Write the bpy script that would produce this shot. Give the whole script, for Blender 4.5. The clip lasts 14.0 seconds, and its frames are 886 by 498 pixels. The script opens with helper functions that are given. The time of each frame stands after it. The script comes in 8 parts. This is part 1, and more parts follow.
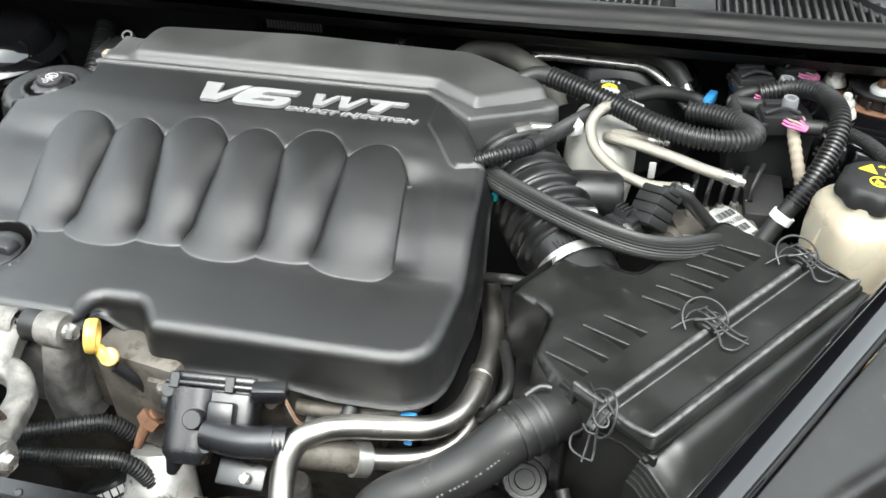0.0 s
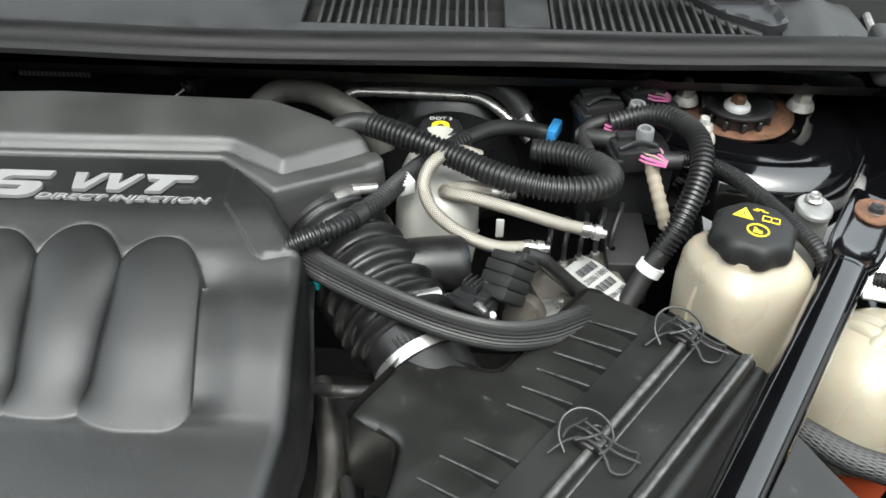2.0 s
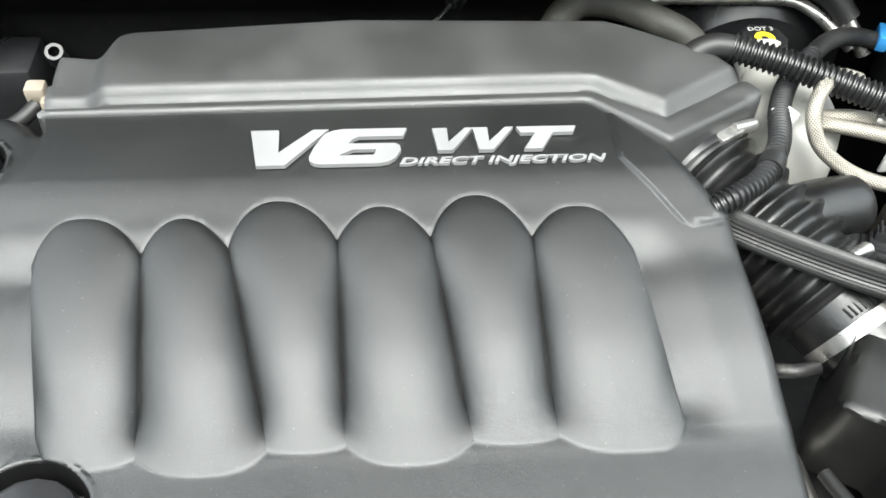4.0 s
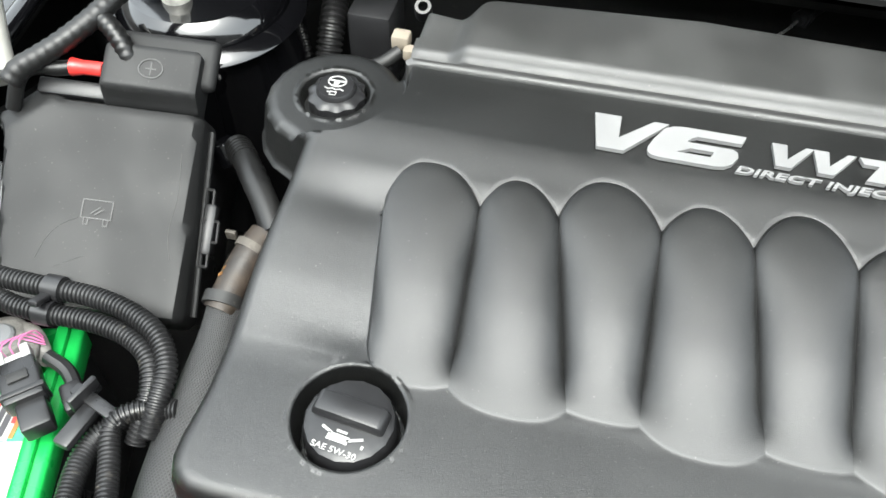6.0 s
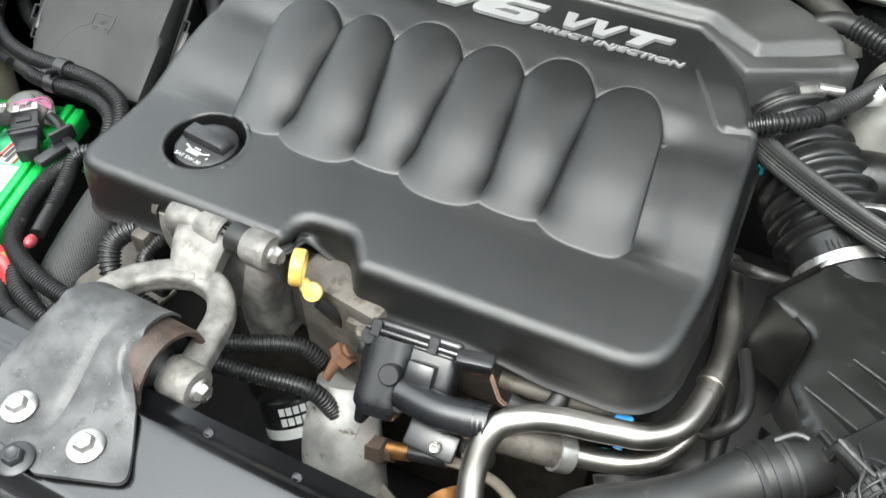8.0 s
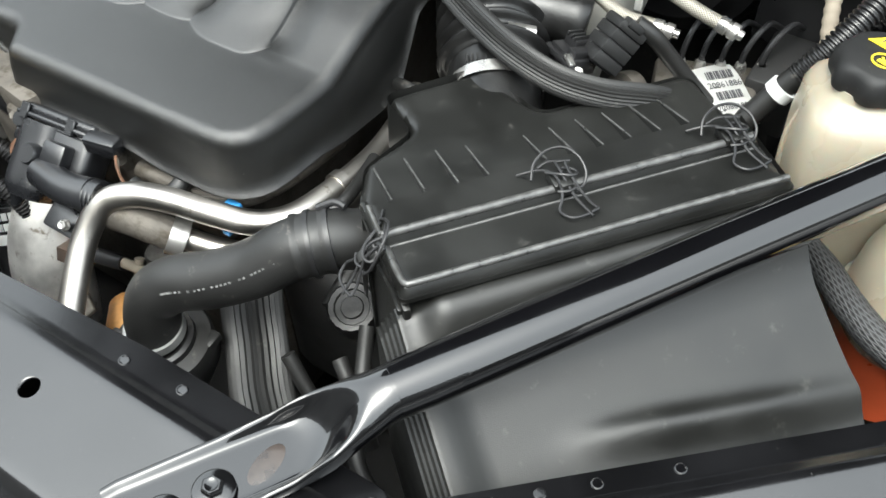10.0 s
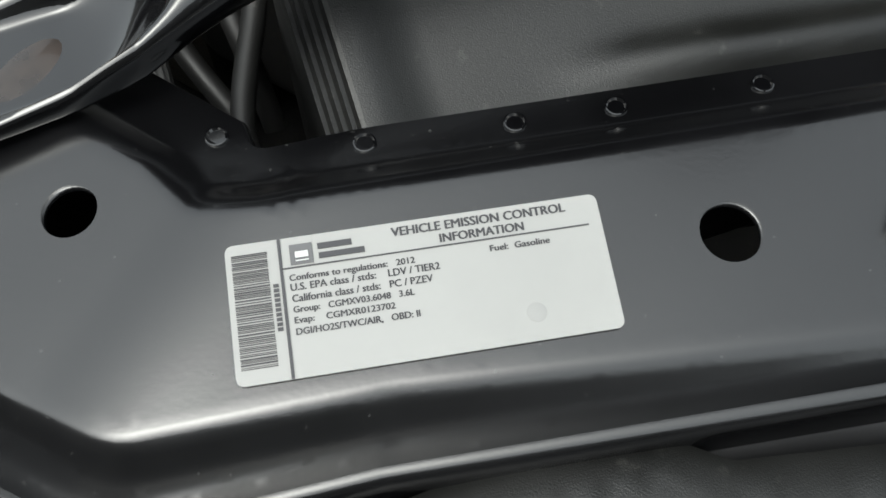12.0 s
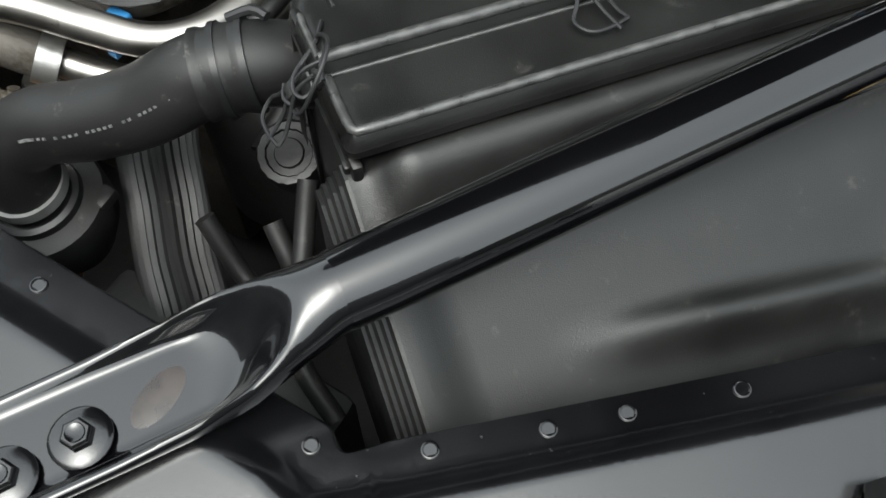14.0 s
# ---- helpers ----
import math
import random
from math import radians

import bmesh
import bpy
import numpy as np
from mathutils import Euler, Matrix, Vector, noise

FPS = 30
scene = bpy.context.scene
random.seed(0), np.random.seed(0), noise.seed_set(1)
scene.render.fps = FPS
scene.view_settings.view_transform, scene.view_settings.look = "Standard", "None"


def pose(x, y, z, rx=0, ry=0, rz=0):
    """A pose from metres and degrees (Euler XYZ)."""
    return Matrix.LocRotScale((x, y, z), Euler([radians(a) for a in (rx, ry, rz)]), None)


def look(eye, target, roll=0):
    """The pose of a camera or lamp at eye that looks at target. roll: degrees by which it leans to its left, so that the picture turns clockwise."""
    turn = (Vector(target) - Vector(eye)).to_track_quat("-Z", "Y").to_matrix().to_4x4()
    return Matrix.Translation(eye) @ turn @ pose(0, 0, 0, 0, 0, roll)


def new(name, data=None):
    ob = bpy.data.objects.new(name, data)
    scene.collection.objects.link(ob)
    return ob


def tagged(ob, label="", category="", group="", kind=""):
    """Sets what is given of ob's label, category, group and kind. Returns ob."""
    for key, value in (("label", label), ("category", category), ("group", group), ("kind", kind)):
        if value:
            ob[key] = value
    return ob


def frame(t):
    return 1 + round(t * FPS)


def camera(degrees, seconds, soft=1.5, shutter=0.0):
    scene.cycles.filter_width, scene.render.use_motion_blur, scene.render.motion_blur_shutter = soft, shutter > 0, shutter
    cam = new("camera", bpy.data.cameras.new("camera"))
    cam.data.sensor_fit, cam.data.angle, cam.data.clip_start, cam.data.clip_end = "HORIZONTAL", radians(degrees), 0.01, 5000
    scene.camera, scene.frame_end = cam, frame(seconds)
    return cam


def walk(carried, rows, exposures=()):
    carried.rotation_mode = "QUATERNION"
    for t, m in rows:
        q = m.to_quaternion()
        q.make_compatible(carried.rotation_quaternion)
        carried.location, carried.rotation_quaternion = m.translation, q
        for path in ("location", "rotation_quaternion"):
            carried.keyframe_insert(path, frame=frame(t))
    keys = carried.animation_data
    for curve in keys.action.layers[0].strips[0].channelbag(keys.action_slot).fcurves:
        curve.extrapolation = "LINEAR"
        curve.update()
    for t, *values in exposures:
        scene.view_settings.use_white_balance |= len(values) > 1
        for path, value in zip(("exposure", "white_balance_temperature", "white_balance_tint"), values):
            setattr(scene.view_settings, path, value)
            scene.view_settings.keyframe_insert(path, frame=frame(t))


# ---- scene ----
cam = camera(53.2, 14.0, soft=1.6)
PATH = [
    (0, (0.04, 0.011, 1.46), (-0.318, 1.511, 0.187), -0.8),
    (0.5, (0.102, 0.064, 1.42), (-0.217, 1.578, 0.153), -0.5),
    (1, (0.147, 0.114, 1.406), (-0.119, 1.634, 0.134), -0.2),
    (1.5, (0.138, 0.174, 1.411), (-0.027, 1.704, 0.134), 0.7),
    (2, (0.032, 0.225, 1.425), (0.015, 1.741, 0.12), 1.4),
    (2.5, (-0.096, 0.268, 1.416), (-0.015, 1.75, 0.075), 2.0),
    (3, (-0.191, 0.322, 1.399), (-0.062, 1.704, -0.04), 2.4),
    (3.2, (-0.233, 0.344, 1.39), (-0.088, 1.698, -0.074), 2.6),
    (5.3, (-0.491, 0.392, 1.421), (-0.461, 1.636, -0.144), 4.5),
    (5.5, (-0.493, 0.385, 1.421), (-0.559, 1.628, -0.144), 3.0),
    (6, (-0.468, 0.346, 1.423), (-0.775, 1.56, -0.136), -0.0),
    (6.5, (-0.43, 0.302, 1.426), (-0.879, 1.488, -0.121), -0.7),
    (7, (-0.348, 0.241, 1.436), (-0.877, 1.411, -0.097), -1.2),
    (7.5, (-0.212, 0.179, 1.443), (-0.792, 1.351, -0.071), -1.4),
    (8, (-0.074, 0.131, 1.457), (-0.699, 1.299, -0.041), -1.5),
    (8.5, (0.069, 0.148, 1.446), (-0.602, 1.295, -0.049), -1.7),
    (9, (0.215, 0.175, 1.436), (-0.513, 1.29, -0.056), -1.9),
    (9.2, (0.265, 0.183, 1.427), (-0.476, 1.287, -0.068), -1.9),
    (11.5, (0.353, 0.237, 1.146), (-0.22, 1.139, -0.544), -0.6),
    (12, (0.321, 0.262, 1.092), (-0.184, 1.048, -0.677), -0.6),
    (12.5, (0.306, 0.273, 1.083), (-0.138, 1.013, -0.721), 1.1),
    (13, (0.297, 0.283, 1.093), (-0.122, 0.996, -0.728), 1.5),
    (13.5, (0.276, 0.281, 1.148), (-0.172, 1.034, -0.65), 1.0),
    (14, (0.259, 0.303, 1.219), (-0.212, 1.139, -0.535), 1.6),
]
walk(cam, [(t, look(eye, target, roll)) for t, eye, target, roll in PATH], exposures=[(0, 2.38), (0.5, 2.48), (1.0, 2.30), (1.5, 1.91), (2.5, 2.05), (3, 2.41), (5.3, 2.44), (6, 2.38), (6.5, 2.17), (7, 2.09), (8.5, 2.26), (9.2, 2.52), (11.5, 0.88), (12.5, 0.80), (13, 0.80), (13.5, 0.86), (14, 1.25)])

# ---- light ----
world = bpy.data.worlds.new("overcast_sky")
scene.world = world
world.use_nodes = True
wn = world.node_tree.nodes
wl = world.node_tree.links
sky = wn.new("ShaderNodeTexSky")
sky.sky_type = "NISHITA"
sky.sun_disc = False
sky.sun_elevation = radians(67)
sky.sun_rotation = radians(178)
sky.dust_density = 3.0
grey = wn.new("ShaderNodeHueSaturation")
grey.inputs["Saturation"].default_value = 0.22
wl.new(sky.outputs[0], grey.inputs["Color"])
# an overcast sky: brighter overhead than at the horizon
where = wn.new("ShaderNodeTexCoord")
split = wn.new("ShaderNodeSeparateXYZ")
wl.new(where.outputs["Generated"], split.inputs[0])
lift = wn.new("ShaderNodeMapRange")
lift.inputs["To Min"].default_value, lift.inputs["To Max"].default_value = 1.0, 1.7
wl.new(split.outputs["Z"], lift.inputs["Value"])
cloud = wn.new("ShaderNodeVectorMath")
cloud.operation = "SCALE"
wl.new(grey.outputs[0], cloud.inputs[0])
wl.new(lift.outputs[0], cloud.inputs["Scale"])
tint = wn.new("ShaderNodeVectorMath")
tint.operation = "MULTIPLY"
tint.inputs[1].default_value = (0.955, 1.0, 0.965)
wl.new(cloud.outputs[0], tint.inputs[0])
wl.new(tint.outputs[0], wn["Background"].inputs["Color"])
wn["Background"].inputs["Strength"].default_value = 0.15
sun = new("sun", bpy.data.lights.new("sun", "SUN"))
sun.data.energy, sun.data.angle, sun.data.color = 0.15, radians(40), (1.0, 0.97, 0.93)
sun.matrix_world = look((0.04, -0.63, 3.0), (0, 0.3, 0.8))
scene.view_settings.exposure = 1.5


# ---- materials ----
def material(name, color, rough, metal=0.0, grain=0.0, grain_size=900.0, blotch=0.12, blotch_size=14.0, coat=0.0, rough_var=0.08, dirt=None, dirt_amount=0.0, spec=0.5, specks=None):
    """A surface with fine grain relief, broad tone variation and, where given, dirt patches."""
    m = bpy.data.materials.new(name)
    m.use_nodes = True
    n, l = m.node_tree.nodes, m.node_tree.links
    b = n["Principled BSDF"]
    b.inputs["Metallic"].default_value = metal
    b.inputs["Coat Weight"].default_value = coat
    b.inputs["Specular IOR Level"].default_value = spec
    co = n.new("ShaderNodeTexCoord")
    big = n.new("ShaderNodeTexNoise")
    big.inputs["Scale"].default_value, big.inputs["Detail"].default_value = blotch_size, 5.0
    l.new(co.outputs["Object"], big.inputs["Vector"])
    ramp = n.new("ShaderNodeMapRange")
    ramp.inputs["From Min"].default_value, ramp.inputs["From Max"].default_value = 0.3, 0.7
    ramp.inputs["To Min"].default_value, ramp.inputs["To Max"].default_value = 1 - blotch, 1 + blotch
    l.new(big.outputs["Fac"], ramp.inputs["Value"])
    mul = n.new("ShaderNodeVectorMath")
    mul.operation = "SCALE"
    mul.inputs[0].default_value = color
    l.new(ramp.outputs[0], mul.inputs["Scale"])
    last = mul.outputs[0]
    if dirt:
        spots = n.new("ShaderNodeTexNoise")
        spots.inputs["Scale"].default_value, spots.inputs["Detail"].default_value, spots.inputs["Roughness"].default_value = 55.0, 8.0, 0.7
        l.new(co.outputs["Object"], spots.inputs["Vector"])
        sel = n.new("ShaderNodeMapRange")
        sel.inputs["From Min"].default_value, sel.inputs["From Max"].default_value = 0.62 - 0.3 * dirt_amount, 0.72 - 0.2 * dirt_amount
        l.new(spots.outputs["Fac"], sel.inputs["Value"])
        mix = n.new("ShaderNodeMix")
        mix.data_type = "RGBA"
        l.new(sel.outputs[0], mix.inputs["Factor"])
        l.new(last, mix.inputs["A"])
        mix.inputs["B"].default_value = (*dirt, 1)
        last = mix.outputs["Result"]
    if specks:
        dust = n.new("ShaderNodeTexNoise")
        dust.inputs["Scale"].default_value, dust.inputs["Detail"].default_value = 420.0, 2.0
        l.new(co.outputs["Object"], dust.inputs["Vector"])
        keep = n.new("ShaderNodeMapRange")
        keep.inputs["From Min"].default_value, keep.inputs["From Max"].default_value, keep.inputs["To Max"].default_value = 0.70, 0.80, 0.8
        l.new(dust.outputs["Fac"], keep.inputs["Value"])
        film = n.new("ShaderNodeMix")
        film.data_type = "RGBA"
        l.new(keep.outputs[0], film.inputs["Factor"])
        l.new(last, film.inputs["A"])
        film.inputs["B"].default_value = (*specks, 1)
        last = film.outputs["Result"]
    l.new(last, b.inputs["Base Color"])
    rr = n.new("ShaderNodeMapRange")
    rr.inputs["From Min"].default_value, rr.inputs["From Max"].default_value = 0.3, 0.7
    rr.inputs["To Min"].default_value, rr.inputs["To Max"].default_value = max(0.02, rough - rough_var), min(1, rough + rough_var)
    rr.interpolation_type = ramp.interpolation_type = "SMOOTHSTEP"
    l.new(big.outputs["Fac"], rr.inputs["Value"])
    l.new(rr.outputs[0], b.inputs["Roughness"])
    if grain:
        fine = n.new("ShaderNodeTexNoise")
        fine.inputs["Scale"].default_value, fine.inputs["Detail"].default_value = grain_size, 3.0
        l.new(co.outputs["Object"], fine.inputs["Vector"])
        bump = n.new("ShaderNodeBump")
        bump.inputs["Strength"].default_value, bump.inputs["Distance"].default_value = grain, 0.0006
        l.new(fine.outputs["Fac"], bump.inputs["Height"])
        l.new(bump.outputs[0], b.inputs["Normal"])
    return m


def braid(name, dark, light, rough, metal, across, along):
    """Woven sleeve: two crossing families of strands laid along a tube's own length and girth."""
    m = bpy.data.materials.new(name)
    m.use_nodes = True
    n, l = m.node_tree.nodes, m.node_tree.links
    b = n["Principled BSDF"]
    b.inputs["Metallic"].default_value, b.inputs["Roughness"].default_value = metal, rough
    uv = n.new("ShaderNodeUVMap")
    waves = []
    for sign in (1, -1):
        mp = n.new("ShaderNodeVectorMath")
        mp.operation = "DOT_PRODUCT"
        mp.inputs[1].default_value = (along, sign * across, 0)
        l.new(uv.outputs[0], mp.inputs[0])
        sn = n.new("ShaderNodeMath")
        sn.operation = "SINE"
        l.new(mp.outputs["Value"], sn.inputs[0])
        waves.append(sn.outputs[0])
    mx = n.new("ShaderNodeMath")
    mx.operation = "MAXIMUM"
    l.new(waves[0], mx.inputs[0])
    l.new(waves[1], mx.inputs[1])
    mr = n.new("ShaderNodeMapRange")
    mr.inputs["From Min"].default_value = -0.4
    l.new(mx.outputs[0], mr.inputs["Value"])
    mix = n.new("ShaderNodeMix")
    mix.data_type = "RGBA"
    l.new(mr.outputs[0], mix.inputs["Factor"])
    mix.inputs["A"].default_value, mix.inputs["B"].default_value = (*dark, 1), (*light, 1)
    l.new(mix.outputs["Result"], b.inputs["Base Color"])
    bump = n.new("ShaderNodeBump")
    bump.inputs["Strength"].default_value, bump.inputs["Distance"].default_value = 0.8, 0.0006
    l.new(mr.outputs[0], bump.inputs["Height"])
    l.new(bump.outputs[0], b.inputs["Normal"])
    return m


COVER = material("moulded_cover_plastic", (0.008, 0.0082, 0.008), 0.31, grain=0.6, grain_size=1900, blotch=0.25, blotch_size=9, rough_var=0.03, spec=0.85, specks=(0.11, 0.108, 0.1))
BOX = material("airbox_plastic", (0.0105, 0.0107, 0.0100), 0.36, grain=0.35, grain_size=1500, blotch=0.3, spec=0.52, dirt=(0.04, 0.039, 0.036), dirt_amount=0.02)
WEATHERED = material("weathered_hose_rubber", (0.030, 0.029, 0.024), 0.7, grain=0.5, grain_size=400, blotch=0.3, blotch_size=40, specks=(0.2, 0.2, 0.18))
FUSE = material("fuse_box_plastic", (0.0135, 0.0137, 0.014), 0.54, spec=0.34, grain=0.2, grain_size=1500, blotch=0.08, specks=(0.1, 0.098, 0.09))
GLOSS = material("black_body_paint", (0.0025, 0.0025, 0.003), 0.12, coat=1.0, rough_var=0.05, grain=0.06, grain_size=300)
BODY = material("black_support_paint", (0.004, 0.004, 0.0045), 0.19, rough_var=0.04, grain=0.05, grain_size=500, blotch=0.3, spec=1.0, specks=(0.05, 0.05, 0.048))
DARK = material("dark_recess", (0.015, 0.015, 0.015), 0.6, grain=0.3, grain_size=60, dirt=(0.035, 0.03, 0.026), dirt_amount=0.15)
RUBBER = material("black_rubber", (0.0125, 0.0125, 0.0122), 0.5, grain=0.15, grain_size=700, blotch=0.2, dirt=(0.07, 0.065, 0.058), dirt_amount=0.05)
DUCT = material("shiny_duct_rubber", (0.008, 0.008, 0.008), 0.36, grain=0.3, grain_size=300, blotch=0.35, blotch_size=40)
CONDUIT = material("split_loom_plastic", (0.014, 0.014, 0.0145), 0.38, blotch=0.25, dirt=(0.08, 0.075, 0.065), dirt_amount=0.02)
SATIN = material("satin_black_plastic", (0.016, 0.016, 0.017), 0.34, grain=0.1, grain_size=800, blotch=0.2)
SEAL = material("weatherstrip_rubber", (0.009, 0.009, 0.009), 0.55, grain=0.4, grain_size=400, blotch=0.35, spec=0.22, specks=(0.08, 0.078, 0.07))
ALU = material("cast_aluminium", (0.165, 0.158, 0.147), 0.55, metal=0.35, grain=1.3, grain_size=260, blotch=0.35, blotch_size=60, dirt=(0.10, 0.085, 0.065), dirt_amount=0.12)
ALU_DIRTY = material("weathered_aluminium", (0.10, 0.09, 0.078), 0.62, metal=0.5, grain=0.7, grain_size=300, blotch=0.3, blotch_size=30, dirt=(0.06, 0.05, 0.038), dirt_amount=0.35)
STEEL = material("drawn_steel_tube", (0.50, 0.475, 0.44), 0.36, metal=1.0, grain=0.05, grain_size=800, blotch=0.15, dirt=(0.22, 0.19, 0.15), dirt_amount=0.0)
ZINC = material("zinc_plated_steel", (0.52, 0.51, 0.49), 0.33, metal=0.9, grain=0.2, grain_size=900, blotch=0.2, blotch_size=60)
SHIELD = material("stained_bright_shield", (0.66, 0.65, 0.63), 0.42, metal=0.7, grain=0.2, grain_size=300, blotch=0.25, blotch_size=30, dirt=(0.16, 0.12, 0.08), dirt_amount=0.15)
RUST = material("surface_rust", (0.13, 0.062, 0.034), 0.8, grain=0.9, grain_size=500, blotch=0.4, blotch_size=60, dirt=(0.05, 0.028, 0.018), dirt_amount=0.3)
COPPER = material("heat_tinted_steel", (0.50, 0.25, 0.09), 0.35, metal=0.9, grain=0.2, blotch=0.3, blotch_size=50)
YELLOW = material("yellow_plastic", (0.68, 0.44, 0.10), 0.38, blotch=0.1, dirt=(0.35, 0.18, 0.03), dirt_amount=0.03)
GREEN = material("battery_green", (0.012, 0.42, 0.075), 0.28, grain=0.08, grain_size=500, blotch=0.06)
RED = material("red_plastic", (0.62, 0.035, 0.03), 0.35, blotch=0.12)
BLUE = material("blue_clip", (0.03, 0.20, 0.46), 0.4, blotch=0.1)
TEAL = material("teal_clip", (0.01, 0.35, 0.38), 0.4, blotch=0.1)
PINK = material("pink_wire", (0.40, 0.10, 0.23), 0.5, blotch=0.15)
TAN = material("cloth_tape", (0.25, 0.215, 0.17), 0.85, grain=0.6, grain_size=700)
WHITE = material("white_label", (0.36, 0.36, 0.348), 0.45, blotch=0.04, blotch_size=20)
INK = material("dark_print", (0.05, 0.05, 0.055), 0.6, blotch=0.05)
PALE = material("pale_print", (0.62, 0.63, 0.62), 0.5, blotch=0.05)
EMBLEM = material("silver_emblem", (0.31, 0.31, 0.31), 0.40, metal=0.35, blotch=0.05, grain=0.1)
LEMON = material("yellow_print", (0.80, 0.62, 0.03), 0.5, blotch=0.05)
COOLANT = material("orange_coolant_tank", (0.50, 0.085, 0.03), 0.35, blotch=0.15)
HOODPAD = material("matt_hood_pad", (0.008, 0.008, 0.008), 0.95, grain=0.4, grain_size=200, spec=0.1)
VALVE = material("satin_valve_plastic", (0.011, 0.0115, 0.013), 0.30, grain=0.25, grain_size=900, blotch=0.3, spec=0.75)
# Lighter airbox plastic: bright edge highlights put into the colour.
EDGE_GLINT = material("highlight_plastic_edge", (0.06, 0.06, 0.058), 0.35, grain=0.2, blotch=0.4, blotch_size=120, spec=0.9)
GROUND = material("asphalt", (0.05, 0.05, 0.05), 0.9, grain=0.8, grain_size=200, blotch=0.2, blotch_size=3)
PALEMETAL = material("pale_coated_steel", (0.24, 0.24, 0.235), 0.5, metal=0.3, grain=0.2, blotch=0.2, blotch_size=50)
BLACKBOLT = material("black_oxide_steel", (0.05, 0.05, 0.052), 0.35, metal=0.6, grain=0.2, blotch=0.2)
CHALKY = material("chalky_zinc", (0.42, 0.41, 0.38), 0.5, metal=0.35, grain=0.3, grain_size=700, blotch=0.3, blotch_size=90, dirt=(0.2, 0.17, 0.12), dirt_amount=0.12)
TAPE = material("glossy_black_tape", (0.007, 0.007, 0.007), 0.4, grain=0.5, grain_size=160, blotch=0.3)
BRAID = braid("woven_black_sleeve", (0.006, 0.006, 0.006), (0.055, 0.056, 0.058), 0.5, 0.0, 150.8, 420.0)
BRAID_WIDE = braid("wide_woven_sleeve", (0.006, 0.006, 0.006), (0.034, 0.0345, 0.035), 0.5, 0.0, 364.4, 1500.0)
STEELBRAID = braid("braided_steel_sleeve", (0.10, 0.092, 0.08), (0.46, 0.43, 0.37), 0.38, 0.6, 100.5, 2000.0)
RESERVOIR = material("grey_white_tank", (0.36, 0.355, 0.325), 0.35, grain=0.05, blotch=0.12, blotch_size=12)
TANK = material("translucent_tank", (0.33, 0.295, 0.228), 0.33, grain=0.05, blotch=0.1, blotch_size=10, dirt=(0.45, 0.36, 0.22), dirt_amount=0.0)
TANK.node_tree.nodes["Principled BSDF"].inputs["Subsurface Weight"].default_value = 0.25
TANK.node_tree.nodes["Principled BSDF"].inputs["Subsurface Scale"].default_value = 0.01
GLASS = material("lamp_lens", (0.75, 0.77, 0.80), 0.08, blotch=0.02)
GLASS.node_tree.nodes["Principled BSDF"].inputs["Transmission Weight"].default_value = 0.8


# ---- building helpers ----
def mesh_of(name, bm, mat, smooth=True):
    me = bpy.data.meshes.new(name)
    bm.normal_update()
    bm.to_mesh(me)
    bm.free()
    if smooth:
        for poly in me.polygons:
            poly.use_smooth = True
        me.set_sharp_from_angle(angle=radians(38))
    me.materials.append(mat)
    return me


def true_normals(ob, height, loop, e=0.002):
    """Shade a plate by the exact slope of its height function."""
    me = ob.data
    pts = np.array([tuple(ob.matrix_world.translation + v.co) if ob.parent is None else tuple(PLACE[ob] @ v.co) for v in me.vertices])
    zs = []
    for dx, dy in ((0, 0), (e, 0), (-e, 0), (0, e), (0, -e)):
        q = pts[:, :2] + np.array((dx, dy))
        d, ins = edge_distance(q, loop)
        d = np.where(ins, d, 0.0)
        zs.append(np.array([height(x, y, w) for (x, y), w in zip(q, d)]))
        if len(zs) == 1:
            inner = d > -1.0
    top = inner & (np.abs(zs[0] - pts[:, 2]) < 0.0004)
    out = []
    for i, good in enumerate(top):
        out.append(Vector((zs[2][i] - zs[1][i], zs[4][i] - zs[3][i], 2 * e)).normalized() if good else Vector((0, 0, 0)))
    me.normals_split_custom_set_from_vertices(out)


PLACE = {}


def thing(name, at, label, category, group="", turn=0.0):
    """An Empty at a thing's base; its parts are given in the place's own metres."""
    ob = new(name)
    ob.empty_display_size = 0.02
    ob.matrix_basis = pose(*at, 0, 0, turn)
    PLACE[ob] = ob.matrix_basis.copy()
    return tagged(ob, label, category, group)


def part(name, bm, mat, parent, label="", smooth=True):
    base = PLACE[parent]
    bm.transform(base.inverted())
    ob = new(name, mesh_of(name, bm, mat, smooth))
    ob.parent = parent
    PLACE[ob] = base
    return tagged(ob, label)


def single(name, bm, mat, label, category, group="", kind="", smooth=True):
    ob = new(name, mesh_of(name, bm, mat, smooth))
    PLACE[ob] = Matrix.Identity(4)
    return tagged(ob, label, category, group, kind)


def merged(*bms):
    out = bmesh.new()
    for b in bms:
        me = bpy.data.meshes.new("join")
        b.to_mesh(me)
        b.free()
        out.from_mesh(me)
        bpy.data.meshes.remove(me)
    return out


def moved(bm, m):
    bm.transform(m)
    return bm


def block(sx, sy, sz, m=None, bevel=0.003, segs=2, taper=0.0):
    """A rounded box standing on its base centre."""
    bm = bmesh.new()
    bmesh.ops.create_cube(bm, size=1.0)
    for v in bm.verts:
        k = 1 - taper * (v.co.z + 0.5)
        v.co = Vector((v.co.x * sx * k, v.co.y * sy * k, (v.co.z + 0.5) * sz))
    if bevel:
        bmesh.ops.bevel(bm, geom=bm.edges[:], offset=min(bevel, 0.45 * min(sx, sy, sz)), segments=segs, affect="EDGES", profile=0.5)
    return moved(bm, m) if m else bm


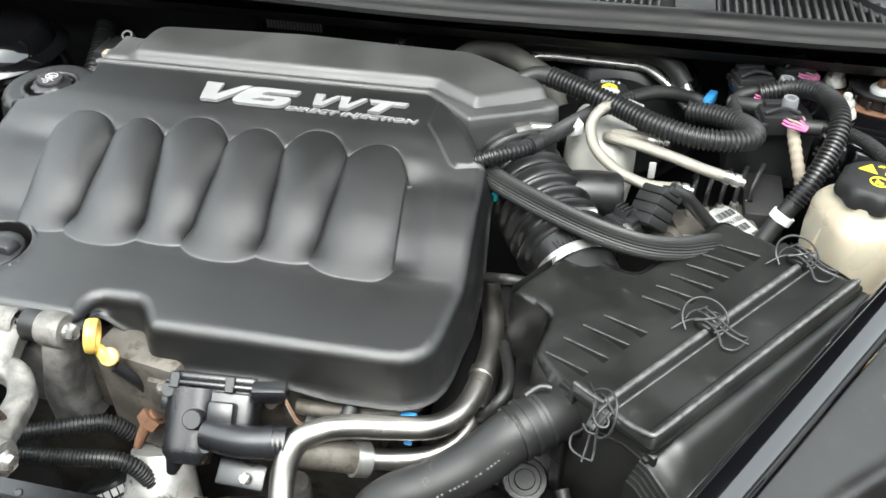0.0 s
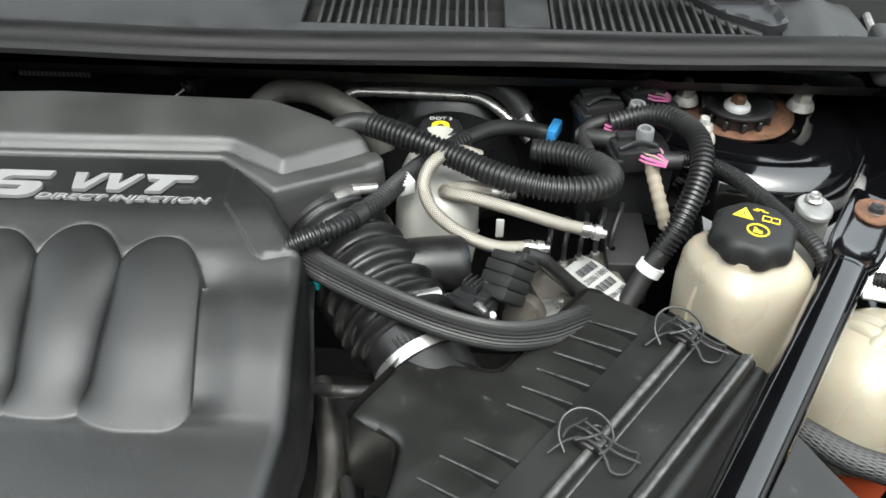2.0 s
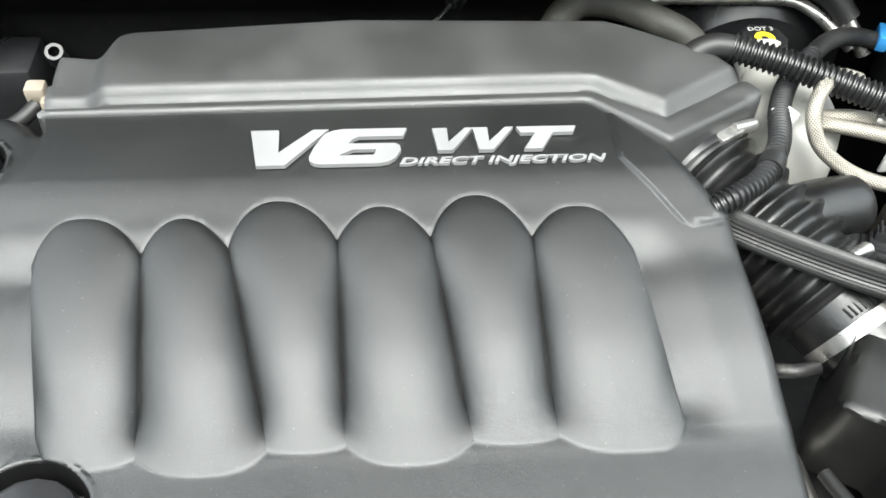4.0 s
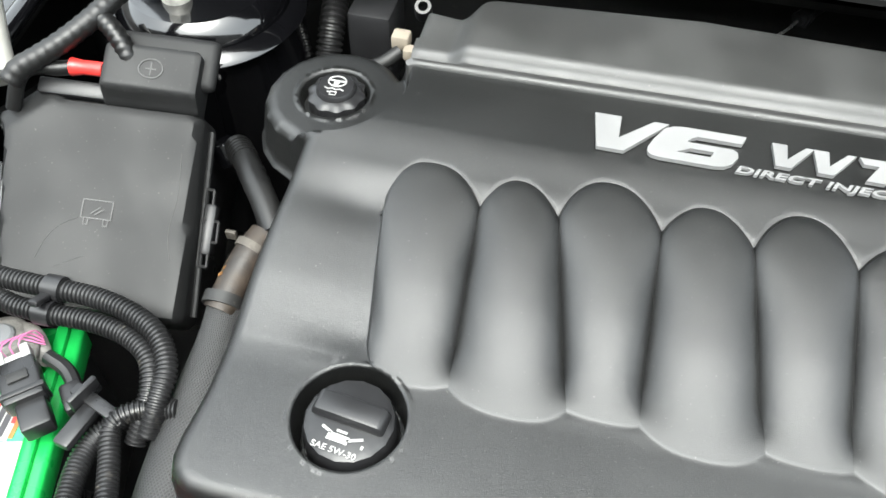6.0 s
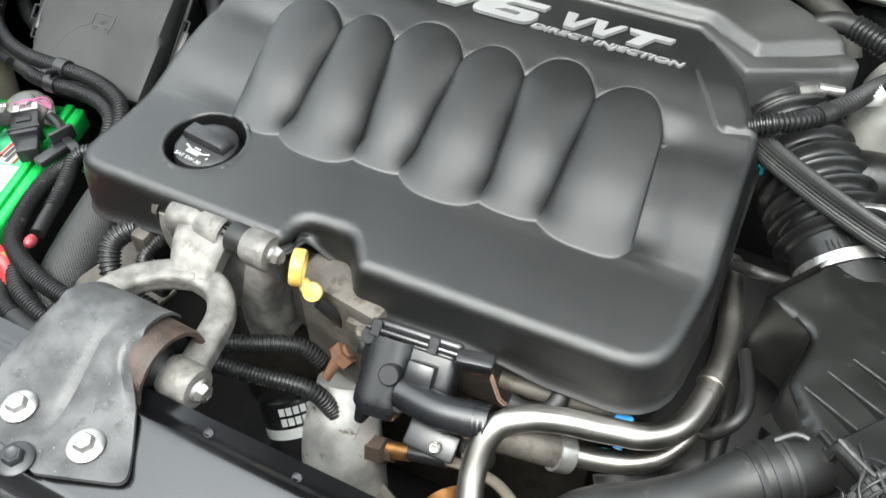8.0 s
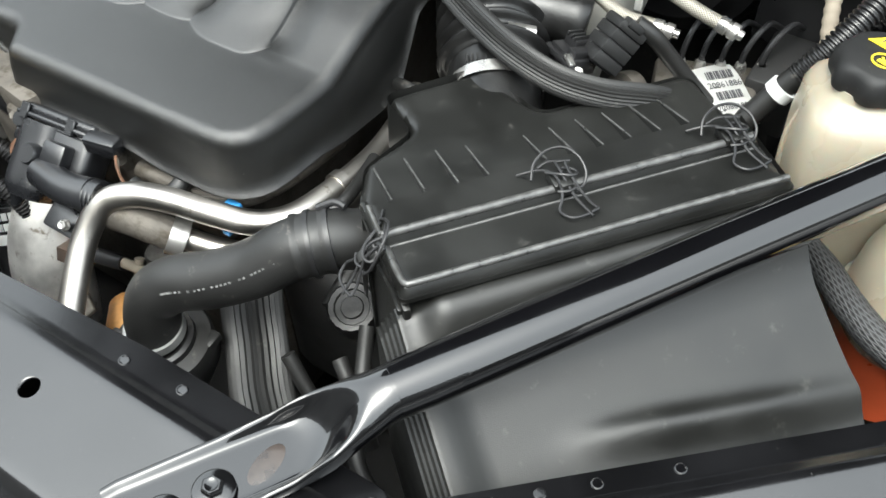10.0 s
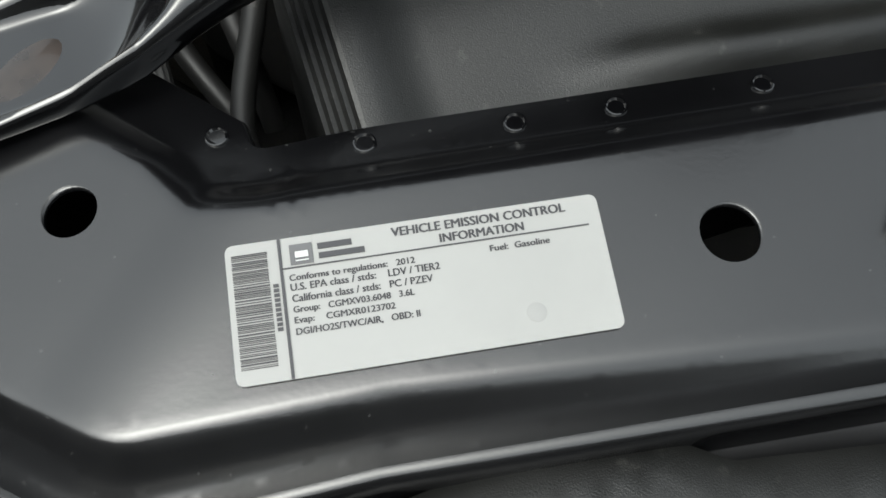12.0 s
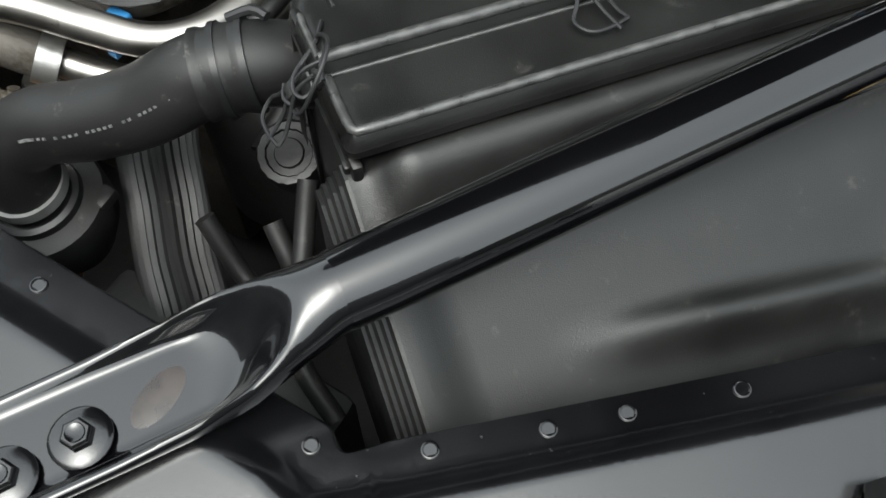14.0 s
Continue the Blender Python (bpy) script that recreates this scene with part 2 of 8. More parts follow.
def spline(pts, step):
    """Evenly spaced points on a smooth curve through pts."""
    p = [Vector(q) for q in pts]
    if len(p) == 2:
        dense = [p[0].lerp(p[1], k / 20) for k in range(21)]
    else:
        ext = [p[0] * 2 - p[1], *p, p[-1] * 2 - p[-2]]
        dense = []
        for a, b, c, d in zip(ext, ext[1:], ext[2:], ext[3:]):
            for k in range(24):
                t = k / 24
                dense.append(0.5 * ((2 * b) + (c - a) * t + (2 * a - 5 * b + 4 * c - d) * t * t + (3 * b - a - 3 * c + d) * t ** 3))
        dense.append(p[-1])
    run = [0.0]
    for a, b in zip(dense, dense[1:]):
        run.append(run[-1] + (b - a).length)
    count = max(2, int(run[-1] / step) + 1)
    out, k = [], 0
    for i in range(count):
        want = run[-1] * i / (count - 1)
        while k < len(run) - 2 and run[k + 1] < want:
            k += 1
        f = (want - run[k]) / max(1e-9, run[k + 1] - run[k])
        out.append(dense[k].lerp(dense[k + 1], f))
    return out, run[-1]


def tube(pts, r, n=14, step=0.005, ridge=0.0, pitch=0.0, squash=1.0, caps=True, radii=None, lobes=0, square=0.0):
    """A hose along a smooth curve; ridge and pitch make it convoluted; radii: a function of 0..1 that scales the girth; lobes: ribs along the length; square: flattens the four sides."""
    if pitch:
        step = pitch / 4
    path, total = spline(pts, step)
    bm = bmesh.new()
    uv = bm.loops.layers.uv.new("UVMap")
    tang = [(path[min(i + 1, len(path) - 1)] - path[max(i - 1, 0)]).normalized() for i in range(len(path))]
    up = Vector((0, 0, 1)) if abs(tang[0].z) < 0.9 else Vector((1, 0, 0))
    side = tang[0].cross(up).normalized()
    rings = []
    for i, (c, t) in enumerate(zip(path, tang)):
        side = (side - t * side.dot(t)).normalized()
        other = t.cross(side)
        f = i / (len(path) - 1)
        rad = r * (radii(f) if radii else 1.0)
        if ridge and i % 4 in (2, 3):
            rad -= ridge
        rings.append([bm.verts.new(c + (side * math.cos(a) + other * (math.sin(a) * squash)) * (rad * (1 + 0.05 * math.cos(lobes * a)) if lobes else rad * (1 - square * math.cos(4 * a)))) for a in (2 * math.pi * k / n for k in range(n))])
    for i in range(len(rings) - 1):
        for k in range(n):
            f = bm.faces.new((rings[i][k], rings[i][(k + 1) % n], rings[i + 1][(k + 1) % n], rings[i + 1][k]))
            s0, s1 = total * i / (len(rings) - 1), total * (i + 1) / (len(rings) - 1)
            for loop, q in zip(f.loops, ((s0, k / n), (s0, (k + 1) / n), (s1, (k + 1) / n), (s1, k / n))):
                loop[uv].uv = q
    if caps:
        bm.faces.new(rings[0][::-1])
        bm.faces.new(rings[-1])
    return bm


def lathe(profile, m, n=32, wave=None):
    """Turns (radius, height) pairs about the z axis of m; wave(angle, height) scales the radius."""
    bm = bmesh.new()
    rings = []
    for r, h in profile:
        if r < 1e-6:
            rings.append([bm.verts.new((0, 0, h))])
        else:
            rings.append([bm.verts.new((r * math.cos(a) * (wave(a, h) if wave else 1), r * math.sin(a) * (wave(a, h) if wave else 1), h)) for a in (2 * math.pi * k / n for k in range(n))])
    for a, b in zip(rings, rings[1:]):
        for k in range(n):
            q = [a[k % len(a)], a[(k + 1) % len(a)], b[(k + 1) % len(b)], b[k % len(b)]]
            q = [v for i, v in enumerate(q) if v not in q[:i]]
            if len(q) > 2:
                bm.faces.new(q)
    return moved(bm, m)


def along(at, way):
    """A pose at a point whose z axis points along way."""
    return Matrix.Translation(at) @ Vector(way).to_track_quat("Z", "Y").to_matrix().to_4x4()


def rounded(corners, default=0.01, fine=5):
    """A closed outline from (x, y[, radius]) corners with rounded turns."""
    out, count = [], len(corners)
    for i, c in enumerate(corners):
        p = Vector(c[:2])
        r = c[2] if len(c) > 2 else default
        a, b = Vector(corners[i - 1][:2]) - p, Vector(corners[(i + 1) % count][:2]) - p
        half = a.angle(b) / 2
        cut = min(r / math.tan(half), 0.48 * a.length, 0.48 * b.length) if half < 1.55 else 0
        if cut < 1e-4:
            out.append(p)
            continue
        p0, p1 = p + a.normalized() * cut, p + b.normalized() * cut
        for k in range(fine + 1):
            t = k / fine
            out.append(p0 * (1 - t) ** 2 + p * 2 * t * (1 - t) + p1 * t * t)
    return out


def resampled(loop, step):
    out = []
    for a, b in zip(loop, loop[1:] + loop[:1]):
        k = max(1, int((b - a).length / step))
        out += [a.lerp(b, i / k) for i in range(k)]
    return out


def edge_distance(pts, loop):
    """Distance of each point to a closed outline, and whether it lies inside."""
    p = np.array(pts, float)
    a = np.array([tuple(v) for v in loop])
    b = np.roll(a, -1, 0)
    best = np.full(len(p), 1e9)
    inside = np.zeros(len(p), bool)
    for (ax, ay), (bx, by) in zip(a, b):
        dx, dy = bx - ax, by - ay
        t = np.clip(((p[:, 0] - ax) * dx + (p[:, 1] - ay) * dy) / max(dx * dx + dy * dy, 1e-12), 0, 1)
        best = np.minimum(best, np.hypot(p[:, 0] - ax - t * dx, p[:, 1] - ay - t * dy))
        if ay != by:
            inside ^= ((ay > p[:, 1]) != (by > p[:, 1])) & (p[:, 0] < (bx - ax) * (p[:, 1] - ay) / (by - ay) + ax)
    return best, inside


def plate(corners, height, skirt=None, step=0.004, holes=(), m=None, rim=None, creases=(), fine=5):
    """A sheet over a rounded outline, z = height(x, y, distance to the edge); skirt: (outward, z) pairs or a function of x, y that gives them; creases: lines that the mesh follows."""
    from mathutils.geometry import delaunay_2d_cdt
    loop = resampled(rounded(corners, fine=fine), rim or step)
    xs, ys = [p.x for p in loop], [p.y for p in loop]
    gx, gy = np.meshgrid(np.arange(min(xs), max(xs), step), np.arange(min(ys), max(ys), step))
    pts = np.stack([gx.ravel(), gy.ravel()], 1)
    d, ins = edge_distance(pts, loop)
    keep = ins & (d > 0.55 * step)
    lines = [[Vector(q) for q in c] for c in creases]
    rings = [[Vector((cx + r * math.cos(2 * math.pi * k / 28), cy + r * math.sin(2 * math.pi * k / 28))) for k in range(28)] for cx, cy, r in holes]
    for cx, cy, r in holes:
        keep &= np.hypot(pts[:, 0] - cx, pts[:, 1] - cy) > r + 0.4 * step
    for line in lines:
        q = np.array([tuple(v) for v in line])
        for i in range(0, len(q), 40):
            some = q[i : i + 40]
            keep &= np.min(np.hypot(pts[:, None, 0] - some[None, :, 0], pts[:, None, 1] - some[None, :, 1]), 1) > 0.5 * step
    verts = loop + [Vector(p) for p in pts[keep]]
    edges = [(i, (i + 1) % len(loop)) for i in range(len(loop))]
    for ring in rings:
        o = len(verts)
        verts += ring
        edges += [(o + i, o + (i + 1) % len(ring)) for i in range(len(ring))]
    for line in lines:
        o = len(verts)
        verts += line
        edges += [(o + i, o + i + 1) for i in range(len(line) - 1)]
    cv, ce, cf, vo, eo, fo = delaunay_2d_cdt(verts, edges, [], 1, 1e-6)
    cd, _ = edge_distance([tuple(v) for v in cv], loop)
    bm = bmesh.new()
    made = [bm.verts.new((v.x, v.y, height(v.x, v.y, dd))) for v, dd in zip(cv, cd)]
    mids = [sum((cv[i] for i in f), Vector((0, 0))) / len(f) for f in cf]
    _, within = edge_distance([tuple(q) for q in mids], loop)
    for f, mid, good in zip(cf, mids, within):
        if not good or any(math.hypot(mid.x - cx, mid.y - cy) < r * 0.995 for cx, cy, r in holes):
            continue
        bm.faces.new([made[i] for i in f])
    rim_of = {}
    for i, src in enumerate(vo):
        for k in src:
            rim_of.setdefault(k, i)
    if skirt:
        count = len(loop)
        ring = [made[rim_of[i]] for i in range(count)]
        area = sum(a.x * b.y - b.x * a.y for a, b in zip(loop, loop[1:] + loop[:1]))
        way = 1 if area > 0 else -1
        outs = []
        for i in range(count):
            t = (loop[(i + 2) % count] - loop[i - 2]).normalized()
            outs.append(Vector((t.y, -t.x)) * way)
        levels = [skirt(p.x, p.y) if callable(skirt) else skirt for p in loop]
        for lv in range(len(levels[0])):
            nxt = [bm.verts.new((loop[i].x + outs[i].x * levels[i][lv][0], loop[i].y + outs[i].y * levels[i][lv][0], levels[i][lv][1])) for i in range(count)]
            for i in range(count):
                j = (i + 1) % count
                bm.faces.new((ring[i], nxt[i], nxt[j], ring[j]) if way > 0 else (ring[j], nxt[j], nxt[i], ring[i]))
            ring = nxt
    for r in range(len(rings)):
        o = len(loop) + int(keep.sum()) + 28 * r
        top = [made[rim_of[o + k]] for k in range(28)]
        low = [bm.verts.new((v.co.x, v.co.y, v.co.z - 0.004)) for v in top]
        for k in range(28):
            bm.faces.new((top[k], top[(k + 1) % 28], low[(k + 1) % 28], low[k]))
    for v in [v for v in bm.verts if not v.link_faces]:
        bm.verts.remove(v)
    bmesh.ops.recalc_face_normals(bm, faces=bm.faces[:])
    up = sum(f.normal.z * f.calc_area() for f in bm.faces)
    if up < 0:
        bmesh.ops.reverse_faces(bm, faces=bm.faces[:])
    return moved(bm, m) if m else bm


def smooth01(a, b, x):
    t = min(1.0, max(0.0, (x - a) / (b - a)))
    return t * t * (3 - 2 * t)


def profile(table, x):
    """Smooth value between table's (x, value) rows."""
    if x <= table[0][0]:
        return table[0][1]
    for (a, va), (b, vb) in zip(table, table[1:]):
        if x <= b:
            t = (x - a) / (b - a)
            return va + (vb - va) * t
    return table[-1][1]


def lettering(body, box, mat, parent, z=0.0, thick=0.001, lean=0.0, bold=0.0, turn=None, name="lettering", label=""):
    """Words fitted into box (x, y, width, height) on the plane of turn, standing thick above it."""
    cu = bpy.data.curves.new(name, "FONT")
    cu.body, cu.shear, cu.offset, cu.extrude, cu.resolution_u = body, lean, bold, 0.02, 3
    tmp = new("words", cu)
    me = bpy.data.meshes.new_from_object(tmp.evaluated_get(bpy.context.evaluated_depsgraph_get()))
    bpy.data.objects.remove(tmp)
    bpy.data.curves.remove(cu)
    bm = bmesh.new()
    bm.from_mesh(me)
    bpy.data.meshes.remove(me)
    lo = [min(v.co[i] for v in bm.verts) for i in range(3)]
    hi = [max(v.co[i] for v in bm.verts) for i in range(3)]
    for v in bm.verts:
        v.co = Vector((box[0] + (v.co.x - lo[0]) / (hi[0] - lo[0]) * box[2], box[1] + (v.co.y - lo[1]) / (hi[1] - lo[1]) * box[3], z + (v.co.z - lo[2]) / (hi[2] - lo[2]) * thick))
    if turn:
        bm.transform(turn)
    return part(name, bm, mat, parent, label, smooth=False)


def bars(rects, mat, parent, turn, z=0.0005, name="print_bar", thick=0.0003):
    """Flat printed bars (x, y, width, height) in one part."""
    bm = merged(*[block(w, h, thick, Matrix.Translation((x + w / 2, y + h / 2, z)), bevel=0) for x, y, w, h in rects])
    bm.transform(turn)
    return part(name, bm, mat, parent, smooth=False)


def hexbolt(name, at, way, size, parent=None, mat=None, washer=1.7, label="", group=""):
    """A hexagon-headed flange bolt; size: across flats."""
    m = along(at, way)
    r = size / 2 / math.cos(math.pi / 6)
    head = lathe([(0, size * 0.62), (r * 0.80, size * 0.62), (r * 0.97, size * 0.52), (r, size * 0.18), (r, 0.0)], m, n=6)
    flange = lathe([(0, size * 0.2), (size * washer * 0.42, size * 0.2), (size * washer / 2, size * 0.08), (size * washer / 2, 0)], m, n=24)
    dish = lathe([(0, size * 0.63), (size * 0.3, size * 0.63), (size * 0.34, size * 0.66)], m, n=16)
    bm = merged(head, flange, dish)
    if parent:
        return part(name, bm, mat or ZINC, parent, label)
    return single(name, bm, mat or ZINC, label, "bolt", group)


# ---- the car body round the engine ----
def flat_box(name, x0, x1, y0, y1, z0, z1, mat, label, category, bevel=0.004):
    return single(name, block(x1 - x0, y1 - y0, z1 - z0, Matrix.Translation(((x0 + x1) / 2, (y0 + y1) / 2, z0)), bevel=bevel), mat, label, category, kind="structure")


def extruded(sect, xs, bow=None):
    """A long profile of (y, z) points swept along x; bow(x) shifts it in y and z."""
    bm = bmesh.new()
    rows = [[bm.verts.new((x, y + (bow(x)[0] if bow else 0), z + (bow(x)[1] if bow else 0))) for y, z in sect] for x in xs]
    for a, b in zip(rows, rows[1:]):
        for k in range(len(sect) - 1):
            bm.faces.new((a[k], b[k], b[k + 1], a[k + 1]))
    bmesh.ops.recalc_face_normals(bm, faces=bm.faces[:])
    return bm


g = bmesh.new()
bmesh.ops.create_grid(g, x_segments=40, y_segments=40, size=150)
single("ground", g, GROUND, "grey asphalt ground under the car", "ground", kind="structure")
SURROUND = material("plain_surround", (0.16, 0.155, 0.145), 0.9, blotch=0.3, blotch_size=0.6)
# Unseen walls, added to keep the bright horizon out of the reflections.
for name, x0, x1, y0, y1 in (("wall_unseen_front", -14, 14, -5.3, -5.0), ("wall_unseen_rear", -14, 14, 14, 14.3), ("wall_unseen_left", -14.3, -14, -5, 14), ("wall_unseen_right", 14, 14.3, -5, 14)):
    flat_box(name, x0, x1, y0, y1, 0.0, 6.0 if y1 < 0 else 4.0, SURROUND, "plain unseen wall added to block the low sky", "wall", bevel=0.02)
flat_box("undertray", -1.2, 0.66, 0.09, 1.30, 0.28, 0.30, DARK, "dirty black undertray below the engine", "undertray")
flat_box("wall_firewall", -1.2, 0.66, 1.26, 1.30, 0.30, 0.96, DARK, "black painted firewall behind the engine", "firewall")
flat_box("wall_front", -1.2, 0.66, 0.05, 0.09, 0.30, 0.74, DARK, "dark front wall behind the grille", "front wall")

# open hood, hinged at the cowl
hood = block(1.60, 1.00, 0.03, bevel=0.012)
hood.transform(Matrix.Translation((-0.28, 1.39, 1.12)) @ Matrix.Rotation(radians(-64), 4, "X") @ Matrix.Translation((0, -0.50, 0)))
single("hood", hood, HOODPAD, "open black hood with a matt lining above the engine bay", "hood", kind="structure")

# fenders: a rolled rail on top of an inner wall
RAIL = {1: [(0.5, 0.570), (0.9, 0.520), (1.4, 0.520)], -1: [(0.30, -1.02), (0.55, -0.990), (0.62, -1.000), (0.69, -1.022), (0.80, -1.062), (0.90, -1.085), (1.4, -1.10)]}
SECTION = {1: [(0.0, 0.30), (0.0, 0.80), (0.02, 0.850), (0.05, 0.868), (0.085, 0.872), (0.11, 0.885), (0.13, 0.915), (0.16, 0.925), (0.24, 0.90), (0.30, 0.80), (0.31, 0.35)],
           -1: [(0.13, 0.30), (0.12, 0.78), (0.03, 0.825), (0.0, 0.828), (-0.003, 0.836), (0.002, 0.843), (0.012, 0.844), (0.022, 0.836), (0.050, 0.836), (0.12, 0.815), (0.20, 0.78), (0.30, 0.70), (0.31, 0.35)]}
for side, name, label in ((-1, "wall_fender_left", "gloss black fender rail beside the fuse box"), (1, "wall_fender_right", "gloss black fender rail beside the coolant tanks")):
    bm = bmesh.new()
    rows = []
    for y in np.linspace(0.42 if side > 0 else 0.30, 1.40, 40):
        lift = 0.07 * (y - 0.9)
        at = profile(RAIL[side], y)
        rows.append([bm.verts.new((at + side * o, y, z + (lift if z > 0.5 else 0))) for o, z in SECTION[side]])
    for a, b in zip(rows, rows[1:]):
        for k in range(len(rows[0]) - 1):
            bm.faces.new((a[k], b[k], b[k + 1], a[k + 1]))
    bmesh.ops.recalc_face_normals(bm, faces=bm.faces[:])
    single(name, bm, GLOSS, label, "fender", kind="structure")
rail_line = [(profile(RAIL[-1], y) - 0.008, y, 0.842 + 0.07 * (y - 0.9)) for y in (0.50, 0.58, 0.66, 0.74, 0.82, 0.90, 1.0, 1.15, 1.3)]
single("fender_seal", tube(rail_line, 0.0125, n=16, step=0.01, squash=0.7), GLOSS, "glossy black rubber seal along the fender rail", "seal")
for y, w in ((0.87, 0.030), (0.78, 0.034)):
    hexbolt("fender_bolt", (profile(RAIL[-1], y) - w - 0.01, y, 0.836 + 0.07 * (y - 0.9)), (-0.1, 0, 1), 0.010, None, ZINC, washer=1.6, label="small plated bolt on the fender flange")

# radiator support: a straight beam that bends back beside the headlight
SUPPORT = [(-1.12, 0.370), (-0.20, 0.371, 0.01), (-0.05, 0.381, 0.01), (0.158, 0.382, 0.004), (0.170, 0.373, 0.010), (0.186, 0.391, 0.006), (0.42, 0.606), (0.506, 0.520), (0.268, 0.308, 0.02), (0.208, 0.246, 0.03), (0.16, 0.240), (-1.12, 0.248)]
PLATEAU = [(-1.3, 0.345), (-0.2, 0.345), (0.148, 0.349, 0.006), (0.172, 0.343, 0.010), (0.190, 0.356, 0.010), (0.45, 0.596), (0.60, 0.60), (0.262, 0.325, 0.02), (0.200, 0.265, 0.03), (0.16, 0.259), (-1.3, 0.268)]
PLATEAU_LOOP = rounded(PLATEAU)


PLATEAU_EDGES = [(a.x, a.y, b.x - a.x, b.y - a.y) for a, b in zip(PLATEAU_LOOP, PLATEAU_LOOP[1:] + PLATEAU_LOOP[:1]) if (b - a).length > 1e-6]


def plateau_depth(x, y):
    """How far a point lies inside the raised field of the support; outside: minus."""
    best, inside = 1e9, False
    for ax, ay, dx, dy in PLATEAU_EDGES:
        t = min(1.0, max(0.0, ((x - ax) * dx + (y - ay) * dy) / (dx * dx + dy * dy)))
        best = min(best, (x - ax - t * dx) ** 2 + (y - ay - t * dy) ** 2)
        if (ay > y) != (ay + dy > y) and x < ax + dx * (y - ay) / dy:
            inside = not inside
    return math.sqrt(best) * (1 if inside else -1)


def support_height(x, y, d):
    s = plateau_depth(x, y)
    beam = 0.8450 - 0.13 * (0.345 - y)
    wing = 0.8468 - 0.17 * ((x - 0.19) * 0.678 - (y - 0.356) * 0.735)
    top = beam + (wing - beam) * smooth01(0.165, 0.215, x) if x > 0.05 else beam
    front = y < 0.30 if x < 0.19 else 0.678 * (x - 0.19) - 0.735 * (y - 0.356) > 0.02
    back = (y - 0.356) * (1 - smooth01(0.165, 0.20, x)) + ((y - 0.356) * 0.735 - (x - 0.19) * 0.678 - 0.011) * smooth01(0.165, 0.20, x)
    low = top - 0.010 - 0.30 * max(0.0, -s - 0.008) if front else 0.8385 - 0.18 * back
    return low + (max(top, 0.826) - low) * smooth01(-0.012, 0.006, s)


lines = []
for (x0, y0), (x1, y1) in (((-1.10, 0.345), (0.135, 0.3488)), ((0.198, 0.3634), (0.43, 0.5775))):
    run = Vector((x1 - x0, y1 - y0))
    off = Vector((run.y, -run.x)).normalized()
    count = int(run.length / 0.006)
    for o in (-0.012, -0.0075, -0.003, 0.0015, 0.006):
        lines.append([Vector((x0, y0)) + run * (0.02 + 0.96 * k / count) + off * o for k in range(count + 1)])
elbow = sorted([p for p in PLATEAU_LOOP if 0.10 < p.x < 0.23 and p.y > 0.33], key=lambda p: p.x)
elbow = [p + (q - p) * (k / max(1, int((q - p).length / 0.003))) for p, q in zip(elbow, elbow[1:]) for k in range(max(1, int((q - p).length / 0.003)))]
for o in (-0.012, -0.009, -0.006, -0.003, 0.0, 0.003, 0.006):
    run = []
    for i in range(2, len(elbow) - 2):
        t = (elbow[i + 2] - elbow[i - 2]).normalized()
        q = elbow[i] + Vector((t.y, -t.x)) * o
        if 0.137 < q.x < 0.197 and (not run or (q - run[-1]).length > 0.0025):
            run.append(q)
    lines.append(run)
nose = PLATEAU_LOOP[min(range(len(PLATEAU_LOOP)), key=lambda k: (PLATEAU_LOOP[k] - Vector((0.60, 0.60))).length):]
nose = [p + (q - p) * (k / max(1, int((q - p).length / 0.005))) for p, q in zip(nose, nose[1:]) for k in range(max(1, int((q - p).length / 0.005)))]
for o in (0.015, 0.0115, 0.008, 0.0045, 0.001, -0.0025, -0.006):
    run = []
    for i in range(2, len(nose) - 2):
        t = (nose[i + 2] - nose[i - 2]).normalized()
        q = nose[i] + Vector((t.y, -t.x)) * -o
        if -1.1 < q.x < 0.47 and (not run or (q - run[-1]).length > 0.003):
            run.append(q)
    lines.append(run)
support = plate(SUPPORT, support_height, skirt=[(0.002, 0.830), (0.003, 0.80), (0.002, 0.70)], step=0.0045, rim=0.005, creases=lines, holes=[(0.138, 0.320, 0.0095), (0.325, 0.429, 0.0104), (-0.160, 0.311, 0.0082), (-0.087, 0.313, 0.0082)])
beam_ob = single("radiator_support", support, BODY, "gloss black steel radiator support with punched holes", "radiator support", kind="structure")
true_normals(beam_ob, support_height, resampled(rounded(SUPPORT), 0.005))
for x, y in ((-0.41, 0.358), (-0.326, 0.357), (-0.259, 0.358), (-0.05, 0.364), (0.001, 0.368), (0.157, 0.371), (0.203, 0.396), (0.243, 0.431), (0.270, 0.456), (0.310, 0.493)):
    rv = lathe([(0, 0.0004), (0.0030, 0.0004), (0.0036, 0.0013), (0.0041, 0.0012), (0.0045, -0.001)], Matrix.Translation((x, y, support_height(x, y, 0.01))), n=18)
    single("rivet", rv, GLOSS, "small black clinch rivet on the radiator support", "rivet", "rivets on the radiator support")
seam = block(0.80, 0.002, 0.002, Matrix.Translation((-0.62, 0.2705, 0.833)), bevel=0.0005)
single("panel_seam", seam, DARK, "dark seam along the radiator support", "seam", kind="structure")

# cowl: weatherstrip, slotted grille and windscreen foot
def cowl_bow(x):
    return (-0.004 * smooth01(-0.1, -0.35, x), 0.003 * math.sin(x * 9) + 0.012 * smooth01(0.2, 0.5, x))


seal_sect = [(1.105, 0.944), (1.098, 0.945), (1.091, 0.946), (1.083, 0.948), (1.079, 0.951), (1.079, 0.957), (1.084, 0.960), (1.086, 0.964), (1.089, 0.970), (1.097, 0.975), (1.106, 0.976), (1.113, 0.974), (1.116, 0.966), (1.116, 0.95)]
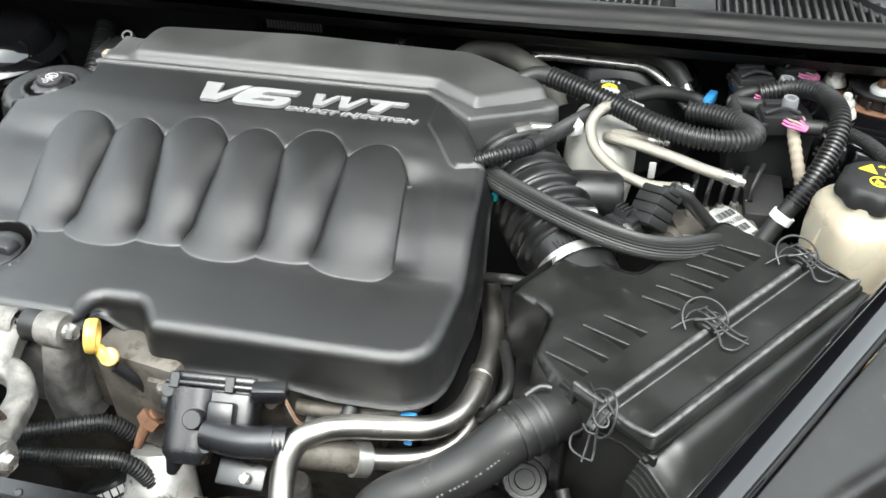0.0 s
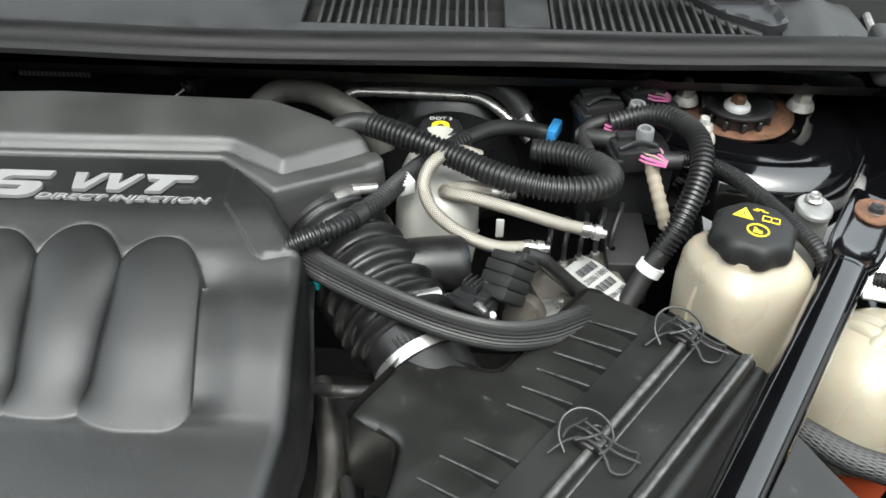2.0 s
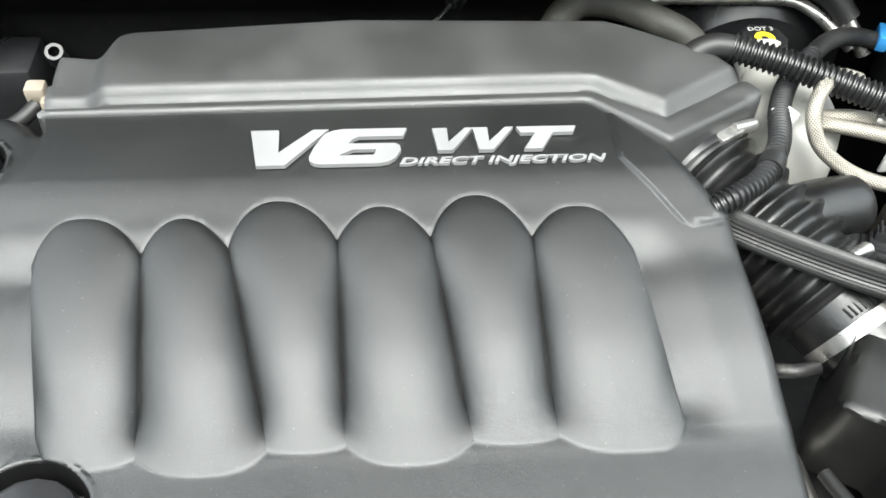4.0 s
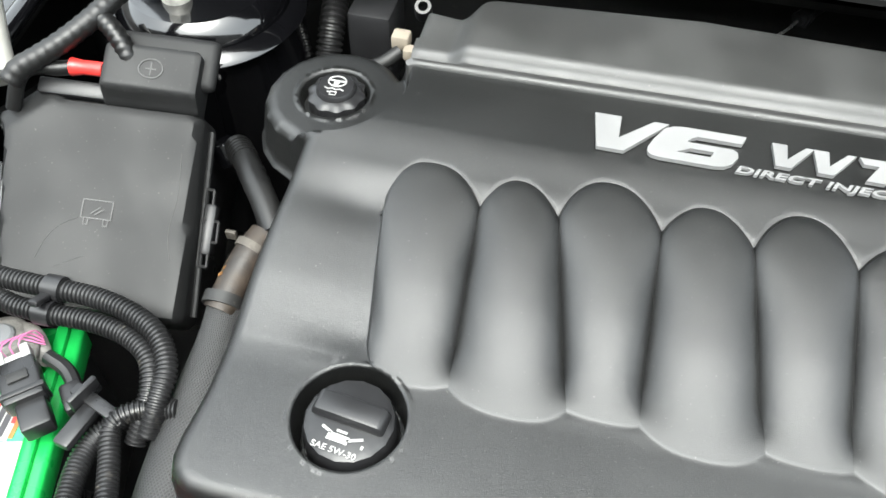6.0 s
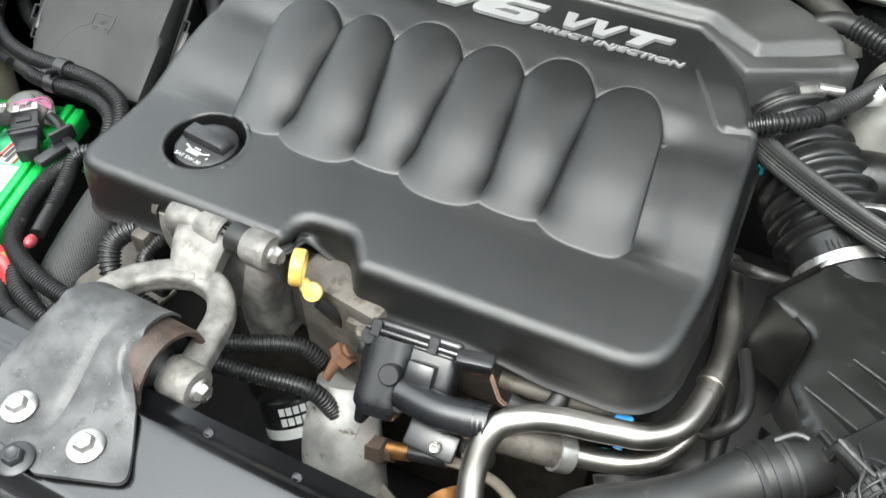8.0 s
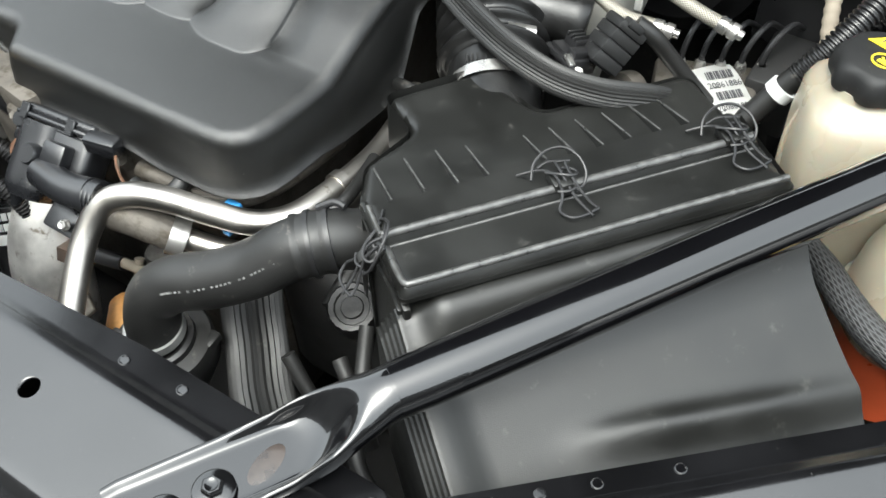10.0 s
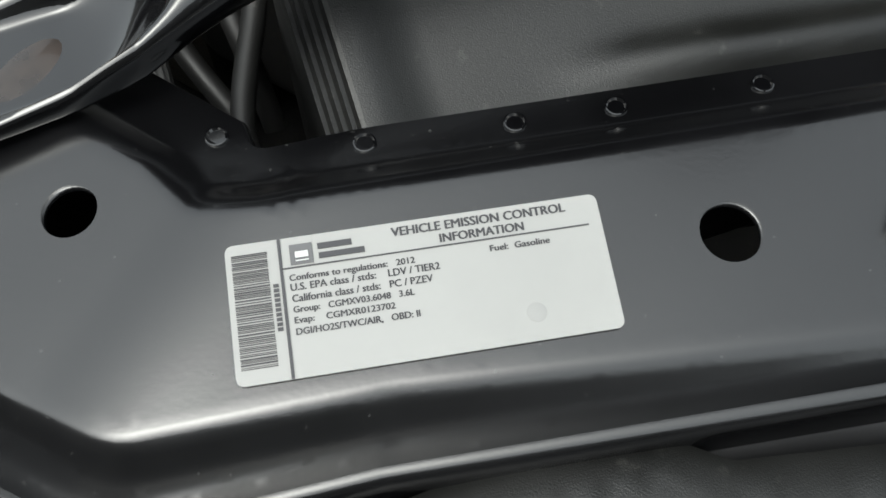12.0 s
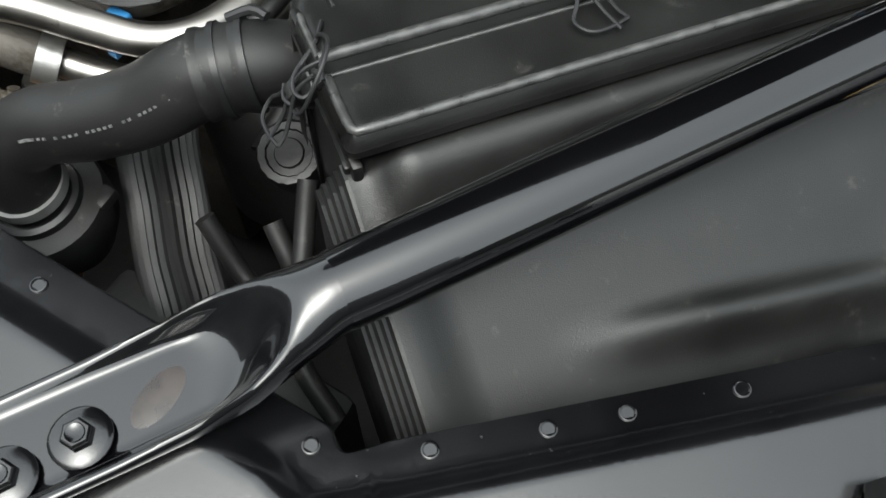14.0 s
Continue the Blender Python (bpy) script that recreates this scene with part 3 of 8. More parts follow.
single("cowl_weatherstrip", extruded(seal_sect, np.linspace(-1.15, 0.50, 60), cowl_bow), SEAL, "ribbed black rubber weatherstrip along the cowl", "weatherstrip", kind="structure")
single("cowl_panel", extruded([(1.105, 0.925), (1.13, 0.90), (1.26, 0.86)], np.linspace(-1.15, 0.55, 8)), DARK, "black painted cowl panel over the firewall", "cowl", kind="structure")
grille = thing("cowl_grille", (0.0, 1.16, 0.98), "black slotted plastic cowl grille", "cowl grille")
part("deck", extruded([(1.116, 0.938), (1.16, 0.926), (1.28, 0.93), (1.40, 1.00)], np.linspace(-1.15, 0.55, 12)), DARK, grille)
# Faded grey, raised further to make up for light lost under the hood.
COWL = material("faded_brightened_cowl", (0.026, 0.0265, 0.027), 0.55, grain=0.4, grain_size=900, blotch=0.35, blotch_size=30, specks=(0.12, 0.12, 0.115))
SLOT_END = [(0.30, 1.290), (0.314, 1.262), (0.333, 1.229), (0.349, 1.209), (0.366, 1.197), (0.388, 1.180)]
for x0, x1 in ((-0.13, 0.085), (0.145, 0.386)):
    for k in range(int((x1 - x0) / 0.0115)):
        x = x0 + 0.0115 * k
        end = profile(SLOT_END, x)
        part("slat", block(0.0042, end - 1.174, 0.014, Matrix.Translation((x, (end + 1.174) / 2, 0.938)), bevel=0.001, segs=1), COWL, grille)
part("slot_rim", tube([(x, y, 0.946) for x, y in SLOT_END], 0.0042, n=10), COWL, grille)
part("frame", block(0.054, 0.110, 0.014, Matrix.Translation((0.114, 1.229, 0.939)), bevel=0.003), COWL, grille)
part("frame", block(0.56, 0.050, 0.014, Matrix.Translation((0.11, 1.149, 0.938)), bevel=0.004), COWL, grille)
part("frame", block(0.42, 0.05, 0.012, Matrix.Translation((0.08, 1.31, 0.945)) @ Matrix.Rotation(radians(8), 4, "X"), bevel=0.003), COWL, grille)
part("frame", block(0.50, 0.16, 0.010, Matrix.Translation((-0.40, 1.20, 0.942)), bevel=0.003), COWL, grille)
part("end_plate", plate([(0.375, 1.128, 0.01), (0.47, 1.120, 0.02), (0.515, 1.17, 0.02), (0.51, 1.34, 0.01), (0.40, 1.34, 0.01), (0.425, 1.22, 0.02), (0.405, 1.165, 0.02)], lambda x, y, d: 0.952 + 0.008 * smooth01(0.03, 0.0, abs(x - 0.455 - 0.2 * (y - 1.2))) - 0.003 * smooth01(0.006, 0.0, d), skirt=[(0.001, 0.93)], step=0.008), COWL, grille, "grey faded end plate")
part("wiper_tray", plate([(0.322, 1.245, 0.01), (0.348, 1.212, 0.02), (0.396, 1.178, 0.012), (0.420, 1.192, 0.012), (0.420, 1.232, 0.012), (0.385, 1.36, 0.01), (0.26, 1.36, 0.01)], lambda x, y, d: 0.962 - 0.010 * smooth01(0.004, 0.012, d) - 0.003 * smooth01(0.003, 0.0, d), skirt=[(0.001, 0.93)], step=0.006), SATIN, grille, "satin black wiper tray")
wiper = thing("wiper_arm", (0.36, 1.20, 1.0), "black wiper arm lying over the cowl grille", "wiper")
part("arm", tube([(-0.20, 1.285, 0.978), (0.05, 1.285, 0.976), (0.20, 1.29, 0.973)], 0.007, squash=0.6), SATIN, wiper)
part("pivot_cap", tube([(0.20, 1.29, 0.972), (0.28, 1.285, 0.976), (0.345, 1.27, 0.975)], 0.022, squash=0.5, radii=lambda f: 0.6 + 0.6 * math.sin(math.pi * min(1, f * 1.1))), SATIN, wiper)
bracket = thing("cowl_bracket", (0.46, 1.13, 0.94), "grey steel bracket beside the cowl end", "bracket")
part("plate", block(0.040, 0.080, 0.044, Matrix.Translation((0.512, 1.122, 0.935)) @ Matrix.Rotation(radians(-8), 4, "Z"), bevel=0.010, segs=3), COWL, bracket)
part("strut", tube([(0.536, 1.23, 0.935), (0.540, 1.28, 0.94), (0.544, 1.34, 0.945)], 0.005, n=8), PALEMETAL, bracket, "pale metal rod")
hexbolt("bolt", (0.468, 1.150, 0.958), (0, 0, 1), 0.011, bracket, BLACKBOLT, washer=1.8)
single("fender_lip", block(0.006, 0.36, 0.045, Matrix.Translation((0.517, 1.000, 0.897)) @ Matrix.Rotation(radians(2), 4, "Z") @ Matrix.Rotation(radians(3), 4, "X"), bevel=0.002), GLOSS, "upright black metal lip along the fender rail", "fender lip", kind="structure")
ledge = thing("fender_ledge", (0.57, 1.02, 0.88), "dusty grey fender ledge with black bolts", "fender ledge")
part("shelf", block(0.085, 0.42, 0.008, Matrix.Translation((0.567, 1.02, 0.902)) @ Matrix.Rotation(radians(3), 4, "X"), bevel=0.003), COWL, ledge)
for y in (0.93, 1.01, 1.09):
    hexbolt("bolt", (0.556, y, 0.907 + 0.05 * (y - 1.02)), (0, 0, 1), 0.012, ledge, BLACKBOLT, washer=2.0)
glass = block(1.65, 0.85, 0.006, Matrix.Translation((-0.28, 1.70, 1.30)) @ Matrix.Rotation(radians(32), 4, "X"), bevel=0.001)
single("windscreen", glass, SATIN, "dark tinted windscreen behind the cowl", "windscreen", kind="structure")


# ---- engine cover ----
COVER_BASE = [(0.50, 0.852), (0.545, 0.8586), (0.58, 0.8596), (0.62, 0.8599), (0.66, 0.8599), (0.69, 0.8680), (0.72, 0.878), (0.79, 0.892), (0.83, 0.897), (0.87, 0.906), (0.99, 0.910)]
VALLEY_TOP = [-0.640, -0.557, -0.498, -0.412, -0.344, -0.264, -0.191]
VALLEY_LOW = [-0.609, -0.544, -0.457, -0.406, -0.319, -0.261, -0.169]
BUMP_TOP = [0.838, 0.836, 0.849, 0.842, 0.850, 0.838]
BUMP_LOW = [0.654, 0.646, 0.659, 0.647, 0.659, 0.650]
RISE = [(0.0, 0.0), (0.02, 0.0064), (0.05, 0.0158), (0.08, 0.0240), (0.11, 0.0312), (0.15, 0.0378), (0.20, 0.0425), (0.24, 0.0445)]
NOTCH_LOW = [0.684, 0.660, 0.662, 0.663, 0.663, 0.664, 0.673]
NOTCH_TOP = [0.790, 0.809, 0.8125, 0.8155, 0.816, 0.814, 0.790]
TOWER, OIL = (-0.716, 0.922), (-0.606, 0.620)


RISE_CURVE = np.polyfit([a for a, b in RISE], [b for a, b in RISE], 5)
SMOOTH = [(o, math.exp(-(o / 0.013) ** 2)) for o in np.linspace(-0.028, 0.028, 11)]
BASE_Y = np.linspace(0.44, 1.06, 621)
BASE_Z = [sum(profile(COVER_BASE, y + o) * w for o, w in SMOOTH) / sum(w for o, w in SMOOTH) for y in BASE_Y]
BASE_SLOPE = np.gradient(BASE_Z, BASE_Y)


def cover_base(y):
    """The cover's long section with every bend eased."""
    f = (y - BASE_Y[0]) / (BASE_Y[1] - BASE_Y[0])
    i = min(len(BASE_Y) - 2, max(0, int(f)))
    h, t = BASE_Y[1] - BASE_Y[0], f - i
    return BASE_Z[i] + h * (BASE_SLOPE[i] * (t - t * t / 2) + BASE_SLOPE[i + 1] * t * t / 2)


def bulge_ends(i, u):
    """Front and rear y of one runner bulge at u (-1 to 1) across it."""
    side = i if u < 0 else i + 1
    outer = side in (0, 6)
    top = BUMP_TOP[i] + (NOTCH_TOP[side] - BUMP_TOP[i]) * abs(u) ** (3.0 if outer else 2.2)
    low = BUMP_LOW[i] + (NOTCH_LOW[side] - BUMP_LOW[i]) * abs(u) ** (5.0 if outer else 2.6)
    return low, top


def valley(i, y):
    f = (0.84 - y) / 0.18
    return VALLEY_TOP[i] + (VALLEY_LOW[i] - VALLEY_TOP[i]) * f


def bulge_lines():
    """Lines along the bulges' front and rear edges and the valleys between them."""
    out = []
    for i in range(6):
        for end in (0, 1):
            for o in ((-0.0026, -0.0005, 0.0005, 0.0026) if end == 0 else (-0.0026, 0.0, 0.0026)):
                line = []
                for k in range(31):
                    u = -0.985 + 1.97 * k / 30
                    y = bulge_ends(i, u)[end] + o
                    lo, hi = valley(i, y), valley(i + 1, y)
                    line.append((lo + (hi - lo) * (u + 1) / 2, y))
                out.append(line)
    for i in range(1, 6):
        for o in (-0.0014, -0.0001, 0.0001, 0.0014):
            out.append([(valley(i, y) + o, y) for y in np.linspace(0.668, 0.815, 50)])
    for o in (0.0, 0.0016, 0.0032):
        out.append([(valley(0, y) + o, y) for y in np.linspace(0.677, 0.789, 50)])
        out.append([(valley(6, y) - o, y) for y in np.linspace(0.677, 0.789, 50)])
    for r in (0.0396, 0.0400, 0.0404, 0.0410, 0.0414, 0.0418, 0.0440, 0.0475):
        out.append([(OIL[0] + r * math.cos(a), OIL[1] + r * math.sin(a)) for a in np.linspace(0, 6.2, 60)])
    for r in (0.0285, 0.0296, 0.0308, 0.0319, 0.033):
        out.append([(TOWER[0] + r * math.cos(a), TOWER[1] + r * math.sin(a)) for a in np.linspace(0, 6.2, 48)])
    for r in (0.063, 0.068, 0.072):
        out.append([(TOWER[0] + r * math.cos(a), TOWER[1] + r * math.sin(a)) for a in np.linspace(-1.35, 0.35, 26)])
    for o in (-0.0012, 0.0, 0.0015, 0.003, 0.0045):
        out.append([(-0.186 + o, 0.884), (-0.165 + o, 0.852), (-0.148 + o, 0.824), (-0.138 + o, 0.8175), (-0.112, 0.824 - o)])
    return out


def cover_height(x, y, d):
    z = cover_base(y)
    z -= 0.003 * math.exp(-((y - 0.795) / 0.022) ** 2)
    flank = smooth01(0.655, 0.69, y) * (1 - smooth01(0.79, 0.83, y))
    z -= 0.0065 * flank * (smooth01(0.085, 0.0, valley(0, y) - x) if x < -0.5 else smooth01(0.04, 0.004, x - valley(6, y)))
    for i in range(6):
        lo, hi = valley(i, y), valley(i + 1, y)
        if lo <= x <= hi:
            u = (2 * x - lo - hi) / (hi - lo)
            low, top = bulge_ends(i, u)
            s = max(0.0, y - low) * 0.2 / (0.85 - low)
            rise = max(0.0, float(np.polyval(RISE_CURVE, min(s, 0.24))))
            outer = (i == 0 and u < 0) or (i == 5 and u > 0)
            ridge = 0.8602 + 0.05 * (low - 0.65) + rise + 0.0002 + 0.0030 * smooth01(0.02, 0.08, s) - (0.0075 if outer else 0.0185 * (1 - 0.45 * smooth01(0.10, 0.165, s))) * (1 - math.sqrt(max(0.0, 1 - 0.95 * u * u))) * smooth01(0.0, 0.045, s)
            k = min(1.0, max(0.0, 1 - (top - y) / 0.016))
            ridge -= 0.0020 * (1 - math.sqrt(1 - 0.92 * k * k))
            gate = smooth01(low - 0.0007, low + 0.0007, y) * (1 - smooth01(top - 0.0022, top + 0.0022, y))
            if outer:
                ridge = max(ridge, z)
                gate *= smooth01(0, 0.07, 1 - abs(u))
            z += (ridge - z) * gate - 0.0006 * math.exp(-((y - top - 0.001) / 0.0022) ** 2)
    t = math.hypot(x - TOWER[0], y - TOWER[1])
    z += (0.880 - z) * (1 - smooth01(0.063, 0.072, t))
    z += 0.0015 * math.exp(-((t - 0.0345) / 0.0015) ** 2)
    z -= 0.014 * (1 - smooth01(0.0285, 0.033, t))
    o = math.hypot(x - OIL[0], y - OIL[1])
    z += 0.0018 * smooth01(0.0475, 0.0440, o)
    z -= 0.04 * (1 - smooth01(0.0396, 0.0418, o))
    # corner tab: a shallow raised patch with a creased outline
    if x > -0.20 and y > 0.81:
        k = np.interp(y, [0.8175, 0.824, 0.852, 0.884], [-0.138, -0.148, -0.165, -0.186])
        z += 0.003 * smooth01(0.0, 0.0045, x - k) * smooth01(0.0, 0.0045, y - (0.8175 + 0.25 * max(0.0, x + 0.138)))
    r = 0.013
    return z - (r - math.sqrt(max(0.0, r * r - max(0.0, r - d) ** 2)))


def cover_skirt(x, y):
    if y > 0.93 or (x < -0.66 and y > 0.84):
        low = 0.83 if x < -0.66 else 0.868
    else:
        low = profile([(-0.75, 0.790), (-0.70, 0.788), (-0.60, 0.805), (-0.592, 0.808), (-0.575, 0.842), (-0.47, 0.845), (-0.40, 0.800), (-0.31, 0.808), (-0.265, 0.810), (-0.20, 0.797), (-0.12, 0.797)], x)
        if x > -0.15 and y > 0.58:
            low = profile([(0.58, 0.798), (0.63, 0.798), (0.73, 0.780), (0.765, 0.790), (0.80, 0.846), (0.90, 0.872)], y)
        if x < -0.69 and y > 0.56:
            low = 0.805
    top = profile(COVER_BASE, y) - 0.014
    if x < -0.66 and y > 0.85:
        top = 0.866
    return [(0.002, top - 0.006), (0.005, low * 0.6 + top * 0.4), (0.0065, low + 0.0022), (0.0092, low + 0.0014), (0.0094, low + 0.0002), (0.0085, low - 0.0006), (0.004, low - 0.001), (0.002, low + 0.006)]


cover = thing("engine_cover", (-0.42, 0.76, 0.80), "dark grey moulded plastic engine cover with six runner bulges", "engine cover")
OUTLINE = [(-0.722, 0.541, 0.035), (-0.464, 0.541, 0.012), (-0.460, 0.575, 0.02), (-0.408, 0.577, 0.02), (-0.385, 0.545, 0.012), (-0.103, 0.552, 0.05), (-0.094, 0.665, 0.06), (-0.103, 0.828, 0.012), (-0.138, 0.893, 0.01), (-0.205, 0.976, 0.01), (-0.654, 0.962, 0.004)]
for k in range(13):
    a = radians(35 + k * 215 / 12)
    OUTLINE.append((TOWER[0] + 0.065 * math.cos(a), TOWER[1] + 0.065 * math.sin(a), 0.004))
OUTLINE += [(-0.716, 0.845, 0.008), (-0.718, 0.70, 0.02), (-0.716, 0.62, 0.03)]


def cover_rims():
    """Lines that follow the outline a little way in, where the edge rolls over."""
    loop = resampled(rounded(OUTLINE), 0.004)
    out = []
    for o in (0.0012, 0.0035, 0.0075):
        line = []
        for i in range(len(loop)):
            t = (loop[(i + 2) % len(loop)] - loop[i - 2]).normalized()
            line.append(loop[i] + Vector((-t.y, t.x)) * o)
        out.append(line)
    return out


panel = part("panel", plate(OUTLINE, cover_height, skirt=cover_skirt, step=0.0042, rim=0.004, creases=bulge_lines() + cover_rims()), COVER, cover)
true_normals(panel, cover_height, resampled(rounded(OUTLINE), 0.004), 0.00008)


SHROUD_FRONT = [(-0.654, 0.943), (-0.200, 0.950), (-0.139, 0.899), (-0.036, 0.966)]


def from_front(x, y):
    """Distance behind the shroud's front edge."""
    best = 1e9
    for (ax, ay), (bx, by) in zip(SHROUD_FRONT, SHROUD_FRONT[1:]):
        dx, dy = bx - ax, by - ay
        t = min(1.0, max(0.0, ((x - ax) * dx + (y - ay) * dy) / (dx * dx + dy * dy)))
        best = min(best, math.hypot(x - ax - t * dx, y - ay - t * dy))
    return best


def shroud_height(x, y, d):
    """A low flange, a soft step and a gently domed top; the flange widens beside the throttle."""
    f, wide = from_front(x, y), smooth01(-0.20, -0.12, x)
    flange = 0.012 + 0.012 * wide
    z = 0.9105 - 0.010 * smooth01(-0.17, -0.04, x)
    z += 0.0022 * smooth01(0.0, 0.004, f) - 0.0032 * smooth01(flange - 0.006, flange + 0.003, f)
    z += 0.0100 * smooth01(flange + 0.001, flange + 0.013, f)
    z += 0.003 * math.sin(math.pi * min(1.0, max(0.0, (y - 0.96) / 0.10)))
    if x < -0.60:
        z -= 0.012 * (1 - smooth01(-0.622, -0.600, x)) * smooth01(0.006, 0.016, f)
    r = 0.010 if y > 0.985 else 0.002
    return z - (r - math.sqrt(max(0.0, r * r - max(0.0, r - d) ** 2)))


SHROUD = [(-0.654, 0.943, 0.004), (-0.200, 0.950, 0.014), (-0.139, 0.899, 0.006), (-0.036, 0.966, 0.010), (-0.070, 1.010, 0.010), (-0.168, 1.056, 0.020), (-0.400, 1.063, 0.050), (-0.600, 1.045, 0.025), (-0.615, 1.022, 0.006), (-0.655, 1.028, 0.006)]


def shroud_rims():
    """Lines that the mesh follows along the front edge's steps and round the outline."""
    front = [Vector(SHROUD_FRONT[0])]
    for a, b in zip(SHROUD_FRONT, SHROUD_FRONT[1:]):
        k = int((Vector(b) - Vector(a)).length / 0.004)
        front += [Vector(a).lerp(Vector(b), (i + 1) / k) for i in range(k)]
    way = []
    for o in (0.002, 0.004, 0.007, 0.010, 0.013, 0.016, 0.019, 0.022, 0.025, 0.029, 0.033, 0.037):
        line = []
        for i in range(2, len(front) - 2):
            t = (front[min(i + 4, len(front) - 1)] - front[max(i - 4, 0)]).normalized()
            q = front[i] + Vector((-t.y, t.x)) * o
            if abs(from_front(q.x, q.y) - o) < 0.0007 and q.x < -0.056 and (not line or (q - line[-1]).length > 0.002):
                line.append(q)
        way.append(line)
    loop = resampled(rounded(SHROUD), 0.005)
    for o in (0.002, 0.005, 0.009):
        line = []
        for i in range(len(loop)):
            t = (loop[(i + 2) % len(loop)] - loop[i - 2]).normalized()
            q = loop[i] + Vector((-t.y, t.x)) * o
            if q.y > 0.99:
                line.append(q)
        way.append(line)
    return way


shroud = plate(SHROUD, shroud_height, skirt=[(0.001, 0.892), (0.002, 0.86), (0.001, 0.83)], step=0.005, rim=0.005, creases=shroud_rims())
# Cover plastic with a paler base colour and a rougher finish.
PALE_COVER = material("pale_cover_plastic", (0.031, 0.0312, 0.0304), 0.48, grain=0.4, grain_size=1900, blotch=0.2, blotch_size=12, spec=0.9, specks=(0.13, 0.128, 0.12))
part("rear_shroud", shroud, PALE_COVER, cover)
TEXT = Matrix.Translation((0, 0.90, 0.9085)) @ Matrix.Rotation(radians(2.2), 4, "X") @ Matrix.Translation((0, -0.90, 0))


def badge(loop, box):
    """A flat raised badge cut from a unit outline fitted into box (x, y, width, height)."""
    bm = bmesh.new()
    f = bm.faces.new([bm.verts.new((box[0] + u * box[2], box[1] + v * box[3], 0)) for u, v in loop])
    ex = bmesh.ops.extrude_face_region(bm, geom=[f])
    for v in ex["geom"]:
        if isinstance(v, bmesh.types.BMVert):
            v.co.z = 0.004
    bmesh.ops.triangulate(bm, faces=[q for q in bm.faces if len(q.verts) > 4])
    bmesh.ops.recalc_face_normals(bm, faces=bm.faces[:])
    return part("emblem_letter", moved(bm, TEXT), EMBLEM, cover, smooth=False)


VEE = [(0.0, 1.0), (0.36, 1.0), (0.37, 0.36), (0.80, 1.0), (1.0, 1.0), (0.46, 0.0), (0.10, 0.0)]
badge(VEE, (-0.4800, 0.8800, 0.062, 0.0385))
badge([(1.0, 1.0), (0.34, 1.0), (0.24, 0.96), (0.15, 0.86), (0.05, 0.50), (0.0, 0.22), (0.01, 0.10), (0.05, 0.03), (0.12, 0.0), (0.70, 0.0), (0.80, 0.04), (0.87, 0.14), (0.93, 0.36), (0.92, 0.50), (0.87, 0.57), (0.461, 0.57), (0.441, 0.40), (0.68, 0.40), (0.65, 0.24), (0.30, 0.24), (0.44, 0.401), (0.46, 0.571), (0.40, 0.58), (0.44, 0.70), (0.50, 0.77), (0.96, 0.77)], (-0.4330, 0.8800, 0.078, 0.0385))
badge(VEE, (-0.3345, 0.8925, 0.0335, 0.0250))
badge(VEE, (-0.3015, 0.8925, 0.0335, 0.0250))
badge([(0.0, 1.0), (1.0, 1.0), (0.93, 0.72), (0.60, 0.72), (0.38, 0.0), (0.08, 0.0), (0.30, 0.72), (0.06, 0.72)], (-0.2655, 0.8925, 0.0495, 0.0250))
lettering("DIRECT INJECTION", (-0.362, 0.8770, 0.166, 0.0095), EMBLEM, cover, thick=0.003, lean=0.25, bold=0.028, turn=TEXT, name="emblem_letter")

# ---- air filter box ----
AB = Matrix.Translation((0.054, 0.527, 0)) @ Matrix(((0.62, 0.785, 0, 0), (0.785, -0.62, 0, 0), (0, 0, 1, 0), (0, 0, 0, 1)))


def box_height(a, b, d):
    z = profile([(-0.2, 0.842), (-0.11, 0.848), (-0.05, 0.858), (-0.038, 0.8585), (-0.034, 0.8690), (-0.004, 0.8715), (0.0, 0.874), (0.004, 0.874), (0.0065, 0.868), (0.044, 0.8715), (0.0475, 0.8765), (0.0515, 0.8775), (0.06, 0.8770)], b)
    r = 0.010
    return z - (r - math.sqrt(max(0.0, r * r - max(0.0, r - d) ** 2)))


airbox = thing("air_filter_box", tuple(AB @ Vector((0.15, 0, 0.72))), "black plastic air filter box with ribbed lid and wire clips", "air filter box")
AB_LID = [(0.0, 0.058, 0.006), (-0.003, -0.045, 0.006), (0.017, -0.099, 0.02), (0.068, -0.128, 0.015), (0.058, -0.182, 0.012), (0.152, -0.19, 0.012), (0.178, -0.112, 0.02), (0.325, -0.115, 0.015), (0.314, 0.058, 0.006)]
part("lid", plate([(a, b, r) for a, b, r in AB_LID], box_height, skirt=lambda a, b: [(0.001, 0.845), (0.003, 0.80), (0.004, 0.76)] if b < -0.03 else [(0.001, 0.868), (0.0015, 0.864), (-0.002, 0.862)], step=0.004, creases=[[(a, b) for a in np.arange(0.004, 0.312, 0.006)] for b in (-0.038, -0.034, -0.004, -0.0005, 0.0035, 0.0065, 0.044, 0.0475, 0.0515)], m=AB), BOX, airbox)
base = bmesh.new()
SECT = [(-0.10, 0.80), (0.03, 0.850), (0.054, 0.8595), (0.060, 0.8630), (0.066, 0.8625), (0.073, 0.8580), (0.080, 0.849), (0.088, 0.836), (0.097, 0.823), (0.11, 0.811), (0.15, 0.790), (0.20, 0.768), (0.212, 0.758), (0.22, 0.70)]
SHOULDER = [(-0.10, 0.80), (0.03, 0.850), (0.060, 0.850), (0.10, 0.826), (0.20, 0.776), (0.22, 0.70)]
steps = [-0.10, -0.03, 0.03, 0.054] + list(np.arange(0.058, 0.2121, 0.004)) + [0.216, 0.22]


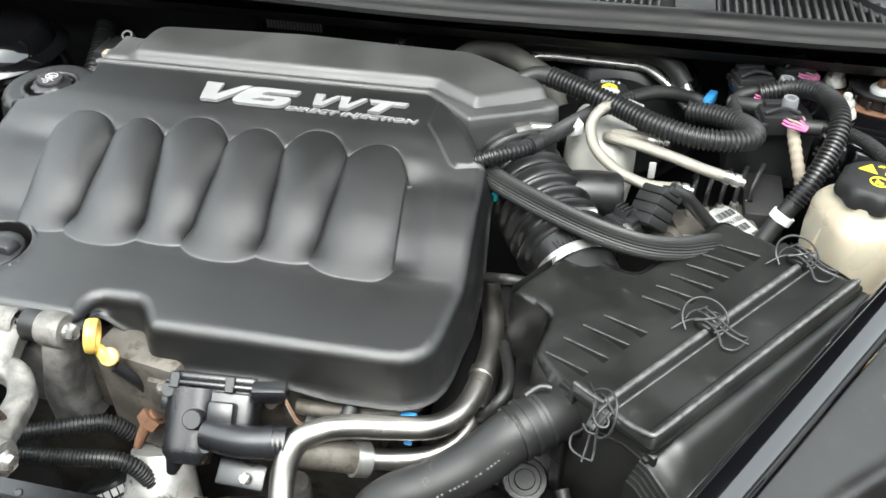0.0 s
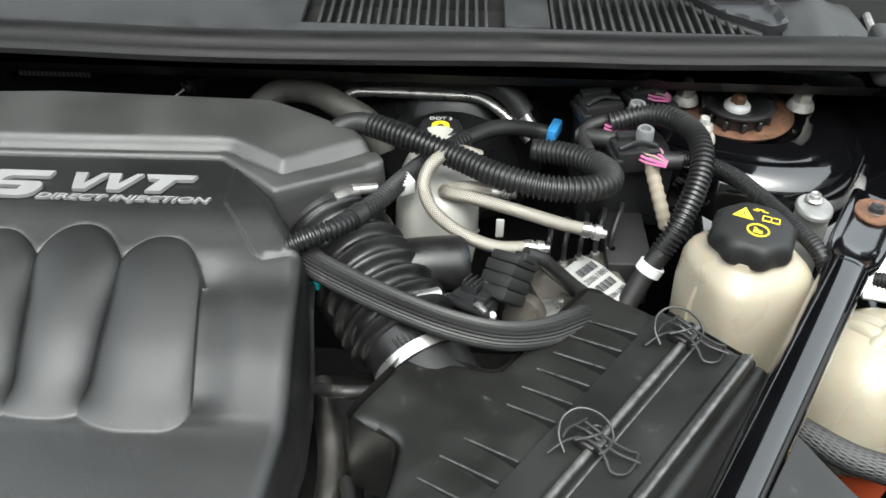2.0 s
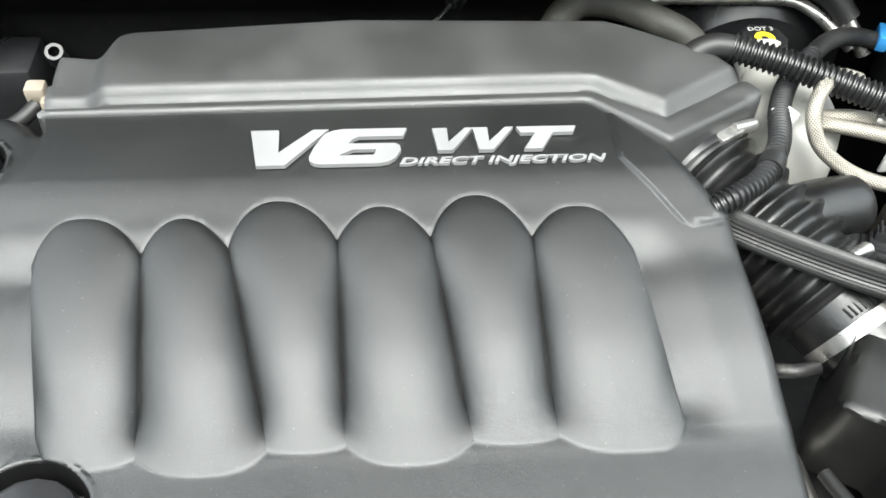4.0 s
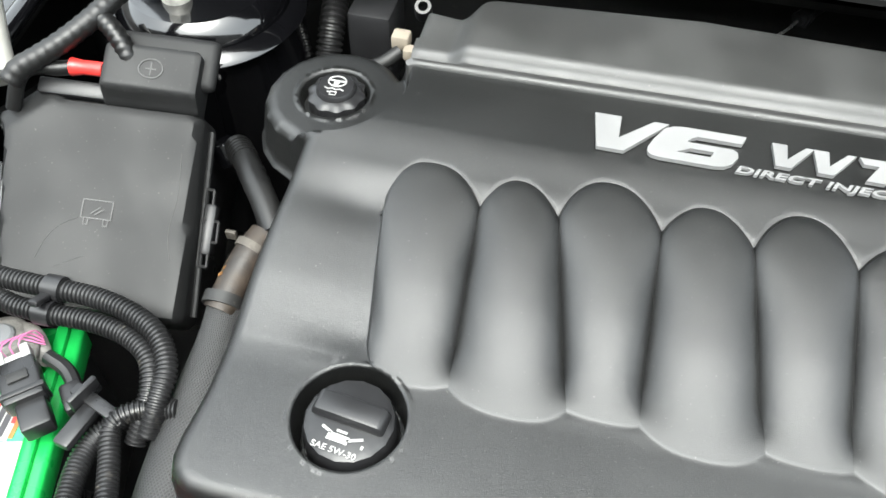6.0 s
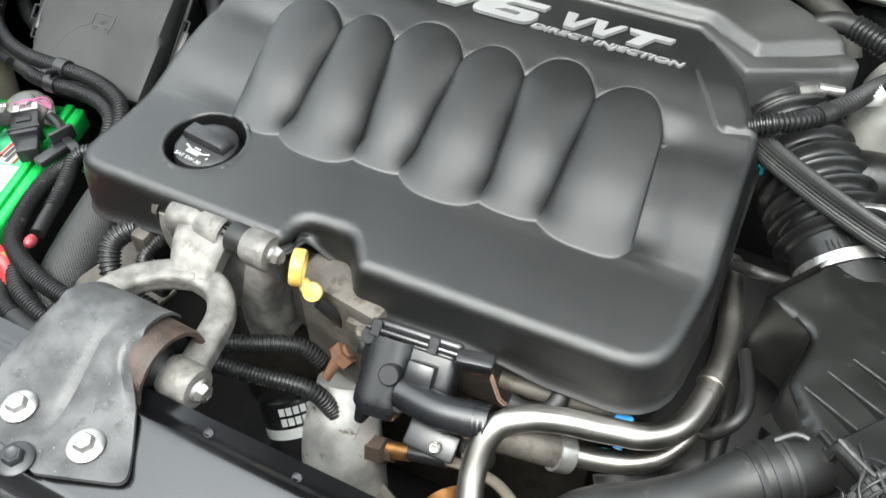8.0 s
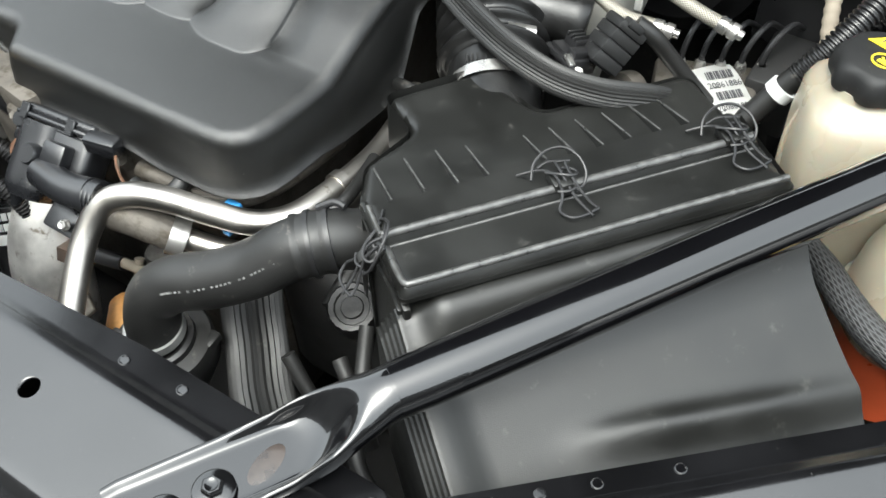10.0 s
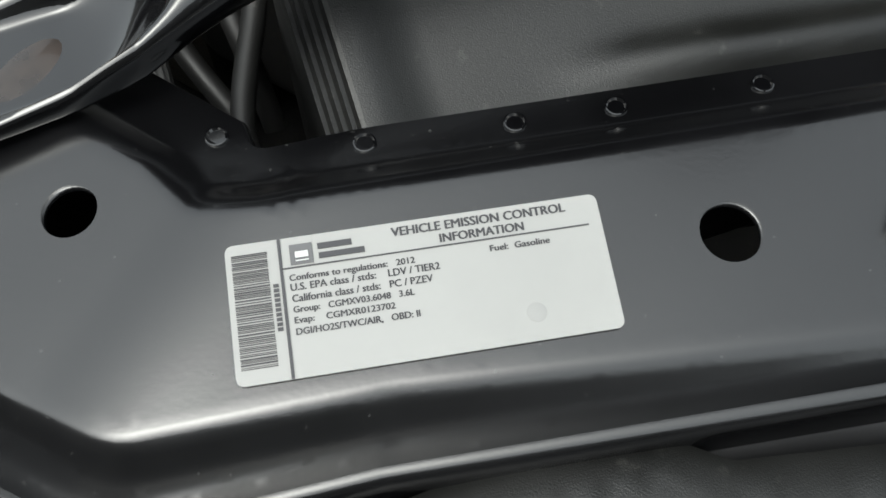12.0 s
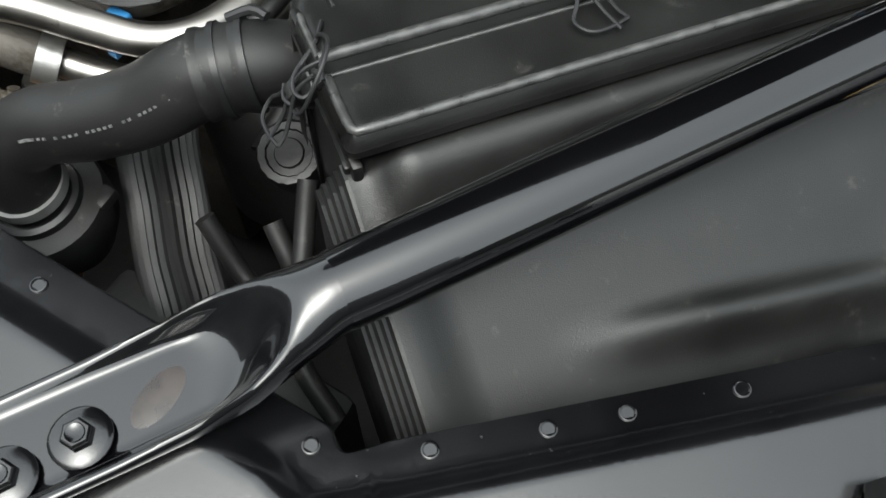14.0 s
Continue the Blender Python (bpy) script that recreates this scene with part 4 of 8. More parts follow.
def housing_height(a, b):
    z = sum(profile(SECT, b + o) for o in (-0.003, 0.0, 0.003)) / 3
    z += (profile(SHOULDER, b) - z) * smooth01(0.030, 0.004, a)
    z += 0.009 * math.exp(-((b - 0.160 - 0.13 * (a - 0.09)) / 0.011) ** 2) * smooth01(0.07, 0.16, a)
    return z - 0.014 * smooth01(0.20, 0.30, a) * math.exp(-((b - 0.20) / 0.016) ** 2)


rows = []
for k in range(54):
    a = -0.002 + 0.318 * k / 53
    rows.append([base.verts.new((a, b, housing_height(a, b))) for b in steps])
for p, q in zip(rows, rows[1:]):
    for k in range(len(steps) - 1):
        base.faces.new((p[k], q[k], q[k + 1], p[k + 1]))
low = [base.verts.new((v.co.x, v.co.y, 0.62)) for v in rows[-1]]
for k in range(len(steps) - 1):
    base.faces.new((rows[-1][k], rows[-1][k + 1], low[k + 1], low[k]))
bmesh.ops.recalc_face_normals(base, faces=base.faces[:])
if sum(f.normal.z * f.calc_area() for f in base.faces) > 0:
    bmesh.ops.reverse_faces(base, faces=base.faces[:])
part("lower_housing", moved(base, AB), BOX, airbox)
# beads moulded round the lid, in lighter plastic that paints their highlights
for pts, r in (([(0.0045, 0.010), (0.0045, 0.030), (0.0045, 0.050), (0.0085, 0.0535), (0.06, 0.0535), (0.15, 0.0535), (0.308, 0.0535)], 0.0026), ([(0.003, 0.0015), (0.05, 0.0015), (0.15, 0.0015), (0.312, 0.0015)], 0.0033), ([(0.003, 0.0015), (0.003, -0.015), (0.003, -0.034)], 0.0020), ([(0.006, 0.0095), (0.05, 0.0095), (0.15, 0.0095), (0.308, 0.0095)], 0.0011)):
    part("bead", moved(tube([(a, b, box_height(a, b, 0.05) + 0.0004) for a, b in pts], r, n=10, step=0.006), AB), EDGE_GLINT, airbox)
# stepped flutes down the housing's side
flutes = bmesh.new()
teeth = [(-0.002, 0.0), (-0.004, -0.0005), (-0.0055, -0.004), (-0.0075, -0.0035), (-0.009, -0.008), (-0.011, -0.0075), (-0.0125, -0.012), (-0.0145, -0.0115), (-0.016, -0.016), (-0.018, -0.0155), (-0.0185, -0.022), (-0.019, -0.20)]
lanes = [[flutes.verts.new((a, b, housing_height(-0.002, b) + o)) for a, o in teeth] for b in list(np.arange(0.050, 0.212, 0.01)) + [0.216]]
for p, q in zip(lanes, lanes[1:]):
    for k in range(len(teeth) - 1):
        flutes.faces.new((p[k], p[k + 1], q[k + 1], q[k]))
bmesh.ops.recalc_face_normals(flutes, faces=flutes.faces[:])
part("fluted_side", moved(flutes, AB), BOX, airbox, smooth=False)
# upright end wall below the lid, with a moulded frame round the clip
part("end_wall", merged(block(0.006, 0.112, 0.16, AB @ Matrix.Translation((0.003, 0.006, 0.700)), bevel=0.002), block(0.004, 0.006, 0.15, AB @ Matrix.Translation((-0.001, 0.054, 0.705)), bevel=0.0015), block(0.004, 0.006, 0.15, AB @ Matrix.Translation((-0.001, -0.036, 0.705)), bevel=0.0015)), BOX, airbox)

# ---- diagonal brace ----
brace = thing("strut_brace", (0.077, 0.321, 0.846), "gloss black tubular brace bolted to the radiator support", "brace")
BR = Vector((0.110, 0.385, 0.0)), Vector((0.412, 0.864, 0.0))


def brace_part(sections, up_shift=0.0, n=28):
    """Lofted brace end: rows of (run, half width, half height, z, dish) along the brace's line."""
    way = (BR[1] - BR[0]).normalized()
    side = Vector((way.y, -way.x, 0))
    bm = bmesh.new()
    rings = []
    for run, hw, hh, zc, dish in sections:
        c = BR[0] + way * run + Vector((0, 0, zc))
        ring = []
        for k in range(n):
            a = 2 * math.pi * k / n
            ca, sa = math.cos(a), math.sin(a)
            flat = min(1.0, max(0.0, 1 - hh / hw * 1.0))
            px = hw * (abs(ca) ** (1 - 0.6 * flat)) * (1 if ca >= 0 else -1)
            pz = hh * (abs(sa) ** (1 - 0.3 * flat)) * (1 if sa >= 0 else -1)
            if sa > 0:
                pz -= dish * math.exp(-((px / hw) / 0.72) ** 4)
            ring.append(bm.verts.new(c + side * px + Vector((0, 0, pz))))
        rings.append(ring)
    for a, b in zip(rings, rings[1:]):
        for k in range(n):
            bm.faces.new((a[k], a[(k + 1) % n], b[(k + 1) % n], b[k]))
    bm.faces.new(rings[0][::-1])
    bm.faces.new(rings[-1])
    return bm


L = (BR[1] - BR[0]).length
part("tube", brace_part([(0.050, 0.0188, 0.0185, 0.8700, 0), (0.07, 0.0195, 0.0190, 0.8705, 0), (0.15, 0.0202, 0.0195, 0.8735, 0), (0.30, 0.0202, 0.0195, 0.8785, 0), (L - 0.05, 0.0200, 0.0190, 0.8835, 0), (L - 0.03, 0.020, 0.017, 0.885, 0)]), GLOSS, brace)


def channel_tab(first, last, hw_of, lip_of, foot_of, scoop, way_in):
    """A tube end pressed into an open channel: floor between two rolled lips, scooped out towards the tube."""
    way = (BR[1] - BR[0]).normalized()
    side = Vector((way.y, -way.x, 0))
    bm = bmesh.new()
    rings = []
    for run in np.linspace(first, last, 56):
        hw, zl, zb = profile(hw_of, run), profile(lip_of, run), profile(foot_of, run)
        r = smooth01(scoop[0], scoop[1], run) if way_in > 0 else smooth01(scoop[1], scoop[0], run)
        ring = []
        for k in range(56):
            a = 2 * math.pi * k / 56
            ca, sa = math.cos(a), math.sin(a)
            px = hw * abs(ca) ** (0.55 + 0.45 * r) * (1 if ca >= 0 else -1)
            pz = (zl - zb) / 2 * abs(sa) ** (0.45 + 0.55 * r) * (1 if sa >= 0 else -1)
            if sa > 0:
                u = abs(px) / hw
                at = run + way_in * 0.022 * u * u
                deep = 1 - (smooth01(scoop[0], scoop[1], at) if way_in > 0 else smooth01(scoop[1], scoop[0], at))
                pz -= (pz + (zl - zb) / 2 - 0.004) * deep * (1 - smooth01(0.66, 0.93, u))
            ring.append(bm.verts.new(BR[0] + way * run + side * px + Vector((0, 0, (zl + zb) / 2 + pz))))
        rings.append(ring)
    for p, q in zip(rings, rings[1:]):
        for k in range(56):
            bm.faces.new((p[k], p[(k + 1) % 56], q[(k + 1) % 56], q[k]))
    bm.faces.new(rings[0][::-1])
    bm.faces.new(rings[-1])
    return bm


part("front_tab", channel_tab(-0.135, 0.055, [(-0.135, 0.025), (-0.125, 0.027), (-0.03, 0.0278), (0.0, 0.0268), (0.025, 0.0225), (0.045, 0.0188), (0.055, 0.0180)], [(-0.135, 0.8545), (-0.06, 0.8565), (-0.025, 0.861), (0.0, 0.870), (0.025, 0.882), (0.045, 0.887), (0.055, 0.888)], [(-0.135, 0.8465), (-0.02, 0.8465), (0.01, 0.849), (0.045, 0.852), (0.055, 0.8525)], (-0.012, 0.036), 1), GLOSS, brace)
part("rear_tab", brace_part([(L - 0.035, 0.0185, 0.017, 0.886, 0.0), (L - 0.022, 0.021, 0.014, 0.886, 0.008), (L - 0.008, 0.025, 0.010, 0.884, 0.010), (L + 0.02, 0.027, 0.008, 0.883, 0.0085), (L + 0.07, 0.0275, 0.008, 0.883, 0.0085), (L + 0.105, 0.0275, 0.008, 0.883, 0.0085), (L + 0.108, 0.026, 0.006, 0.883, 0.006)]), GLOSS, brace)
hexbolt("bolt", (0.077, 0.321, 0.853), (0, 0, 1), 0.0125, brace, BODY, washer=2.2, label="black painted flanged bolt")
hexbolt("bolt", (0.062, 0.292, 0.853), (0, 0, 1), 0.0125, brace, BODY, washer=2.2, label="black painted flanged bolt")
# Small oval mark, browner than the black paint round it.
part("brown_mark", lathe([(0, 0.0008), (0.006, 0.0007), (0.010, 0)], Matrix.Translation((0.092, 0.352, 0.8505)) @ Matrix.Diagonal((0.8, 1.6, 1, 1)), n=20), material("faint_brown_mark", (0.030, 0.022, 0.018), 0.3, coat=0.5, blotch=0.4, blotch_size=80), brace, "small brown mark")
part("rivet_head", lathe([(0, 0.003), (0.005, 0.0025), (0.006, 0)], Matrix.Translation((0.416, 0.868, 0.877)), n=14), GLOSS, brace)
hexbolt("bolt", (0.455, 0.930, 0.885), (0, 0, 1), 0.013, brace, BLACKBOLT, washer=1.4)
part("washer", lathe([(0.004, 0.0035), (0.0195, 0.0035), (0.021, 0.002), (0.021, 0)], Matrix.Translation((0.455, 0.930, 0.8835)), n=24), RUST, brace, "brown tinted washer")

# ---- caps and lid details ----
oil = thing("oil_filler_cap", (OIL[0], OIL[1], 0.82), "black plastic oil filler cap with pale oil can symbol", "oil cap")
part("cap", lathe([(0, 0.030), (0.026, 0.030), (0.0305, 0.028), (0.032, 0.024), (0.033, 0.012), (0.0335, 0.0), (0.028, -0.02)], Matrix.Translation((OIL[0], OIL[1], 0.826)) @ Matrix.Scale(1.06, 4), n=48, wave=lambda a, h: 1 + 0.012 * math.cos(16 * a)), SATIN, oil)
OT = Matrix.Translation((OIL[0], OIL[1], 0.8582)) @ Matrix.Rotation(radians(-7), 4, "Z")
part("grip", block(0.058, 0.020, 0.011, OT @ Matrix.Translation((0, 0.004, -0.002)), bevel=0.003, taper=0.12), SATIN, oil)
lettering("SAE 5W-30", (-0.017, -0.0285, 0.034, 0.0048), WHITE, oil, z=0.0, thick=0.0005, turn=OT, bold=0.01)
part("symbol", merged(block(0.016, 0.006, 0.0006, OT @ Matrix.Translation((-0.001, -0.017, 0)), bevel=0), block(0.012, 0.002, 0.0006, OT @ Matrix.Translation((0.011, -0.0145, 0)) @ Matrix.Rotation(radians(25), 4, "Z"), bevel=0), block(0.009, 0.002, 0.0006, OT @ Matrix.Translation((-0.011, -0.013, 0)) @ Matrix.Rotation(radians(-20), 4, "Z"), bevel=0), block(0.008, 0.0018, 0.0006, OT @ Matrix.Translation((0.0, -0.0115, 0)), bevel=0), block(0.0018, 0.003, 0.0006, OT @ Matrix.Translation((0.018, -0.018, 0)), bevel=0)), WHITE, oil)
steer = thing("power_steering_cap", (TOWER[0], TOWER[1], 0.866), "black ribbed power steering fluid cap with pale symbol", "fluid cap")
PT = Matrix.Translation((TOWER[0] + 0.002, TOWER[1], 0.866))
part("cap", lathe([(0, 0.024), (0.0165, 0.024), (0.018, 0.022), (0.0185, 0.019), (0.0225, 0.018), (0.026, 0.015), (0.0265, 0.004), (0.025, 0)], PT, n=64, wave=lambda a, h: 1 + (0.045 * math.cos(10 * a) if h < 0.0185 else 0)), SATIN, steer)
ring = [(0.0082 * math.cos(a), 0.0052 + 0.0068 * math.sin(a), 0.0243) for a in np.linspace(0, 6.283, 25)]
DULLPRINT = material("dull_white_print", (0.40, 0.40, 0.39), 0.5, blotch=0.2, blotch_size=200)
part("symbol", merged(moved(tube(ring, 0.0007, n=6, step=0.002), PT), block(0.0145, 0.0014, 0.0006, PT @ Matrix.Translation((0, 0.0058, 0.0241)), bevel=0), block(0.0050, 0.0042, 0.0006, PT @ Matrix.Translation((0, 0.0036, 0.0241)), bevel=0), block(0.0040, 0.0030, 0.0006, PT @ Matrix.Translation((0, 0.0002, 0.0241)), bevel=0)), DULLPRINT, steer)
part("symbol", merged(*[block(0.0042, 0.0010, 0.0006, PT @ Matrix.Translation((-0.0072 + 0.0036 * k, -0.0054, 0.0241)) @ Matrix.Rotation(radians(24 if k % 2 else -24), 4, "Z"), bevel=0) for k in range(5)]), DULLPRINT, steer)
part("symbol", merged(*[block(w, h, 0.0006, PT @ Matrix.Translation((0.0008 + x, -0.0112 + y, 0.0241)), bevel=0) for x, y, w, h in ((0, 0.0021, 0.0062, 0.0009), (0, -0.0021, 0.0062, 0.0009), (-0.0027, 0, 0.0009, 0.0044), (0.0027, 0, 0.0009, 0.0044), (-0.0045, 0.0012, 0.0028, 0.0009))]), DULLPRINT, steer)

# ---- air filter box details ----
for a, b0, b1 in ((0.022, -0.088, -0.040), (0.049, -0.092, -0.040), (0.076, -0.092, -0.040), (0.101, -0.088, -0.040), (0.150, -0.082, -0.040), (0.174, -0.084, -0.040), (0.199, -0.086, -0.040), (0.224, -0.086, -0.040), (0.250, -0.086, -0.040), (0.276, -0.086, -0.040)):
    bm = bmesh.new()
    z0, z1 = box_height(a, b0, 0.05) + 0.0005, box_height(a, b1, 0.05)
    pts = [(a - 0.0006, b0, z0 - 0.001), (a - 0.0012, b1 + 0.005, z1 - 0.004), (a - 0.0008, b1 + 0.005, z1 + 0.0095), (a + 0.0006, b0, z0 - 0.001), (a + 0.0012, b1 + 0.005, z1 - 0.004), (a + 0.0008, b1 + 0.005, z1 + 0.0095)]
    v = [bm.verts.new(q) for q in pts]
    for f in ((0, 1, 2), (5, 4, 3), (0, 2, 5, 3), (1, 4, 5, 2), (0, 3, 4, 1)):
        bm.faces.new([v[i] for i in f])
    bmesh.ops.recalc_face_normals(bm, faces=bm.faces[:])
    rib = part("rib", moved(bm, AB), BOX, airbox, smooth=False)
    # Thin pale line painted as the glint on the rib's top edge.
    part("edge_highlight", moved(tube([(a, b0, z0), (a, b1 + 0.004, z1 + 0.0095)], 0.0009, n=6, step=0.01), AB), EDGE_GLINT, rib)
WIRE = material("black_spring_wire", (0.022, 0.022, 0.023), 0.4, metal=0.2, blotch=0.3)
for a, swing in ((0.0, 1), (0.146, 0), (0.292, 0)):
    m = AB @ Matrix.Translation((a, 0.0, 0.874))
    if swing:
        m = AB @ Matrix.Translation((-0.004, 0.004, 0.858)) @ Matrix.Rotation(radians(88), 4, "Z") @ Matrix.Rotation(radians(-38), 4, "X")
    loops = [
        [(-0.020, -0.012, 0.001), (-0.014, -0.022, 0.008), (-0.002, -0.027, 0.013), (0.010, -0.022, 0.017), (0.017, -0.010, 0.016), (0.018, 0.002, 0.011), (0.013, 0.010, 0.006), (0.006, 0.012, 0.005)],
        [(-0.028, -0.022, 0.000), (-0.014, -0.016, 0.006), (-0.006, -0.006, 0.010), (-0.004, 0.006, 0.008), (-0.007, 0.016, 0.004), (-0.012, 0.024, 0.001), (-0.007, 0.033, 0.001), (0.004, 0.034, 0.001), (0.016, 0.031, 0.001)],
        [(0.001, -0.018, 0.009), (0.000, -0.006, 0.012), (0.001, 0.008, 0.008), (0.004, 0.020, 0.003), (0.009, 0.037, 0.001)],
        [(0.007, -0.012, 0.012), (0.006, 0.002, 0.011), (0.009, 0.014, 0.005), (0.013, 0.024, 0.001), (0.016, 0.031, 0.001)],
        [(-0.010, -0.010, 0.008), (-0.002, -0.001, 0.012), (0.006, 0.003, 0.012), (0.012, 0.000, 0.010), (0.010, -0.006, 0.009), (0.002, -0.008, 0.011)],
        [(-0.012, -0.020, 0.004), (-0.004, -0.020, 0.008), (0.004, -0.016, 0.010), (0.012, -0.014, 0.010)],
        [(-0.008, 0.010, 0.006), (0.000, 0.013, 0.007), (0.008, 0.010, 0.006)],
    ]
    clip = part("wire_clip", merged(*[moved(tube(l, 0.0012, n=7, step=0.0025), m) for l in loops]), WIRE, airbox)
    part("catch", merged(block(0.016, 0.018, 0.008, m @ Matrix.Translation((0, -0.004, -0.002)), bevel=0.002), block(0.010, 0.008, 0.012, m @ Matrix.Translation((0, 0.006, -0.002)), bevel=0.002)), BOX, clip)

# ---- intake bellows ----
bellows = thing("intake_bellows", (-0.04, 0.85, 0.78), "black corrugated rubber intake duct with steel hose clamps", "intake duct")
AX = [(0.030, 0.742, 0.800), (0.004, 0.785, 0.811), (-0.04, 0.853, 0.827), (-0.085, 0.918, 0.837), (-0.112, 0.958, 0.838)]


def bellow_girth(f):
    if f < 0.26:
        return 0.80
    if f < 0.84:
        k = (f - 0.26) / 0.58 * 8
        return 0.84 + 0.17 * (0.5 - 0.5 * math.cos(2 * math.pi * k)) ** 1.6
    return 0.86 if f < 0.93 else 0.92


part("duct", tube(AX, 0.0555, n=40, step=0.0016, radii=bellow_girth), DUCT, bellows)
way = Vector((-0.026, 0.043, 0.013)).normalized()
band = part("clamp_band", tube([Vector((0.010, 0.775, 0.810)) - way * 0.006, Vector((0.010, 0.775, 0.810)) + way * 0.006], 0.0462, n=40, step=0.004, caps=False), ZINC, bellows, "bright steel clamp band")
part("slot", merged(*[block(0.0012, 0.010, 0.0015, Matrix.Translation((-0.015 + 0.004 * k, 0.765 + 0.002 * k, 0.848 + 0.0012 * k)) @ Matrix.Rotation(radians(30), 4, "Z"), bevel=0) for k in range(6)]), DARK, band)
part("clamp_screw", merged(tube([(0.000, 0.812, 0.858), (0.022, 0.826, 0.852)], 0.007, n=12), block(0.018, 0.013, 0.010, Matrix.Translation((0.009, 0.812, 0.850)) @ Matrix.Rotation(radians(35), 4, "Z"), bevel=0.002)), ZINC, bellows, "bright steel clamp screw")
part("elbow", tube([(-0.03, 0.875, 0.835), (0.005, 0.884, 0.835), (0.030, 0.890, 0.833), (0.046, 0.894, 0.831)], 0.029, n=28, step=0.006, radii=lambda f: 1.0 - 0.12 * smooth01(0.93, 1.0, f)), DUCT, bellows)
throttle = thing("throttle_body", (-0.115, 0.97, 0.80), "black throttle body collar with clamp at the intake", "throttle body")
tw = along((-0.096, 0.936, 0.834), (-0.5, 0.84, 0.05))
part("collar", lathe([(0.03, -0.012), (0.052, -0.012), (0.054, -0.006), (0.054, 0.002), (0.049, 0.004), (0.049, 0.012), (0.055, 0.014), (0.055, 0.03), (0.046, 0.04), (0.03, 0.06)], tw, n=40), SATIN, throttle)
part("clamp_screw", merged(tube([(-0.070, 0.938, 0.886), (-0.046, 0.950, 0.880)], 0.006, n=10), block(0.026, 0.012, 0.007, Matrix.Translation((-0.074, 0.934, 0.880)) @ Matrix.Rotation(radians(30), 4, "Z"), bevel=0.001)), ZINC, throttle)
part("connector", block(0.018, 0.02, 0.016, Matrix.Translation((-0.018, 0.955, 0.875)) @ Matrix.Rotation(radians(30), 4, "Z"), bevel=0.002), PALE, throttle, "pale connector")


# ---- hoses and looms on the driver's side ----
def hose(name, pts, r, mat, label, category, group="", ridge=0.0, pitch=0.0, n=14, step=0.006, squash=1.0):
    return single(name, tube(pts, r, n=n, ridge=ridge, pitch=pitch, step=step, squash=squash), mat, label, category, group)


def loom(pts, r, label="black corrugated wiring conduit across the engine bay", pitch=None, group="corrugated wiring conduits"):
    return hose("wiring_conduit", pts, r, CONDUIT, label, "wiring conduit", group, ridge=r * 0.17, pitch=pitch or r * 0.42, n=16)


main_loom = thing("wiring_conduit", (0.06, 0.97, 0.88), "thick black corrugated conduit looped over the brake reservoir", "wiring conduit", "corrugated wiring conduits")
part("conduit", tube([(-0.057, 1.015, 0.915), (-0.017, 0.997, 0.912), (0.03, 0.977, 0.905), (0.077, 0.952, 0.900), (0.122, 0.938, 0.897), (0.160, 0.937, 0.896), (0.188, 0.950, 0.894), (0.194, 0.973, 0.891), (0.180, 0.998, 0.887), (0.152, 1.016, 0.884), (0.119, 1.028, 0.880)], 0.0134, n=18, ridge=0.0027, pitch=0.0054), CONDUIT, main_loom)
part("smooth_end", tube([(-0.10, 1.005, 0.90), (-0.09, 1.016, 0.908), (-0.072, 1.019, 0.914), (-0.054, 1.014, 0.915)], 0.0115, n=14), RUBBER, main_loom)
thin = thing("wiring_conduit", (-0.03, 0.93, 0.88), "thin black corrugated conduit with blue clip behind the intake", "wiring conduit", "corrugated wiring conduits")
part("conduit", tube([(-0.125, 0.836, 0.890), (-0.107, 0.842, 0.897), (-0.092, 0.849, 0.900), (-0.068, 0.867, 0.900), (-0.040, 0.910, 0.895), (-0.016, 0.970, 0.882), (0.012, 1.018, 0.876), (0.048, 1.057, 0.874)], 0.0100, n=16, ridge=0.0022, pitch=0.0050), CONDUIT, thin)
part("taped_end", tube([(0.046, 1.055, 0.874), (0.070, 1.078, 0.871), (0.094, 1.095, 0.865), (0.125, 1.110, 0.853), (0.150, 1.112, 0.845)], 0.0095, n=12), RUBBER, thin)
part("clip", block(0.012, 0.030, 0.018, Matrix.Translation((0.150, 1.112, 0.842)) @ Matrix.Rotation(radians(-20), 4, "Z"), bevel=0.003), BLUE, thin, "blue plastic clip")
part("tape", tube([(-0.062, 0.873, 0.900), (-0.054, 0.886, 0.899)], 0.0112, n=14, step=0.004), RUBBER, thin)
riser = thing("wiring_conduit", (0.27, 0.97, 0.78), "black corrugated conduit rising beside the coolant tank", "wiring conduit", "corrugated wiring conduits")
part("conduit", tube([(0.205, 1.066, 0.893), (0.235, 1.070, 0.901), (0.258, 1.064, 0.907), (0.276, 1.047, 0.910), (0.288, 1.018, 0.911), (0.290, 0.990, 0.905), (0.284, 0.965, 0.890), (0.265, 0.932, 0.860), (0.248, 0.917, 0.833)], 0.0124, n=16, ridge=0.0023, pitch=0.0052), CONDUIT, riser)
part("taped_end", tube([(0.249, 0.918, 0.835), (0.232, 0.906, 0.808), (0.215, 0.889, 0.780), (0.20, 0.87, 0.76)], 0.0112, n=14), RUBBER, riser)
part("band", tube([(0.241, 0.912, 0.822), (0.236, 0.909, 0.813)], 0.0140, n=16, step=0.004), PALE, riser, "pale grey tie band")
loom([(0.235, 1.012, 0.884), (0.248, 1.012, 0.885), (0.29, 1.008, 0.886), (0.321, 0.986, 0.887), (0.344, 0.945, 0.888), (0.362, 0.905, 0.888), (0.380, 0.868, 0.884), (0.392, 0.845, 0.86)], 0.0085, "black corrugated conduit crossing in front of the strut tower")
